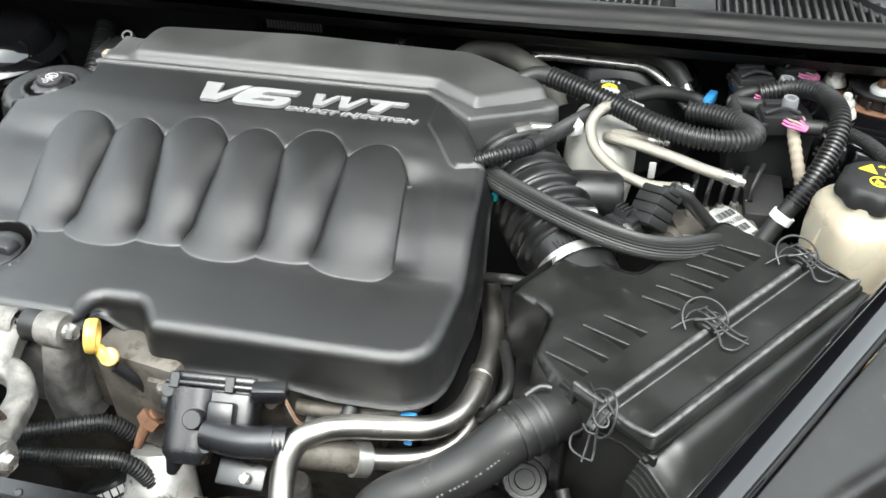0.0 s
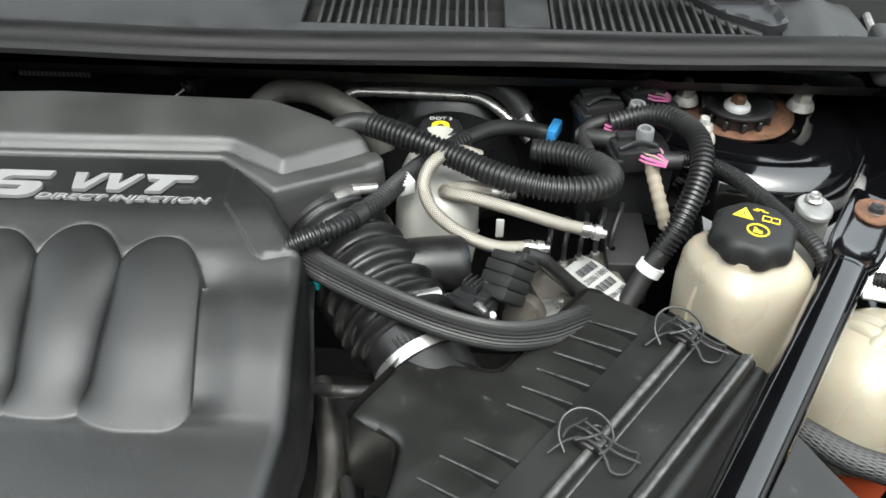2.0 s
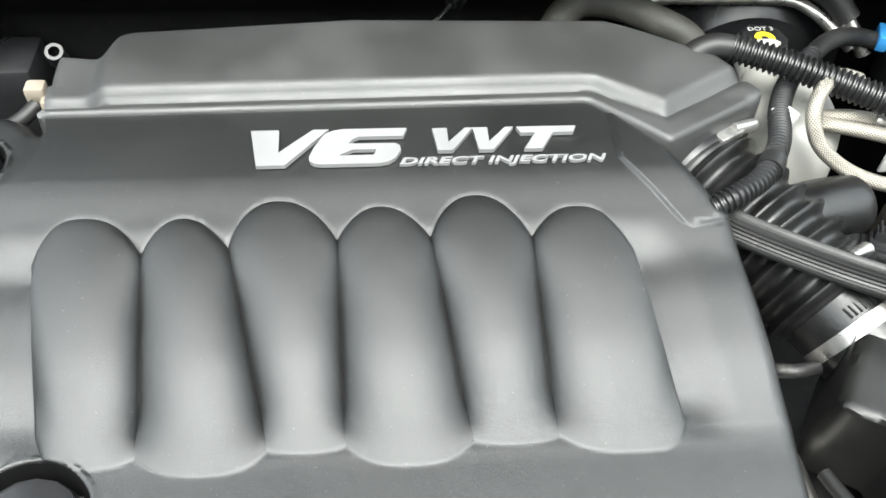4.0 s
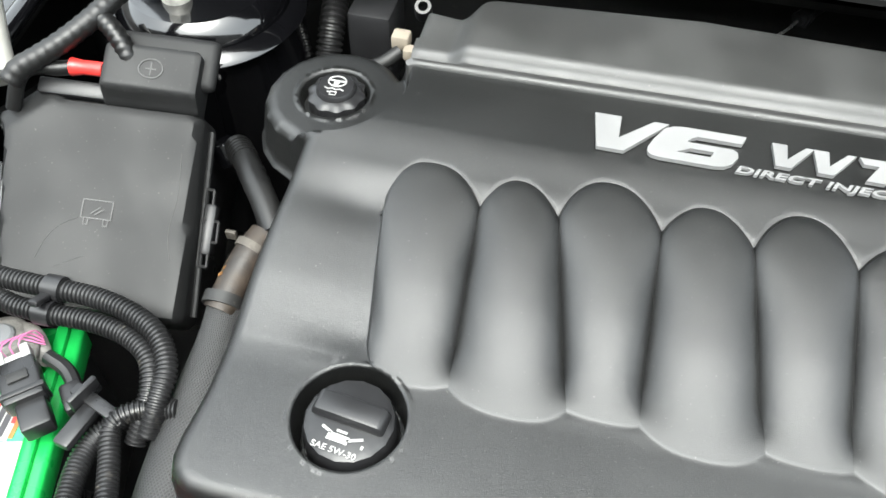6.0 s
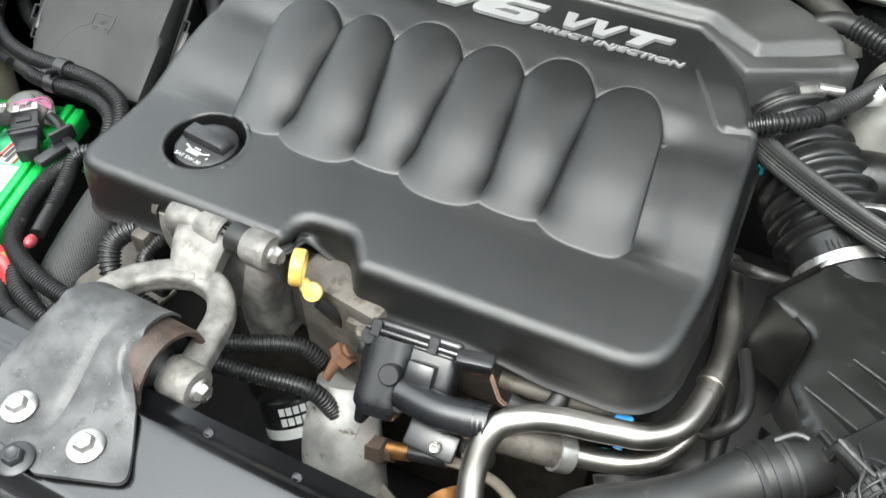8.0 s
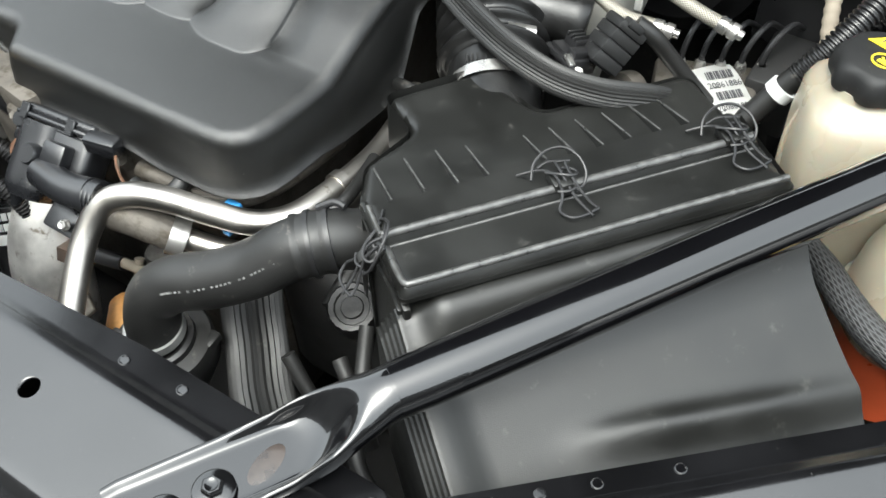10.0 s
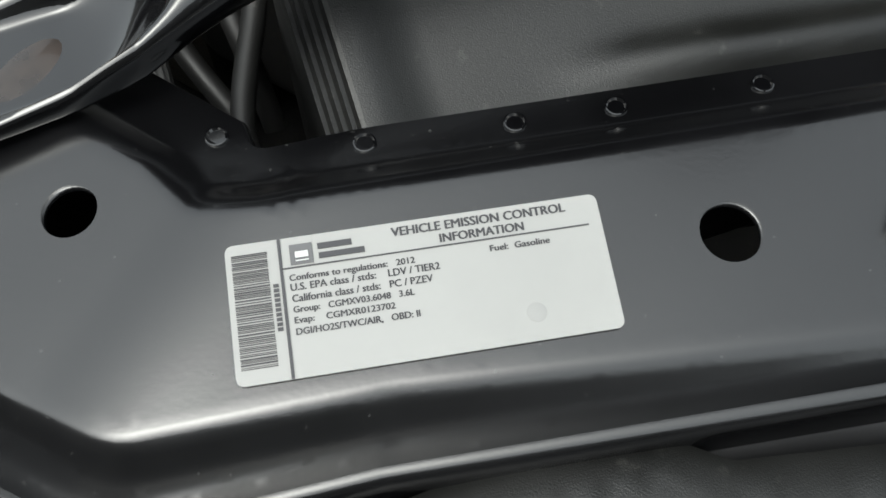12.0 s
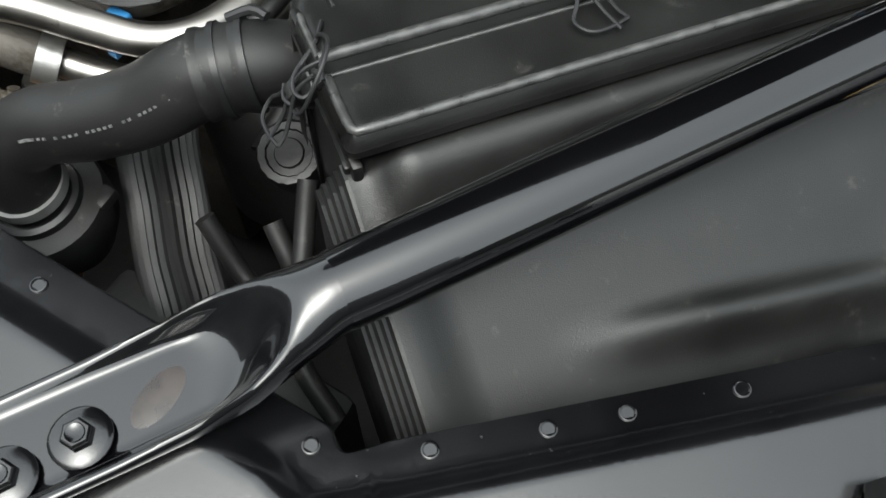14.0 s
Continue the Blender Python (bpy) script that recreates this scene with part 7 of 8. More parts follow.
single("grey_vent_hose", tube([(-0.262, 0.520, 0.655), (-0.258, 0.505, 0.630), (-0.248, 0.488, 0.606), (-0.232, 0.480, 0.598), (-0.205, 0.486, 0.612), (-0.170, 0.495, 0.634)], 0.0052, n=12, ridge=0.0005, pitch=0.012), TAN, "bent grey hose under the steel pipes", "hose")
single("coolant_fitting", merged(lathe([(0, 0.034), (0.016, 0.034), (0.0185, 0.030), (0.0185, 0.0), (0.012, -0.014)], Matrix.Translation((-0.260, 0.545, 0.610)), n=20), tube([(-0.260, 0.545, 0.605), (-0.258, 0.525, 0.58), (-0.25, 0.50, 0.54)], 0.010, n=12)), ALU, "corroded aluminium fitting below the steel pipes", "fitting")
rust_sensor = thing("temperature_sensor", (-0.41, 0.51, 0.75), "rusty brass sensor in the engine casting", "sensor")
part("body", tube([(-0.392, 0.530, 0.745), (-0.404, 0.520, 0.730), (-0.412, 0.508, 0.710)], 0.0065, n=10, radii=lambda f: 1.3 - 0.6 * f), RUST, rust_sensor)
part("hexagon", lathe([(0, -0.006), (0.014, -0.006), (0.014, 0.006), (0, 0.006)], along((-0.398, 0.525, 0.738), (-0.5, -0.5, -0.6)), n=6), RUST, rust_sensor)
filt = thing("oil_filter", (-0.466, 0.522, 0.53), "black oil filter canister with pale print", "oil filter")
FM = along((-0.458, 0.503, 0.560), (-0.45, 0.42, 0.79))
part("can", lathe([(0, 0.064), (0.030, 0.064), (0.037, 0.060), (0.038, 0.054), (0.038, -0.06), (0.030, -0.075), (0, -0.078)], FM, n=48), SATIN, filt)
part("print_band", lathe([(0.0384, 0.018), (0.0384, 0.030)], FM, n=48), PALE, filt, "pale printed band", smooth=True)
facing = max(range(72), key=lambda k: (FM.to_3x3() @ Vector((math.cos(radians(5 * k)), math.sin(radians(5 * k)), 0))).dot(Vector((0.55, -0.55, 0.6)))) * 5
for k in range(2):
    for j in range(5):
        a = radians(facing - 26 + 12 * j)
        part("print_bar", block(0.0062, 0.0012, 0.0085, FM @ Matrix.Rotation(a, 4, "Z") @ Matrix.Translation((0.0384, 0, 0.034 + 0.012 * k)) @ Matrix.Rotation(radians(90), 4, "Z"), bevel=0), PALE, filt)

# coolant pipes and radiator hose
pipe1 = thing("coolant_pipe", (-0.14, 0.54, 0.76), "polished steel coolant pipe bending round the engine front", "coolant pipe", "steel coolant pipes")
part("tube", tube([(-0.172, 0.372, 0.69), (-0.196, 0.394, 0.720), (-0.216, 0.430, 0.744), (-0.225, 0.462, 0.770), (-0.220, 0.487, 0.791), (-0.200, 0.503, 0.799), (-0.172, 0.517, 0.796), (-0.135, 0.531, 0.787), (-0.100, 0.546, 0.780), (-0.078, 0.570, 0.778), (-0.068, 0.612, 0.776), (-0.066, 0.673, 0.770), (-0.074, 0.727, 0.765), (-0.09, 0.79, 0.76)], 0.0118, n=20), STEEL, pipe1)
part("collar", tube([(-0.068, 0.622, 0.7755), (-0.067, 0.632, 0.775)], 0.0135, n=20, step=0.003), STEEL, pipe1)
pipe2 = thing("coolant_pipe", (-0.13, 0.53, 0.74), "polished steel coolant pipe with clamp below the first", "coolant pipe", "steel coolant pipes")
part("tube", tube([(-0.165, 0.513, 0.755), (-0.134, 0.524, 0.747), (-0.105, 0.537, 0.744), (-0.082, 0.558, 0.745), (-0.067, 0.597, 0.750), (-0.064, 0.659, 0.750), (-0.066, 0.72, 0.75)], 0.0105, n=20), STEEL, pipe2)
part("sleeve", tube([(-0.232, 0.488, 0.778), (-0.205, 0.497, 0.772), (-0.180, 0.505, 0.764), (-0.166, 0.512, 0.756)], 0.0158, n=20), ALU_DIRTY, pipe2, "dull metal sleeve")
part("clamp", tube([(-0.172, 0.508, 0.759), (-0.160, 0.515, 0.752)], 0.0180, n=24, step=0.003), ZINC, pipe2)
rad = thing("radiator_hose", (-0.06, 0.48, 0.74), "thick black rubber radiator hose with pale print", "radiator hose")
scuffed = material("faded_print", (0.13, 0.13, 0.128), 0.6, blotch=0.5, blotch_size=300)
HP = [(0.060, 0.592, 0.812), (0.032, 0.560, 0.822), (0.005, 0.534, 0.833), (-0.018, 0.514, 0.829), (-0.048, 0.493, 0.806), (-0.082, 0.474, 0.789), (-0.112, 0.462, 0.777), (-0.132, 0.452, 0.760), (-0.137, 0.443, 0.738), (-0.136, 0.438, 0.715)]
part("hose", tube(HP, 0.0245, n=28, step=0.004), RUBBER, rad)
part("band", tube([HP[3], Vector(HP[3]).lerp(Vector(HP[2]), 0.9)], 0.0268, n=28, step=0.004, ridge=0.0012, pitch=0.012), RUBBER, rad)
part("clamp", merged(*[tube([Vector(HP[2]).lerp(Vector(HP[3]), f), Vector(HP[2]).lerp(Vector(HP[3]), f + 0.12)], 0.0278, n=28, step=0.002) for f in (0.0, 0.5)], tube([(-0.012, 0.538, 0.856), (0.000, 0.546, 0.862), (0.010, 0.546, 0.862)], 0.003, n=8)), WIRE, rad, "black spring clamp")
part("neck_ring", lathe([(0.0240, 0.003), (0.0268, 0.003), (0.0275, -0.005), (0.0240, -0.005)], along((-0.1365, 0.4385, 0.722), (0, -0.1, 1)), n=32), PALEMETAL, rad, "pale grey neck ring")
for k in range(26):
    f = 0.08 + 0.029 * k
    if k in (6, 9, 15, 20):
        continue
    path, _ = spline(HP[3:8], 0.002)
    i = int(f * (len(path) - 2))
    t = (path[i + 1] - path[i]).normalized()
    out = (Vector((0.25, -0.75, 0.45)) - t * Vector((0.25, -0.75, 0.45)).dot(t)).normalized()
    m = Matrix.Translation(path[i] + out * 0.0246) @ Matrix((t, out.cross(t), out)).transposed().to_4x4()
    part("print_bar", block(0.0022 if k < 24 else 0.006, 0.0017, 0.0004, m, bevel=0), scuffed, rad)
neck = thing("thermostat_neck", (-0.135, 0.44, 0.66), "black round radiator neck below the hose", "radiator neck")
part("disc", lathe([(0, 0.004), (0.030, 0.004), (0.044, 0.001), (0.046, -0.004), (0.044, -0.03), (0.03, -0.06)], along((-0.132, 0.438, 0.706), (0, -0.1, 1)), n=40), RUBBER, neck)
part("collar", lathe([(0.027, 0.010), (0.031, 0.009), (0.032, 0.003), (0.031, 0.0)], along((-0.132, 0.438, 0.706), (0, -0.1, 1)), n=36), SATIN, neck)
for a in (0.6, 3.6):
    part("lug", block(0.012, 0.018, 0.010, along((-0.132 + 0.044 * math.cos(a), 0.438 + 0.044 * math.sin(a), 0.700), (0, -0.1, 1)), bevel=0.003), RUBBER, neck)
wide = thing("ribbed_sleeve_hose", (-0.05, 0.46, 0.60), "ribbed black sleeve over a wide radiator hose", "radiator hose")
part("sleeve", tube([(-0.112, 0.540, 0.718), (-0.095, 0.515, 0.700), (-0.072, 0.490, 0.680), (-0.047, 0.462, 0.662), (-0.017, 0.435, 0.645), (0.01, 0.40, 0.60)], 0.028, n=112, step=0.008, squash=0.6, lobes=28), RUBBER, wide)
part("end_band", tube([(-0.112, 0.540, 0.718), (-0.104, 0.529, 0.7095)], 0.0292, n=40, step=0.004, squash=0.62), SATIN, wide)
fanshroud = thing("fan_shroud", (-0.35, 0.40, 0.40), "black plastic fan shroud behind the radiator", "fan shroud")
part("panel", block(1.25, 0.02, 0.36, Matrix.Translation((-0.40, 0.375, 0.36)), bevel=0.005), DARK, fanshroud)
part("panel", block(0.20, 0.05, 0.30, Matrix.Translation((0.02, 0.42, 0.36)), bevel=0.01), DARK, fanshroud)
power = thing("fluid_cap", (-0.01, 0.56, 0.67), "black ribbed cap with embossed rings beside the hose", "fluid cap")
part("cap", lathe([(0, 0.012), (0.010, 0.012), (0.011, 0.010), (0.016, 0.010), (0.017, 0.012), (0.022, 0.012), (0.0245, 0.008), (0.025, -0.02)], along((-0.010, 0.560, 0.700), (0.15, -0.4, 0.9)), n=48, wave=lambda a, h: 1 + 0.02 * math.cos(18 * a)), DUCT, power)
for pts in ([(0.02, 0.50, 0.72), (0.045, 0.485, 0.70), (0.07, 0.47, 0.66)], [(-0.02, 0.48, 0.72), (0.01, 0.47, 0.69), (0.05, 0.46, 0.67)], [(0.03, 0.53, 0.74), (0.045, 0.50, 0.72), (0.08, 0.44, 0.70), (0.12, 0.42, 0.68)]):
    hose("small_hose", pts, 0.007, RUBBER, "small black hose beside the air filter box", "hose", "small hoses")
for pts in ([(-0.60, 0.455, 0.745), (-0.55, 0.468, 0.740), (-0.50, 0.495, 0.732), (-0.455, 0.522, 0.722), (-0.43, 0.53, 0.70)], [(-0.60, 0.455, 0.722), (-0.555, 0.464, 0.720), (-0.487, 0.478, 0.710), (-0.425, 0.494, 0.700), (-0.40, 0.50, 0.66)]):
    loom(pts, 0.0095, "black corrugated conduit low behind the mount arm")
for pts, r in (([(-0.075, 0.72, 0.74), (-0.07, 0.64, 0.74), (-0.06, 0.585, 0.76), (-0.045, 0.575, 0.79), (-0.035, 0.60, 0.80), (-0.05, 0.66, 0.79)], 0.006), ([(-0.055, 0.73, 0.70), (-0.045, 0.63, 0.70), (-0.04, 0.56, 0.68)], 0.010), ([(-0.085, 0.75, 0.80), (-0.06, 0.735, 0.815), (-0.035, 0.74, 0.81)], 0.006)):
    hose("small_hose", pts, r, RUBBER, "small black hose beside the engine", "hose", "small hoses")
single("transaxle_casing", block(0.34, 0.30, 0.20, Matrix.Translation((0.04, 0.72, 0.50)), bevel=0.03, segs=3), DARK, "dark transaxle casing below the intake duct", "transaxle")

# ---- fuse box ----
fuse = thing("fuse_box", (-0.91, 0.80, 0.60), "dark grey plastic fuse box with clipped lid", "fuse box")
FB = Matrix.Translation((-0.905, 0.790, 0.815)) @ Matrix.Rotation(radians(9), 4, "Z") @ Matrix.Rotation(radians(5), 4, "Y") @ Matrix.Rotation(radians(30), 4, "X")
lid_shape = [(-0.080, -0.098, 0.012), (0.090, -0.098, 0.012), (0.078, 0.100, 0.010), (-0.052, 0.100, 0.004), (-0.080, 0.116, 0.004), (-0.120, 0.080, 0.006), (-0.1025, 0.058, 0.006)]


def fuse_height(x, y, d):
    r = 0.009
    facet = max(0.0, (-(x + 0.1025) * 0.042 + (y - 0.058) * 0.0445) / 0.0612) if x < -0.05 else 0.0
    return -(r - math.sqrt(max(0.0, r * r - max(0.0, r - d) ** 2))) - 0.62 * facet


lid = part("lid", plate(lid_shape, fuse_height, skirt=[(0.001, -0.016), (0.003, -0.05)], step=0.005, rim=0.004, creases=[[(-0.1025 + 0.0445 * f, 0.058 + 0.042 * f) for f in np.linspace(-0.05, 1.1, 20)]], m=FB), FUSE, fuse)
part("lid_lip", tube([FB @ Vector(p) for p in ((0.0935, -0.088, -0.030), (0.0825, 0.090, -0.030))], 0.0032, n=8), FUSE, fuse)
part("rear_ledge", block(0.076, 0.016, 0.02, FB @ Matrix.Translation((-0.040, 0.109, -0.020)), bevel=0.003), SATIN, fuse)
part("case", block(0.165, 0.19, 0.16, FB @ Matrix.Translation((-0.006, 0.0, -0.20)), bevel=0.012), SATIN, fuse)
post = part("terminal_cover", plate([(-0.014, 0.098, 0.003), (0.074, 0.098, 0.003), (0.074, 0.152, 0.006), (-0.014, 0.152, 0.006)], lambda x, y, d: 0.018 * smooth01(0.0985, 0.1125, y) + 0.002 - 0.002 * smooth01(0.003, 0.0, d), skirt=[(0.0005, -0.004), (0.001, -0.02)], step=0.003, creases=[[(x, y) for x in np.linspace(-0.013, 0.073, 24)] for y in (0.1105, 0.1135)], m=FB), FUSE, fuse)
part("cover_flange", block(0.104, 0.050, 0.016, FB @ Matrix.Translation((0.034, 0.146, -0.010)), bevel=0.007, segs=3), FUSE, fuse)
PC = FB @ Matrix.Translation((0.031, 0.130, 0.0202))
ringq = [(0.011 * math.cos(a), 0.009 * math.sin(a), 0) for a in np.linspace(0, 6.283, 25)]
part("plus_mark", merged(moved(tube(ringq, 0.0008, n=6, step=0.002), PC), block(0.0012, 0.012, 0.0008, PC, bevel=0), block(0.010, 0.0012, 0.0008, PC, bevel=0)), SATIN, post)
icon = FB @ Matrix.Translation((-0.0015, -0.0035, 0.0003))
bars([(-0.014, 0.009, 0.028, 0.0008), (-0.014, -0.008, 0.028, 0.0008), (-0.014, -0.008, 0.0008, 0.017), (0.0135, -0.008, 0.0008, 0.017), (-0.011, -0.014, 0.0008, 0.006), (-0.007, -0.014, 0.0008, 0.006), (-0.011, -0.014, 0.0045, 0.0008), (0.007, -0.014, 0.0008, 0.006), (0.011, -0.014, 0.0008, 0.006), (0.007, -0.014, 0.0045, 0.0008)], SATIN, lid, icon, z=0.0001, name="embossed_icon", thick=0.0006)
bars([(-0.006, 0.0, 0.010, 0.0009), (-0.004, -0.003, 0.010, 0.0009)], SATIN, lid, icon @ Matrix.Rotation(radians(38), 4, "Z"), z=0.0001, name="embossed_icon", thick=0.0006)
scratch = material("pale_scratch", (0.045, 0.045, 0.044), 0.6, blotch=0.3, blotch_size=200)
part("scratch", tube([FB @ Vector(p) for p in ((-0.018, -0.012, 0), (-0.032, -0.020, 0), (-0.043, -0.034, 0), (-0.050, -0.054, 0))], 0.0005, n=6), scratch, lid)
part("scratch", tube([FB @ Vector(p) for p in ((-0.006, -0.046, 0), (-0.018, -0.052, 0), (-0.034, -0.060, 0))], 0.0003, n=6), scratch, lid)
part("scratch", tube([FB @ Vector(p) for p in ((0.066, 0.060, 0), (0.069, 0.020, 0), (0.066, -0.016, 0), (0.071, -0.040, 0))], 0.0003, n=6), scratch, lid)
for sx in (-1, 1):
    for y0, y1, out in ((0.034, 0.002, 0.008), (0.004, -0.016, 0.015), (-0.014, -0.040, 0.008)):
        a, b = (-0.108, -0.100) if sx < 0 else (0.0865, 0.0900)
        lx0, lx1 = np.interp(y0, [-0.04, 0.034], (b, a) if sx < 0 else (b, a)), np.interp(y1, [-0.04, 0.034], (b, a) if sx < 0 else (b, a))
        loop = [(lx0, y0, -0.026), (lx0 + out * sx, y0, -0.028), (lx1 + out * sx, y1, -0.028), (lx1, y1, -0.026), (lx0, y0, -0.026)]
        part("latch", merged(*[tube([FB @ Vector(p), FB @ Vector(q)], 0.0015, n=6) for p, q in zip(loop, loop[1:])]), FUSE, fuse)
    part("latch_base", block(0.012, 0.050, 0.020, FB @ Matrix.Translation((0.094 if sx > 0 else -0.106, -0.004, -0.045)), bevel=0.004), SATIN, fuse)
redw = thing("positive_cable", (-0.95, 0.93, 0.86), "black cable with red sleeve into the terminal cover", "cable")
part("sleeve", tube([(-0.929, 0.891, 0.889), (-0.944, 0.890, 0.889), (-0.960, 0.888, 0.889)], 0.0080, n=14, radii=lambda f: 0.85 + 0.25 * smooth01(0.75, 0.9, f)), RED, redw, "red sleeve")
part("cable", tube([(-0.957, 0.888, 0.889), (-0.974, 0.882, 0.889), (-0.987, 0.880, 0.890), (-0.999, 0.873, 0.889), (-1.004, 0.862, 0.882), (-1.01, 0.85, 0.86)], 0.0072, n=12), TAPE, redw)
# White tube added where the black fender flange mirrors the sky.
white_cap = thing("white_flange_glare", (-1.03, 0.87, 0.85), "white tube standing in for the bright fender flange by the fuse box", "reservoir")
part("neck", tube([(-1.075, 0.935, 0.915), (-1.045, 0.892, 0.893), (-1.026, 0.868, 0.878)], 0.018, n=20, radii=lambda f: 1.1 - 0.2 * f), RESERVOIR, white_cap)
hose("taped_cable", [(-0.915, 0.985, 0.93), (-0.932, 0.955, 0.93), (-0.945, 0.925, 0.922), (-0.965, 0.899, 0.911), (-0.983, 0.881, 0.903), (-0.998, 0.867, 0.897), (-1.006, 0.856, 0.888)], 0.0105, TAPE, "black taped cable bundle over the fuse box", "cable", ridge=0.0006, pitch=0.009)
hose("taped_cable", [(-0.946, 0.929, 0.922), (-0.925, 0.918, 0.913), (-0.912, 0.908, 0.900), (-0.905, 0.90, 0.885)], 0.0095, TAPE, "black taped cable bundle over the fuse box", "cable", ridge=0.0006, pitch=0.007)

# ---- battery ----
bat = thing("battery", (-0.96, 0.58, 0.50), "green-topped car battery with white label", "battery")
BT = Matrix.Translation((-0.955, 0.583, 0.722)) @ Matrix.Rotation(radians(15.5), 4, "Z")
part("case", block(0.150, 0.235, 0.20, BT @ Matrix.Translation((-0.005, 0, -0.215)), bevel=0.006), SATIN, bat)
top = part("top", merged(block(0.152, 0.240, 0.030, BT @ Matrix.Translation((0, 0, -0.032)), bevel=0.005, segs=3), block(0.012, 0.236, 0.010, BT @ Matrix.Translation((0.058, 0, -0.006)), bevel=0.003), block(0.075, 0.150, 0.012, BT @ Matrix.Translation((-0.045, 0.012, -0.006)), bevel=0.004)), GREEN, bat, "bright green lid")
part("sticker", block(0.064, 0.104, 0.0006, BT @ Matrix.Translation((0.018, -0.052, -0.0016)), bevel=0.0002, segs=1), WHITE, top, "white paper label")
part("sticker", block(0.064, 0.062, 0.0006, BT @ Matrix.Translation((0.018, 0.031, -0.0016)), bevel=0.0002, segs=1), material("pale_green_label", (0.05, 0.33, 0.16), 0.45, blotch=0.45, blotch_size=30), top, "pale green paper label")
BB = BT @ Matrix.Translation((0, 0, -0.0008))
BN = BB @ Matrix.Translation((0.026, 0.027, 0.0002)) @ Matrix.Rotation(radians(-100), 4, "Z")
part("brand_patch", block(0.050, 0.026, 0.0004, BN @ Matrix.Translation((0, 0.001, -0.0002)), bevel=0), WHITE, top)
bars([(-0.024, 0.003, 0.046, 0.0055), (-0.024, -0.004, 0.040, 0.0055)], INK, top, BN, z=0.0002, name="brand_mark")
bars([(-0.022, 0.010, 0.030, 0.004), (-0.014, -0.010, 0.030, 0.004)], RED, top, BN, z=0.0002, name="brand_mark")
bars([(0.000, 0.0142, 0.022, 0.004), (0.012, -0.0105, 0.014, 0.005)], COPPER, top, BN, z=0.0002, name="brand_mark")
lettering("5", (-0.0075, -0.0075, 0.015, 0.015), RED, top, z=0.0, thick=0.0004, turn=BB @ Matrix.Translation((0.040, -0.070, 0)) @ Matrix.Rotation(radians(-90), 4, "Z"), bold=0.03)
bars([(0.000 + 0.003 * k, -0.100, 0.0012 + 0.0004 * (k % 3), 0.014) for k in range(11)], INK, top, BB, z=0.0, name="barcode")
bars([(-0.004 + 0.004 * (k % 5), -0.022 - 0.006 * (k // 5), 0.0022, 0.004 - 0.001 * (k % 2)) for k in range(10)], INK, top, BB, z=0.0)
bars([(-0.014 + 0.004 * k, -0.082 + 0.002 * (k % 2), 0.0012, 0.024) for k in range(5)], SEALGREY, top, BB, z=0.0)
for k in range(6):
    bars([(-0.074 + 0.008 * j, -0.030 + 0.017 * k, 0.006, 0.0022 + 0.001 * ((j + k) % 2)) for j in range(6)], PALE, top, BT @ Matrix.Translation((0, 0, 0.0062)), z=0.0, name="print_bar")
clamp = thing("battery_terminal", (-0.945, 0.672, 0.73), "grey lead battery terminal clamp with bolt", "battery terminal")
CT = Matrix.Translation((-0.966, 0.676, 0.734)) @ Matrix.Rotation(radians(15), 4, "Z")
part("clamp", merged(lathe([(0.011, 0.012), (0.019, 0.012), (0.024, 0.009), (0.0255, 0.003), (0.0255, -0.010)], CT, n=32), block(0.034, 0.030, 0.009, CT @ Matrix.Translation((0.020, -0.008, 0.002)), bevel=0.005, segs=3), block(0.014, 0.022, 0.018, CT @ Matrix.Translation((-0.022, -0.020, -0.004)), bevel=0.004, segs=3), tube([CT @ Vector(p) for p in ((-0.030, -0.014, 0.002), (-0.030, -0.030, 0.004), (-0.018, -0.034, 0.004), (-0.014, -0.022, 0.004))], 0.0025, n=8)), ALU, clamp)
part("strap", tube([CT @ Vector(p) for p in ((0.010, 0.014, 0.008), (0.028, 0.006, 0.010), (0.040, -0.012, 0.004), (0.038, -0.022, -0.004))], 0.006, n=12, squash=0.35), ALU, clamp)
part("post", lathe([(0, 0.0165), (0.010, 0.0165), (0.0125, 0.0145), (0.0135, 0.010)], CT, n=24), SEALGREY, clamp, "dull lead post")
hexbolt("bolt", CT @ Vector((-0.022, -0.016, 0.010)), (-0.3, -0.6, 0.7), 0.009, clamp, ZINC, washer=1.5)
hose("battery_cable", [(-0.946, 0.648, 0.742), (-0.960, 0.628, 0.752), (-0.978, 0.602, 0.754), (-0.996, 0.574, 0.750), (-1.020, 0.552, 0.742), (-1.05, 0.535, 0.730), (-1.09, 0.53, 0.715)], 0.0085, BRAID_WIDE, "thick black battery cable over the battery", "battery cable")
cur = thing("current_sensor_plug", (-0.885, 0.63, 0.73), "black and white sensor plug at the battery terminal", "connector")
CS = Matrix.Translation((-0.914, 0.631, 0.742)) @ Matrix.Rotation(radians(43), 4, "Z")
part("white_latch", merged(block(0.008, 0.018, 0.016, CS @ Matrix.Translation((-0.011, 0.030, 0.004)), bevel=0.002), block(0.008, 0.018, 0.016, CS @ Matrix.Translation((0.011, 0.030, 0.004)), bevel=0.002), block(0.016, 0.006, 0.014, CS @ Matrix.Translation((0, 0.029, 0.004)), bevel=0.001)), WHITE, cur, "white latch")
part("body", merged(block(0.034, 0.044, 0.022, CS @ Matrix.Translation((0, 0.002, 0.0)), bevel=0.003), block(0.026, 0.030, 0.020, CS @ Matrix.Translation((0.002, -0.032, -0.004)), bevel=0.003), block(0.038, 0.005, 0.024, CS @ Matrix.Translation((0, -0.012, 0.0)), bevel=0.001)), SATIN, cur)
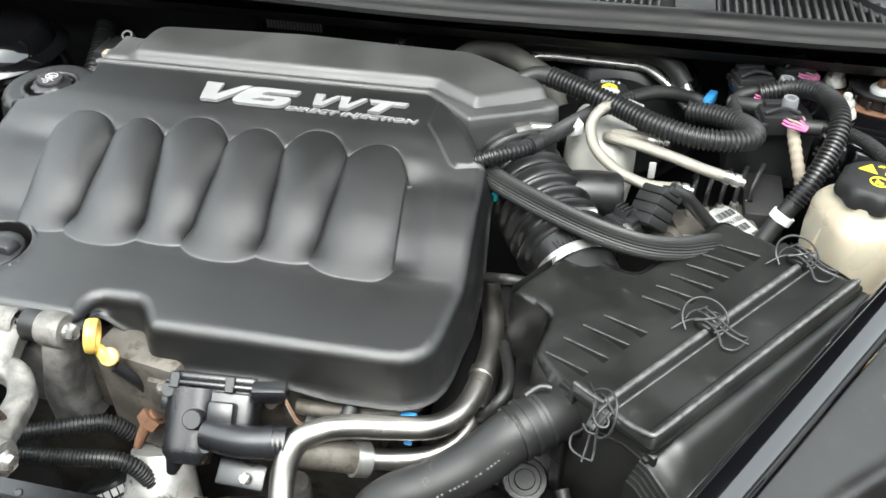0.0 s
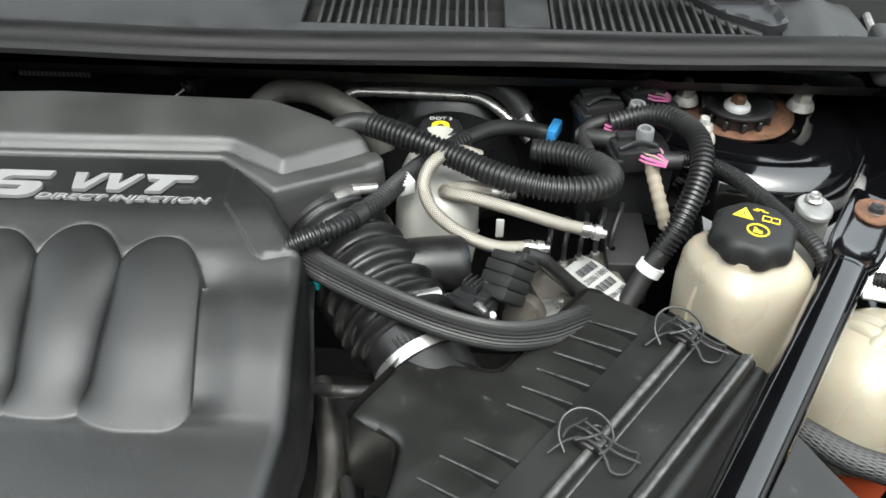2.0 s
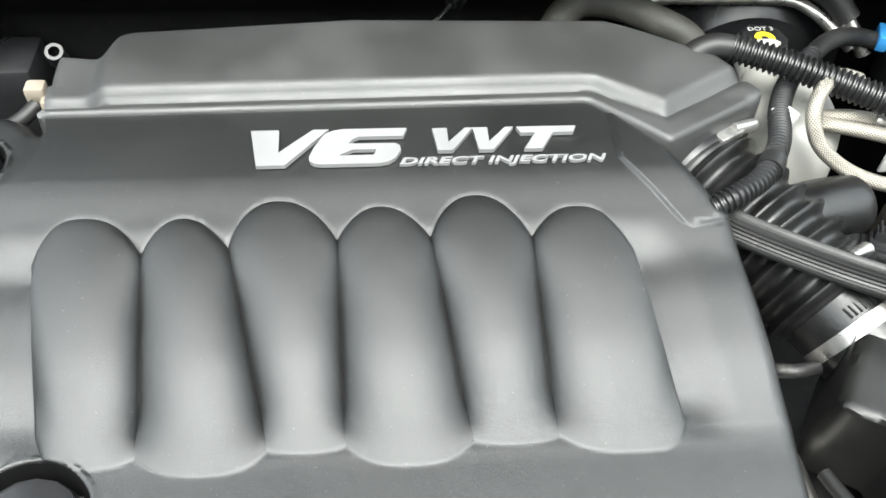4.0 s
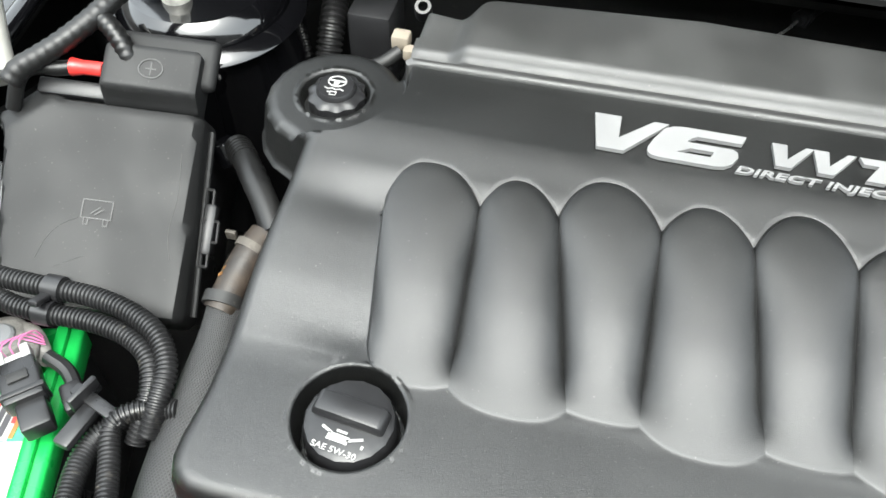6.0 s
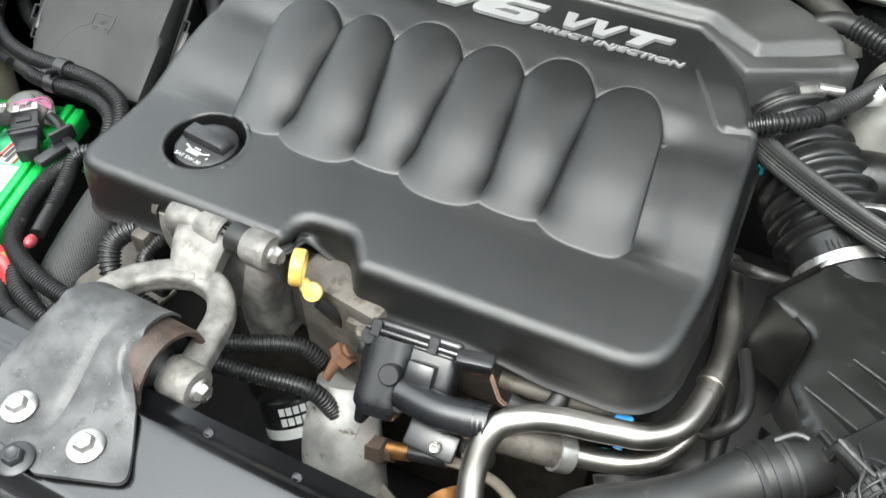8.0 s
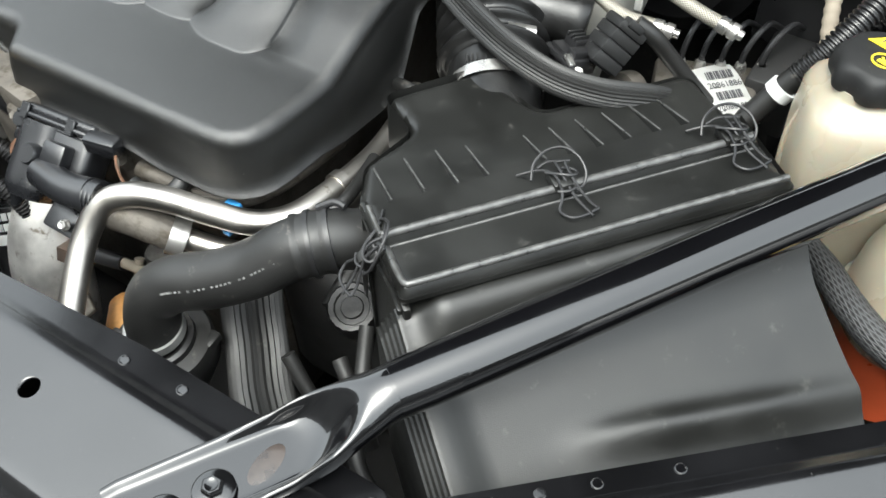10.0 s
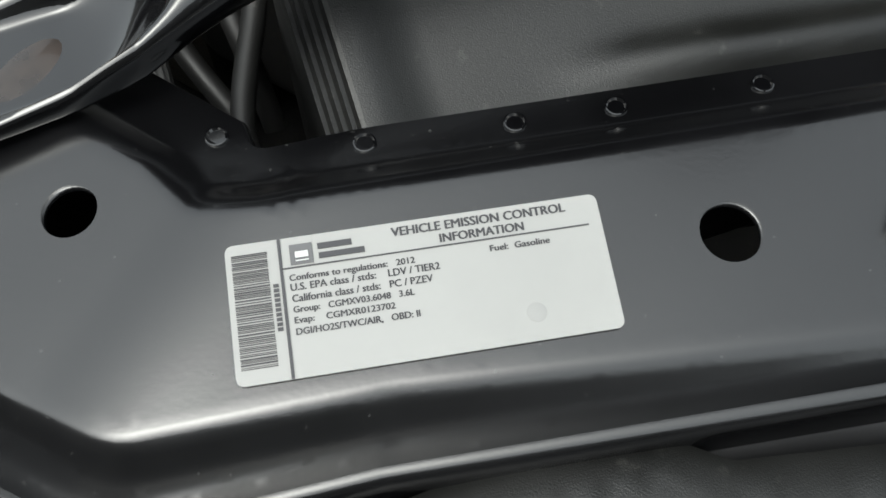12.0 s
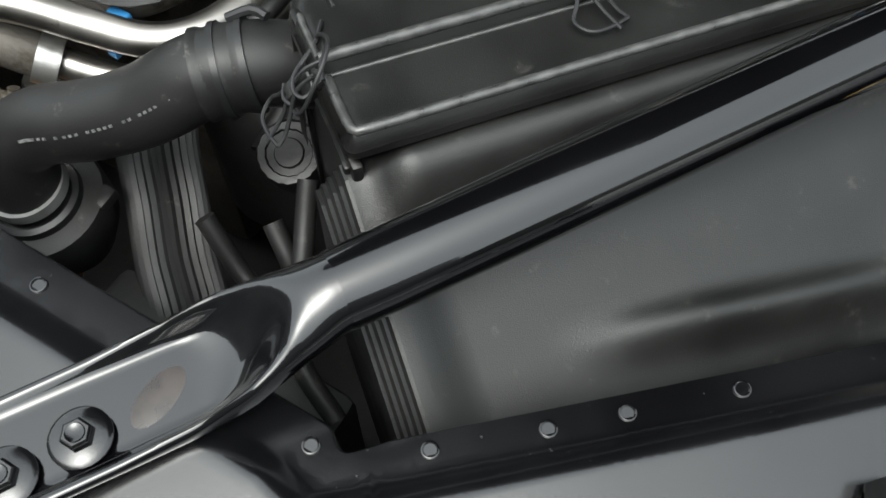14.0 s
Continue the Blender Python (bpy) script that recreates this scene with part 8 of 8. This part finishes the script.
part("slot", block(0.018, 0.010, 0.003, CS @ Matrix.Translation((0, 0.004, 0.0215)), bevel=0.001), DARK, cur)
part("wires", merged(*[tube([CS @ Vector((-0.012 + 0.006 * k, 0.036, 0.008)), CS @ Vector((-0.016 + 0.008 * k, 0.046, 0.016)), CS @ Vector((0.004 + 0.006 * k, 0.052, 0.014)), CS @ Vector((0.026, 0.040 + 0.003 * k, 0.004))], 0.0008, n=6) for k in range(4)]), PINK, cur, "thin pink and white wires")
part("bracket", merged(tube([CS @ Vector((0.024, 0.030, 0.0)), CS @ Vector((0.036, 0.006, -0.004)), CS @ Vector((0.036, -0.030, -0.01))], 0.007, n=8), block(0.020, 0.030, 0.016, CS @ Matrix.Translation((0.034, -0.022, -0.012)), bevel=0.004)), SATIN, cur)
boot = thing("terminal_boot", (-0.86, 0.46, 0.72), "red rubber battery terminal boot with cable", "terminal boot")
part("boot", merged(block(0.070, 0.060, 0.034, Matrix.Translation((-0.885, 0.462, 0.722)) @ Matrix.Rotation(radians(12), 4, "Z"), bevel=0.012, segs=3), block(0.040, 0.024, 0.022, Matrix.Translation((-0.842, 0.470, 0.728)) @ Matrix.Rotation(radians(5), 4, "Z"), bevel=0.006), tube([(-0.828, 0.471, 0.740), (-0.808, 0.471, 0.736), (-0.792, 0.465, 0.726), (-0.786, 0.458, 0.715)], 0.0105, n=14)), material("aged_red_rubber", (0.40, 0.030, 0.032), 0.42, grain=0.2, blotch=0.2, blotch_size=40), boot)
part("stripe", tube([(-0.800, 0.474, 0.742), (-0.788, 0.466, 0.728), (-0.783, 0.456, 0.712)], 0.0035, n=8), COPPER, boot, "orange stripe")

# ---- looms and hoses beside the battery ----
def taped(pts, r=0.0085):
    return hose("taped_harness", pts, r, RUBBER, "black taped harness beside the battery", "wiring harness")


loom([(-1.11, 0.80, 0.79), (-1.085, 0.765, 0.786), (-1.058, 0.744, 0.785), (-1.024, 0.726, 0.785), (-0.980, 0.715, 0.785), (-0.920, 0.714, 0.785), (-0.880, 0.714, 0.785), (-0.842, 0.707, 0.785), (-0.809, 0.692, 0.783), (-0.791, 0.668, 0.776), (-0.788, 0.640, 0.768), (-0.790, 0.615, 0.750)], 0.0098, "thick black corrugated conduit in front of the fuse box")
loom([(-0.965, 0.697, 0.775), (-0.947, 0.694, 0.775), (-0.912, 0.694, 0.775), (-0.879, 0.695, 0.775), (-0.842, 0.690, 0.775), (-0.814, 0.676, 0.773), (-0.802, 0.655, 0.766), (-0.800, 0.632, 0.756), (-0.802, 0.61, 0.740)], 0.0095, "thick black corrugated conduit in front of the fuse box")
taped([(-1.07, 0.725, 0.775), (-1.03, 0.715, 0.775), (-1.000, 0.706, 0.775), (-0.962, 0.697, 0.775)], 0.0085)
hose("wire_tie", [(-1.035, 0.735, 0.786), (-1.022, 0.720, 0.780), (-1.004, 0.705, 0.778), (-0.99, 0.698, 0.774)], 0.0025, SATIN, "thin black wire round the taped harness", "wire")
for wv in ((1, 0.02, 0),):
    single("loom_bracket", merged(lathe([(0.0102, -0.008), (0.0122, -0.008), (0.0122, 0.008), (0.0102, 0.008)], along((-0.918, 0.7142, 0.785), wv), n=24), lathe([(0.0100, -0.008), (0.0118, -0.008), (0.0118, 0.008), (0.0100, 0.008)], along((-0.920, 0.6940, 0.775), wv), n=24), block(0.010, 0.006, 0.020, Matrix.Translation((-0.920, 0.7035, 0.788)) @ Matrix.Rotation(radians(60), 4, "X"), bevel=0.002)), SATIN, "black clip holding two conduits together", "clip")
loom([(-0.770, 0.640, 0.760), (-0.800, 0.634, 0.752), (-0.826, 0.618, 0.745), (-0.838, 0.593, 0.742), (-0.833, 0.555, 0.742), (-0.820, 0.519, 0.742), (-0.798, 0.487, 0.742), (-0.750, 0.466, 0.741), (-0.690, 0.456, 0.738), (-0.63, 0.448, 0.735), (-0.58, 0.44, 0.73)], 0.0105, "thick black corrugated conduit beside the battery", pitch=0.0036)
loom([(-0.770, 0.640, 0.735), (-0.788, 0.638, 0.757), (-0.811, 0.626, 0.760), (-0.820, 0.612, 0.755), (-0.811, 0.588, 0.750), (-0.800, 0.562, 0.749), (-0.794, 0.545, 0.748)], 0.0095, "black corrugated conduit branching beside the battery")
taped([(-0.795, 0.548, 0.748), (-0.788, 0.528, 0.748), (-0.781, 0.508, 0.747)], 0.0082)
single("loom_bracket", merged(block(0.012, 0.060, 0.006, Matrix.Translation((-0.838, 0.628, 0.757)) @ Matrix.Rotation(radians(70), 4, "Z"), bevel=0.002), block(0.016, 0.040, 0.010, Matrix.Translation((-0.848, 0.606, 0.752)) @ Matrix.Rotation(radians(-12), 4, "Z"), bevel=0.003), block(0.006, 0.030, 0.020, Matrix.Translation((-0.852, 0.632, 0.755)) @ Matrix.Rotation(radians(-20), 4, "Z"), bevel=0.002)), SATIN, "black plastic harness bracket beside the battery", "bracket")
single("end_cap", lathe([(0, 0.008), (0.004, 0.007), (0.0065, 0.003), (0.007, 0), (0.0055, -0.006)], along((-0.7795, 0.496, 0.747), (0.2, -0.95, 0)), n=16), material("pink_red_plastic", (0.26, 0.035, 0.045), 0.45), "small pink-red cap on the taped branch", "cap")
loom([(-0.806, 0.472, 0.715), (-0.795, 0.450, 0.716), (-0.770, 0.430, 0.718), (-0.738, 0.420, 0.720)], 0.0105, "thick black corrugated conduit beside the battery")
loom([(-0.800, 0.492, 0.728), (-0.770, 0.455, 0.728), (-0.725, 0.436, 0.726), (-0.68, 0.430, 0.724), (-0.62, 0.43, 0.72)], 0.0100, "thick black corrugated conduit beside the battery")
taped([(-0.742, 0.421, 0.720), (-0.715, 0.415, 0.722), (-0.68, 0.412, 0.726), (-0.645, 0.412, 0.728), (-0.61, 0.41, 0.72)], 0.012)
wide2 = thing("woven_sleeve_hose", (-0.765, 0.62, 0.75), "wide woven black sleeve hose along the cover edge", "hose")
part("sleeve", tube([(-0.764, 0.735, 0.780), (-0.762, 0.690, 0.758), (-0.761, 0.635, 0.735), (-0.760, 0.575, 0.718), (-0.754, 0.515, 0.702), (-0.742, 0.46, 0.685), (-0.73, 0.40, 0.66)], 0.031, n=36, radii=lambda f: 0.55 + 0.45 * smooth01(0.0, 0.35, f)), BRAID_WIDE, wide2)
part("frayed_end", tube([(-0.766, 0.742, 0.787), (-0.766, 0.732, 0.784)], 0.0188, n=28, step=0.003), RUBBER, wide2)
warm = thing("coolant_elbow", (-0.76, 0.77, 0.79), "brown rubber coolant elbow with spring clamp", "coolant hose")
part("hose", tube([(-0.766, 0.728, 0.783), (-0.763, 0.745, 0.790), (-0.756, 0.775, 0.803), (-0.748, 0.800, 0.808)], 0.0155, n=18), material("brown_aged_rubber", (0.028, 0.020, 0.014), 0.55, grain=0.5, grain_size=300, blotch=0.6, blotch_size=60), warm)
part("print", merged(*[block(0.003, 0.005, 0.0006, along((-0.7715 + 0.0022 * k, 0.752 + 0.006 * k, 0.8055 + 0.0026 * k), (-0.55, -0.2, 0.8)), bevel=0) for k in range(4)]), COPPER, warm, "faded yellow print")
part("clamp", merged(tube([(-0.7555, 0.781, 0.804), (-0.7535, 0.788, 0.806)], 0.0168, n=22, step=0.003), block(0.010, 0.004, 0.010, Matrix.Translation((-0.777, 0.792, 0.806)), bevel=0.001)), ALU_DIRTY, warm, "dull steel spring clamp")
stub = thing("rubber_elbow", (-0.79, 0.87, 0.80), "black taped rubber hose stub beside the reservoir tower", "hose")
part("hose", tube([(-0.818, 0.903, 0.806), (-0.800, 0.882, 0.812), (-0.782, 0.860, 0.812), (-0.762, 0.836, 0.808), (-0.745, 0.812, 0.80)], 0.0128, n=20, step=0.004), TAPE, stub)
part("ridge", merged(*[tube([Vector((-0.8145, 0.899, 0.8075)).lerp(Vector((-0.8, 0.882, 0.812)), 0.22 * k), Vector((-0.8145, 0.899, 0.8075)).lerp(Vector((-0.8, 0.882, 0.812)), 0.22 * k + 0.11)], 0.0137, n=20, step=0.002) for k in range(5)]), TAPE, stub)
part("tape_edge", merged(*[tube([Vector((-0.788, 0.868, 0.812)).lerp(Vector((-0.77, 0.846, 0.810)), 0.5 * k), Vector((-0.788, 0.868, 0.812)).lerp(Vector((-0.77, 0.846, 0.810)), 0.5 * k + 0.3)], 0.0133, n=20, step=0.002) for k in range(2)]), TAPE, stub)
part("plug", lathe([(0, 0.012), (0.012, 0.010), (0.0145, 0.0), (0.0145, -0.012), (0, -0.012)], along((-0.833, 0.905, 0.795), (-0.4, 0.1, 0.7)), n=24), GLOSS, stub, "glossy black plug")
loom([(-0.655, 0.545, 0.800), (-0.640, 0.545, 0.788), (-0.655, 0.532, 0.790), (-0.665, 0.512, 0.782), (-0.655, 0.492, 0.765), (-0.632, 0.482, 0.752), (-0.60, 0.48, 0.745)], 0.0120, "thick black corrugated conduit curling behind the mount arm")
loom([(-0.605, 0.550, 0.795), (-0.622, 0.535, 0.786), (-0.628, 0.515, 0.774), (-0.612, 0.502, 0.764), (-0.59, 0.50, 0.76)], 0.0085, "thin black corrugated conduit curling behind the mount arm")
single("support_bracket", merged(block(0.10, 0.09, 0.008, Matrix.Translation((-0.668, 0.505, 0.712)) @ Matrix.Rotation(radians(-25), 4, "Z") @ Matrix.Rotation(radians(12), 4, "X"), bevel=0.003), block(0.02, 0.03, 0.03, Matrix.Translation((-0.635, 0.535, 0.77)), bevel=0.005)), ALU_DIRTY, "dull grey metal bracket below the cover corner", "bracket")
hexbolt("bracket_bolt", (-0.683, 0.470, 0.715), (0, -0.4, 0.9), 0.012, None, ALU_DIRTY, label="dull bolt on the lower bracket")
tank("washer_bottle", [(0.60, -1.095, 0.700, 0.04, 0.03, 0), (0.70, -1.095, 0.71, 0.045, 0.035, 0), (0.745, -1.095, 0.715, 0.045, 0.035, 0), (0.765, -1.095, 0.72, 0.035, 0.028, 0), (0.772, -1.095, 0.72, 0.015, 0.012, 0)], (-1.075, 0.71, 0.60), "milky white washer bottle beside the battery", "washer bottle", power=2.4)
hose("grey_pipe", [(-1.08, 0.715, 0.785), (-1.03, 0.705, 0.785), (-0.99, 0.695, 0.785)], 0.006, SATIN, "dark thin pipe beside the washer bottle", "pipe")
loom([(-1.085, 0.84, 0.805), (-1.077, 0.815, 0.795), (-1.066, 0.798, 0.785), (-1.045, 0.785, 0.775), (-1.01, 0.775, 0.765)], 0.0095, "thick black corrugated conduit beside the fuse box")

# ---- far left corner ----
ltower = thing("strut_tower", (-0.885, 1.03, 0.60), "dusty gloss black strut tower behind the fuse box", "strut tower")
part("shell", lathe([(0.0, 0.868), (0.05, 0.870), (0.075, 0.873), (0.085, 0.866), (0.092, 0.850), (0.105, 0.80), (0.12, 0.60)], Matrix.Translation((-0.915, 1.065, 0)), n=48), GLOSS, ltower)
part("flange", lathe([(0.094, 0.852), (0.108, 0.846), (0.111, 0.842), (0.108, 0.838)], Matrix.Translation((-0.915, 1.065, 0)), n=48), GLOSS, ltower)
at = (-0.928, 1.035, 0.868)
single("strut_nut", merged(lathe([(0, 0.014), (0.012, 0.014), (0.015, 0.008), (0.016, 0.0)], Matrix.Translation(at), n=20), lathe([(0, 0.024), (0.010, 0.024), (0.0115, 0.020), (0.0115, 0.008)], Matrix.Translation(at), n=6)), CHALKY, "pale corroded strut nut on the tower", "nut", "strut tower nuts")
loom([(-0.815, 1.215, 0.82), (-0.805, 1.17, 0.80), (-0.80, 1.13, 0.78), (-0.80, 1.10, 0.74)], 0.016, "tall black corrugated conduit by the firewall")
single("harness_bracket", block(0.05, 0.06, 0.10, Matrix.Translation((-0.74, 1.12, 0.74)), bevel=0.006), SATIN, "black bracket behind the cover corner", "bracket")
sen = thing("camshaft_sensor_plug", (-0.672, 1.01, 0.86), "small yellow sensor plug at the cover corner", "connector")
part("plug", merged(block(0.018, 0.016, 0.016, Matrix.Translation((-0.678, 1.012, 0.872)), bevel=0.003), block(0.010, 0.012, 0.012, Matrix.Translation((-0.668, 1.002, 0.868)), bevel=0.002)), TAN, sen)
part("harness", tube([(-0.678, 1.004, 0.872), (-0.690, 0.992, 0.866), (-0.705, 0.99, 0.858), (-0.72, 1.01, 0.84)], 0.007, n=10), RUBBER, sen)
single("breather_stub", lathe([(0.005, 0.0), (0.008, 0.0), (0.009, -0.004), (0.009, -0.02)], along((-0.665, 1.045, 0.898), (0.1, -0.5, 0.8)), n=20), SATIN, "small black breather stub behind the cover", "breather")

# ---- writing and labels on the body ----
def on_support(x, y):
    return Vector((x, y, support_height(x, y, 0.03)))


def sticker(name, bl, br, tl, label):
    """A thin sticker whose corners lie on the radiator support; returns it and its own plane."""
    o, xw, yw = on_support(*bl), on_support(*br) - on_support(*bl), on_support(*tl) - on_support(*bl)
    w, h = xw.length, yw.length
    xd = xw.normalized()
    n = xd.cross(yw).normalized()
    yd = n.cross(xd)
    m = Matrix((xd, yd, n)).transposed().to_4x4()
    m.translation = o + n * 0.0012
    t = thing(name, tuple(o), label, "label")
    return t, m, w, h


em, EM, EW, EH = sticker("emission_label", (0.2210, 0.3022), (0.3110, 0.3822), (0.1908, 0.3350), "white emission control information label on the support")
shape = plate([(0, 0, 0.003), (EW, 0, 0.003), (EW, EH, 0.003), (0, EH, 0.003)], lambda x, y, d: 0.0003, skirt=[(0.0, -0.0006)], step=0.02, rim=0.004, m=EM)
part("sheet", shape, WHITE, em, smooth=False)


def row(words, u, v, u2, size, heavy=0.0016):
    for k, extra in ((0, 0.0), (1, heavy)):
        lettering(words, ((u + extra) * EW, (1 - v) * EH - size * EH, (u2 - u - heavy) * EW, size * EH), INK, em, z=0.0005 + 0.00012 * k, thick=0.0001, bold=0.0, turn=EM)


row("VEHICLE EMISSION CONTROL", 0.438, 0.039, 0.910, 0.066, 0.0026)
row("INFORMATION", 0.563, 0.135, 0.791, 0.064, 0.0026)
row("Fuel:  Gasoline", 0.690, 0.274, 0.852, 0.046)
row("Conforms to regulations:   2012", 0.160, 0.274, 0.490, 0.060)
row("U.S. EPA class / stds:    LDV / TIER2", 0.160, 0.340, 0.552, 0.052)
row("California class / stds:   PC / PZEV", 0.161, 0.421, 0.529, 0.052)
row("Group:   CGMXV03.6048   3.6L", 0.161, 0.503, 0.476, 0.060)
row("Evap:    CGMXR0123702", 0.161, 0.579, 0.422, 0.060)
row("DGI/HO2S/TWC/AIR,   OBD: II", 0.162, 0.659, 0.482, 0.055)
bars([(0.138 * EW, 0.0, 0.008 * EW, EH), (0.146 * EW, 0.770 * EH, 0.818 * EW, 0.009 * EH), (0.242 * EW, 0.885 * EH, 0.090 * EW, 0.042 * EH), (0.243 * EW, 0.815 * EH, 0.121 * EW, 0.042 * EH)], INK, em, EM, z=0.0005)
bars([(0.168 * EW, 0.793 * EH, 0.060 * EW, 0.148 * EH)], material("grey_print", (0.12, 0.12, 0.125), 0.5), em, EM, z=0.0005, name="logo_block")
bars([(0.182 * EW, 0.840 * EH, 0.034 * EW, 0.045 * EH), (0.182 * EW, 0.815 * EH, 0.034 * EW, 0.008 * EH)], PALE, em, EM, z=0.0009, name="logo_block")
rng = random.Random(4)
lines, yy = [], 0.106
while yy < 0.920:
    hgt = rng.choice((0.003, 0.004, 0.006, 0.010))
    lines.append((0.016 * EW, yy * EH, 0.093 * EW, hgt * EH))
    yy += hgt + rng.choice((0.006, 0.008, 0.012))
for line in lines:
    bars([line], INK, em, EM, z=0.0005, name="barcode_line")
bars([(0.117 * EW, (0.340 + 0.0345 * k) * EH, 0.014 * EW, 0.024 * EH) for k in range(10)], INK, em, EM, z=0.0005)
part("smudge", lathe([(0, 0.0002), (0.0026, 0.0002), (0.0032, 0)], EM @ Matrix.Translation((0.780 * EW, 0.198 * EH, 0.0004)), n=18), material("smudge", (0.325, 0.325, 0.316), 0.6), em)
wn2, WM, WW, WH = sticker("warning_label", (-0.325, 0.278), (-0.254, 0.278), (-0.325, 0.334), "worn white and yellow warning label on the support")
part("sheet", block(WW, WH, 0.0006, WM @ Matrix.Translation((WW / 2, WH / 2, -0.0003)), bevel=0.0002, segs=1), material("worn_label", (0.05, 0.05, 0.052), 0.42, blotch=0.3, blotch_size=60), wn2)
bars([(0.0, 0.0, 0.010, WH)], material("faded_yellow", (0.40, 0.37, 0.20), 0.45, blotch=0.25, blotch_size=90), wn2, WM, z=0.0005)
bars([(0.014, 0.042, 0.011, 0.010), (0.028, 0.042, 0.010, 0.010), (0.041, 0.042, 0.010, 0.010), (0.054, 0.042, 0.011, 0.010), (0.016, 0.026, 0.012, 0.008), (0.030, 0.027, 0.020, 0.004), (0.014, 0.008, 0.014, 0.004), (0.034, 0.012, 0.018, 0.003), (0.036, 0.005, 0.012, 0.003)], material("worn_white_print", (0.30, 0.30, 0.295), 0.5, blotch=0.4, blotch_size=200), wn2, WM, z=0.0005)
vin = thing("serial_plate", (-0.49, 1.24, 0.83), "small black serial plate with pale stamped marks on the firewall", "plate")
part("plate", block(0.13, 0.004, 0.034, Matrix.Translation((-0.486, 1.226, 0.828)), bevel=0.001), SATIN, vin)
bars([(-0.045 + 0.0055 * k, 0.003, 0.0040, 0.017) for k in range(17)], WHITE, vin, Matrix.Translation((-0.486, 1.2235, 0.836)) @ Matrix.Rotation(radians(90), 4, "X"), z=0.0)

# rubber stop and front end beyond the support
stop = thing("hood_stop", (0.382, 0.474, 0.82), "black hexagonal rubber hood stop on a threaded stem", "hood stop")
SM = along((0.382, 0.470, 0.828), (0.10, 0.12, 1)) @ Matrix.Scale(0.88, 4)
STOPPER = material("glossy_black_rubber", (0.008, 0.008, 0.008), 0.22, grain=0.15, blotch=0.4, dirt=(0.06, 0.06, 0.055), dirt_amount=0.12)
part("stem", lathe([(0.0115, -0.006), (0.0115, 0.003), (0.0150, 0.005), (0.0135, 0.0068), (0.0155, 0.009), (0.0140, 0.0108), (0.0158, 0.013), (0.0145, 0.0148), (0.0155, 0.017)], SM, n=28), STOPPER, stop)
part("cap", lathe([(0, 0.0355), (0.0148, 0.0355), (0.0155, 0.0345), (0.0172, 0.019), (0.0162, 0.016), (0.0120, 0.015)], SM @ Matrix.Rotation(radians(22), 4, "Z"), n=6), STOPPER, stop, smooth=False)
part("seat", lathe([(0.0185, 0.0085), (0.015, 0.0075), (0.012, 0.004), (0.010, -0.004)], SM, n=24), GLOSS, stop)
fascia = bmesh.new()
sect = [(0.262, 0.79), (0.235, 0.776), (0.20, 0.768), (0.14, 0.745), (0.06, 0.70), (0.0, 0.62), (-0.02, 0.45)]
rows = []
for x in np.linspace(-1.2, 0.70, 40):
    bend = 0.92 * max(0.0, x - 0.20)
    rows.append([fascia.verts.new((x + 0.12 * max(0.0, 0.26 - y) * (1 if x > 0.2 else 0), y + bend, z)) for y, z in sect])
for a, b in zip(rows, rows[1:]):
    for k in range(len(sect) - 1):
        fascia.faces.new((a[k], b[k], b[k + 1], a[k + 1]))
bmesh.ops.recalc_face_normals(fascia, faces=fascia.faces[:])
single("bumper_fascia", fascia, SATIN, "dusty black bumper fascia in front of the support", "bumper", kind="structure")
flap = plate([(0.262, 0.290, 0.006), (0.300, 0.342, 0.01), (0.342, 0.374, 0.012), (0.362, 0.378, 0.01), (0.440, 0.440, 0.01), (0.460, 0.410, 0.01), (0.30, 0.255, 0.01)], lambda x, y, d: 0.800 - 0.006 * smooth01(0.008, 0, d), skirt=[(0.001, 0.785)], step=0.01)
single("grille_panel", flap, BOX, "dusty dark plastic panel above the headlight", "trim panel", kind="structure")
lamp = thing("headlight", (0.46, 0.36, 0.72), "clear headlight lens with bright reflector", "headlight")
LM = Matrix.Translation((0.455, 0.370, 0.775)) @ Matrix.Rotation(radians(43), 4, "Z")
part("housing", block(0.24, 0.07, 0.05, LM @ Matrix.Translation((0.02, 0, -0.05)), bevel=0.015, segs=3), SATIN, lamp)
part("reflector", block(0.22, 0.055, 0.012, LM @ Matrix.Translation((0.02, -0.004, -0.004)), bevel=0.005, segs=3), ZINC, lamp, "chrome reflector")
side_marker = thing("side_marker", (0.13, 0.245, 0.77), "orange side marker beside the support", "marker lamp")
part("lens", block(0.045, 0.008, 0.010, Matrix.Translation((0.122, 0.250, 0.782)) @ Matrix.Rotation(radians(-28), 4, "Z"), bevel=0.003), material("amber_lens", (0.55, 0.10, 0.01), 0.3), side_marker)
hose("front_harness", [(0.08, 0.262, 0.79), (0.11, 0.252, 0.788), (0.14, 0.240, 0.782), (0.17, 0.225, 0.77)], 0.008, RUBBER, "black harness in front of the support", "wiring harness")
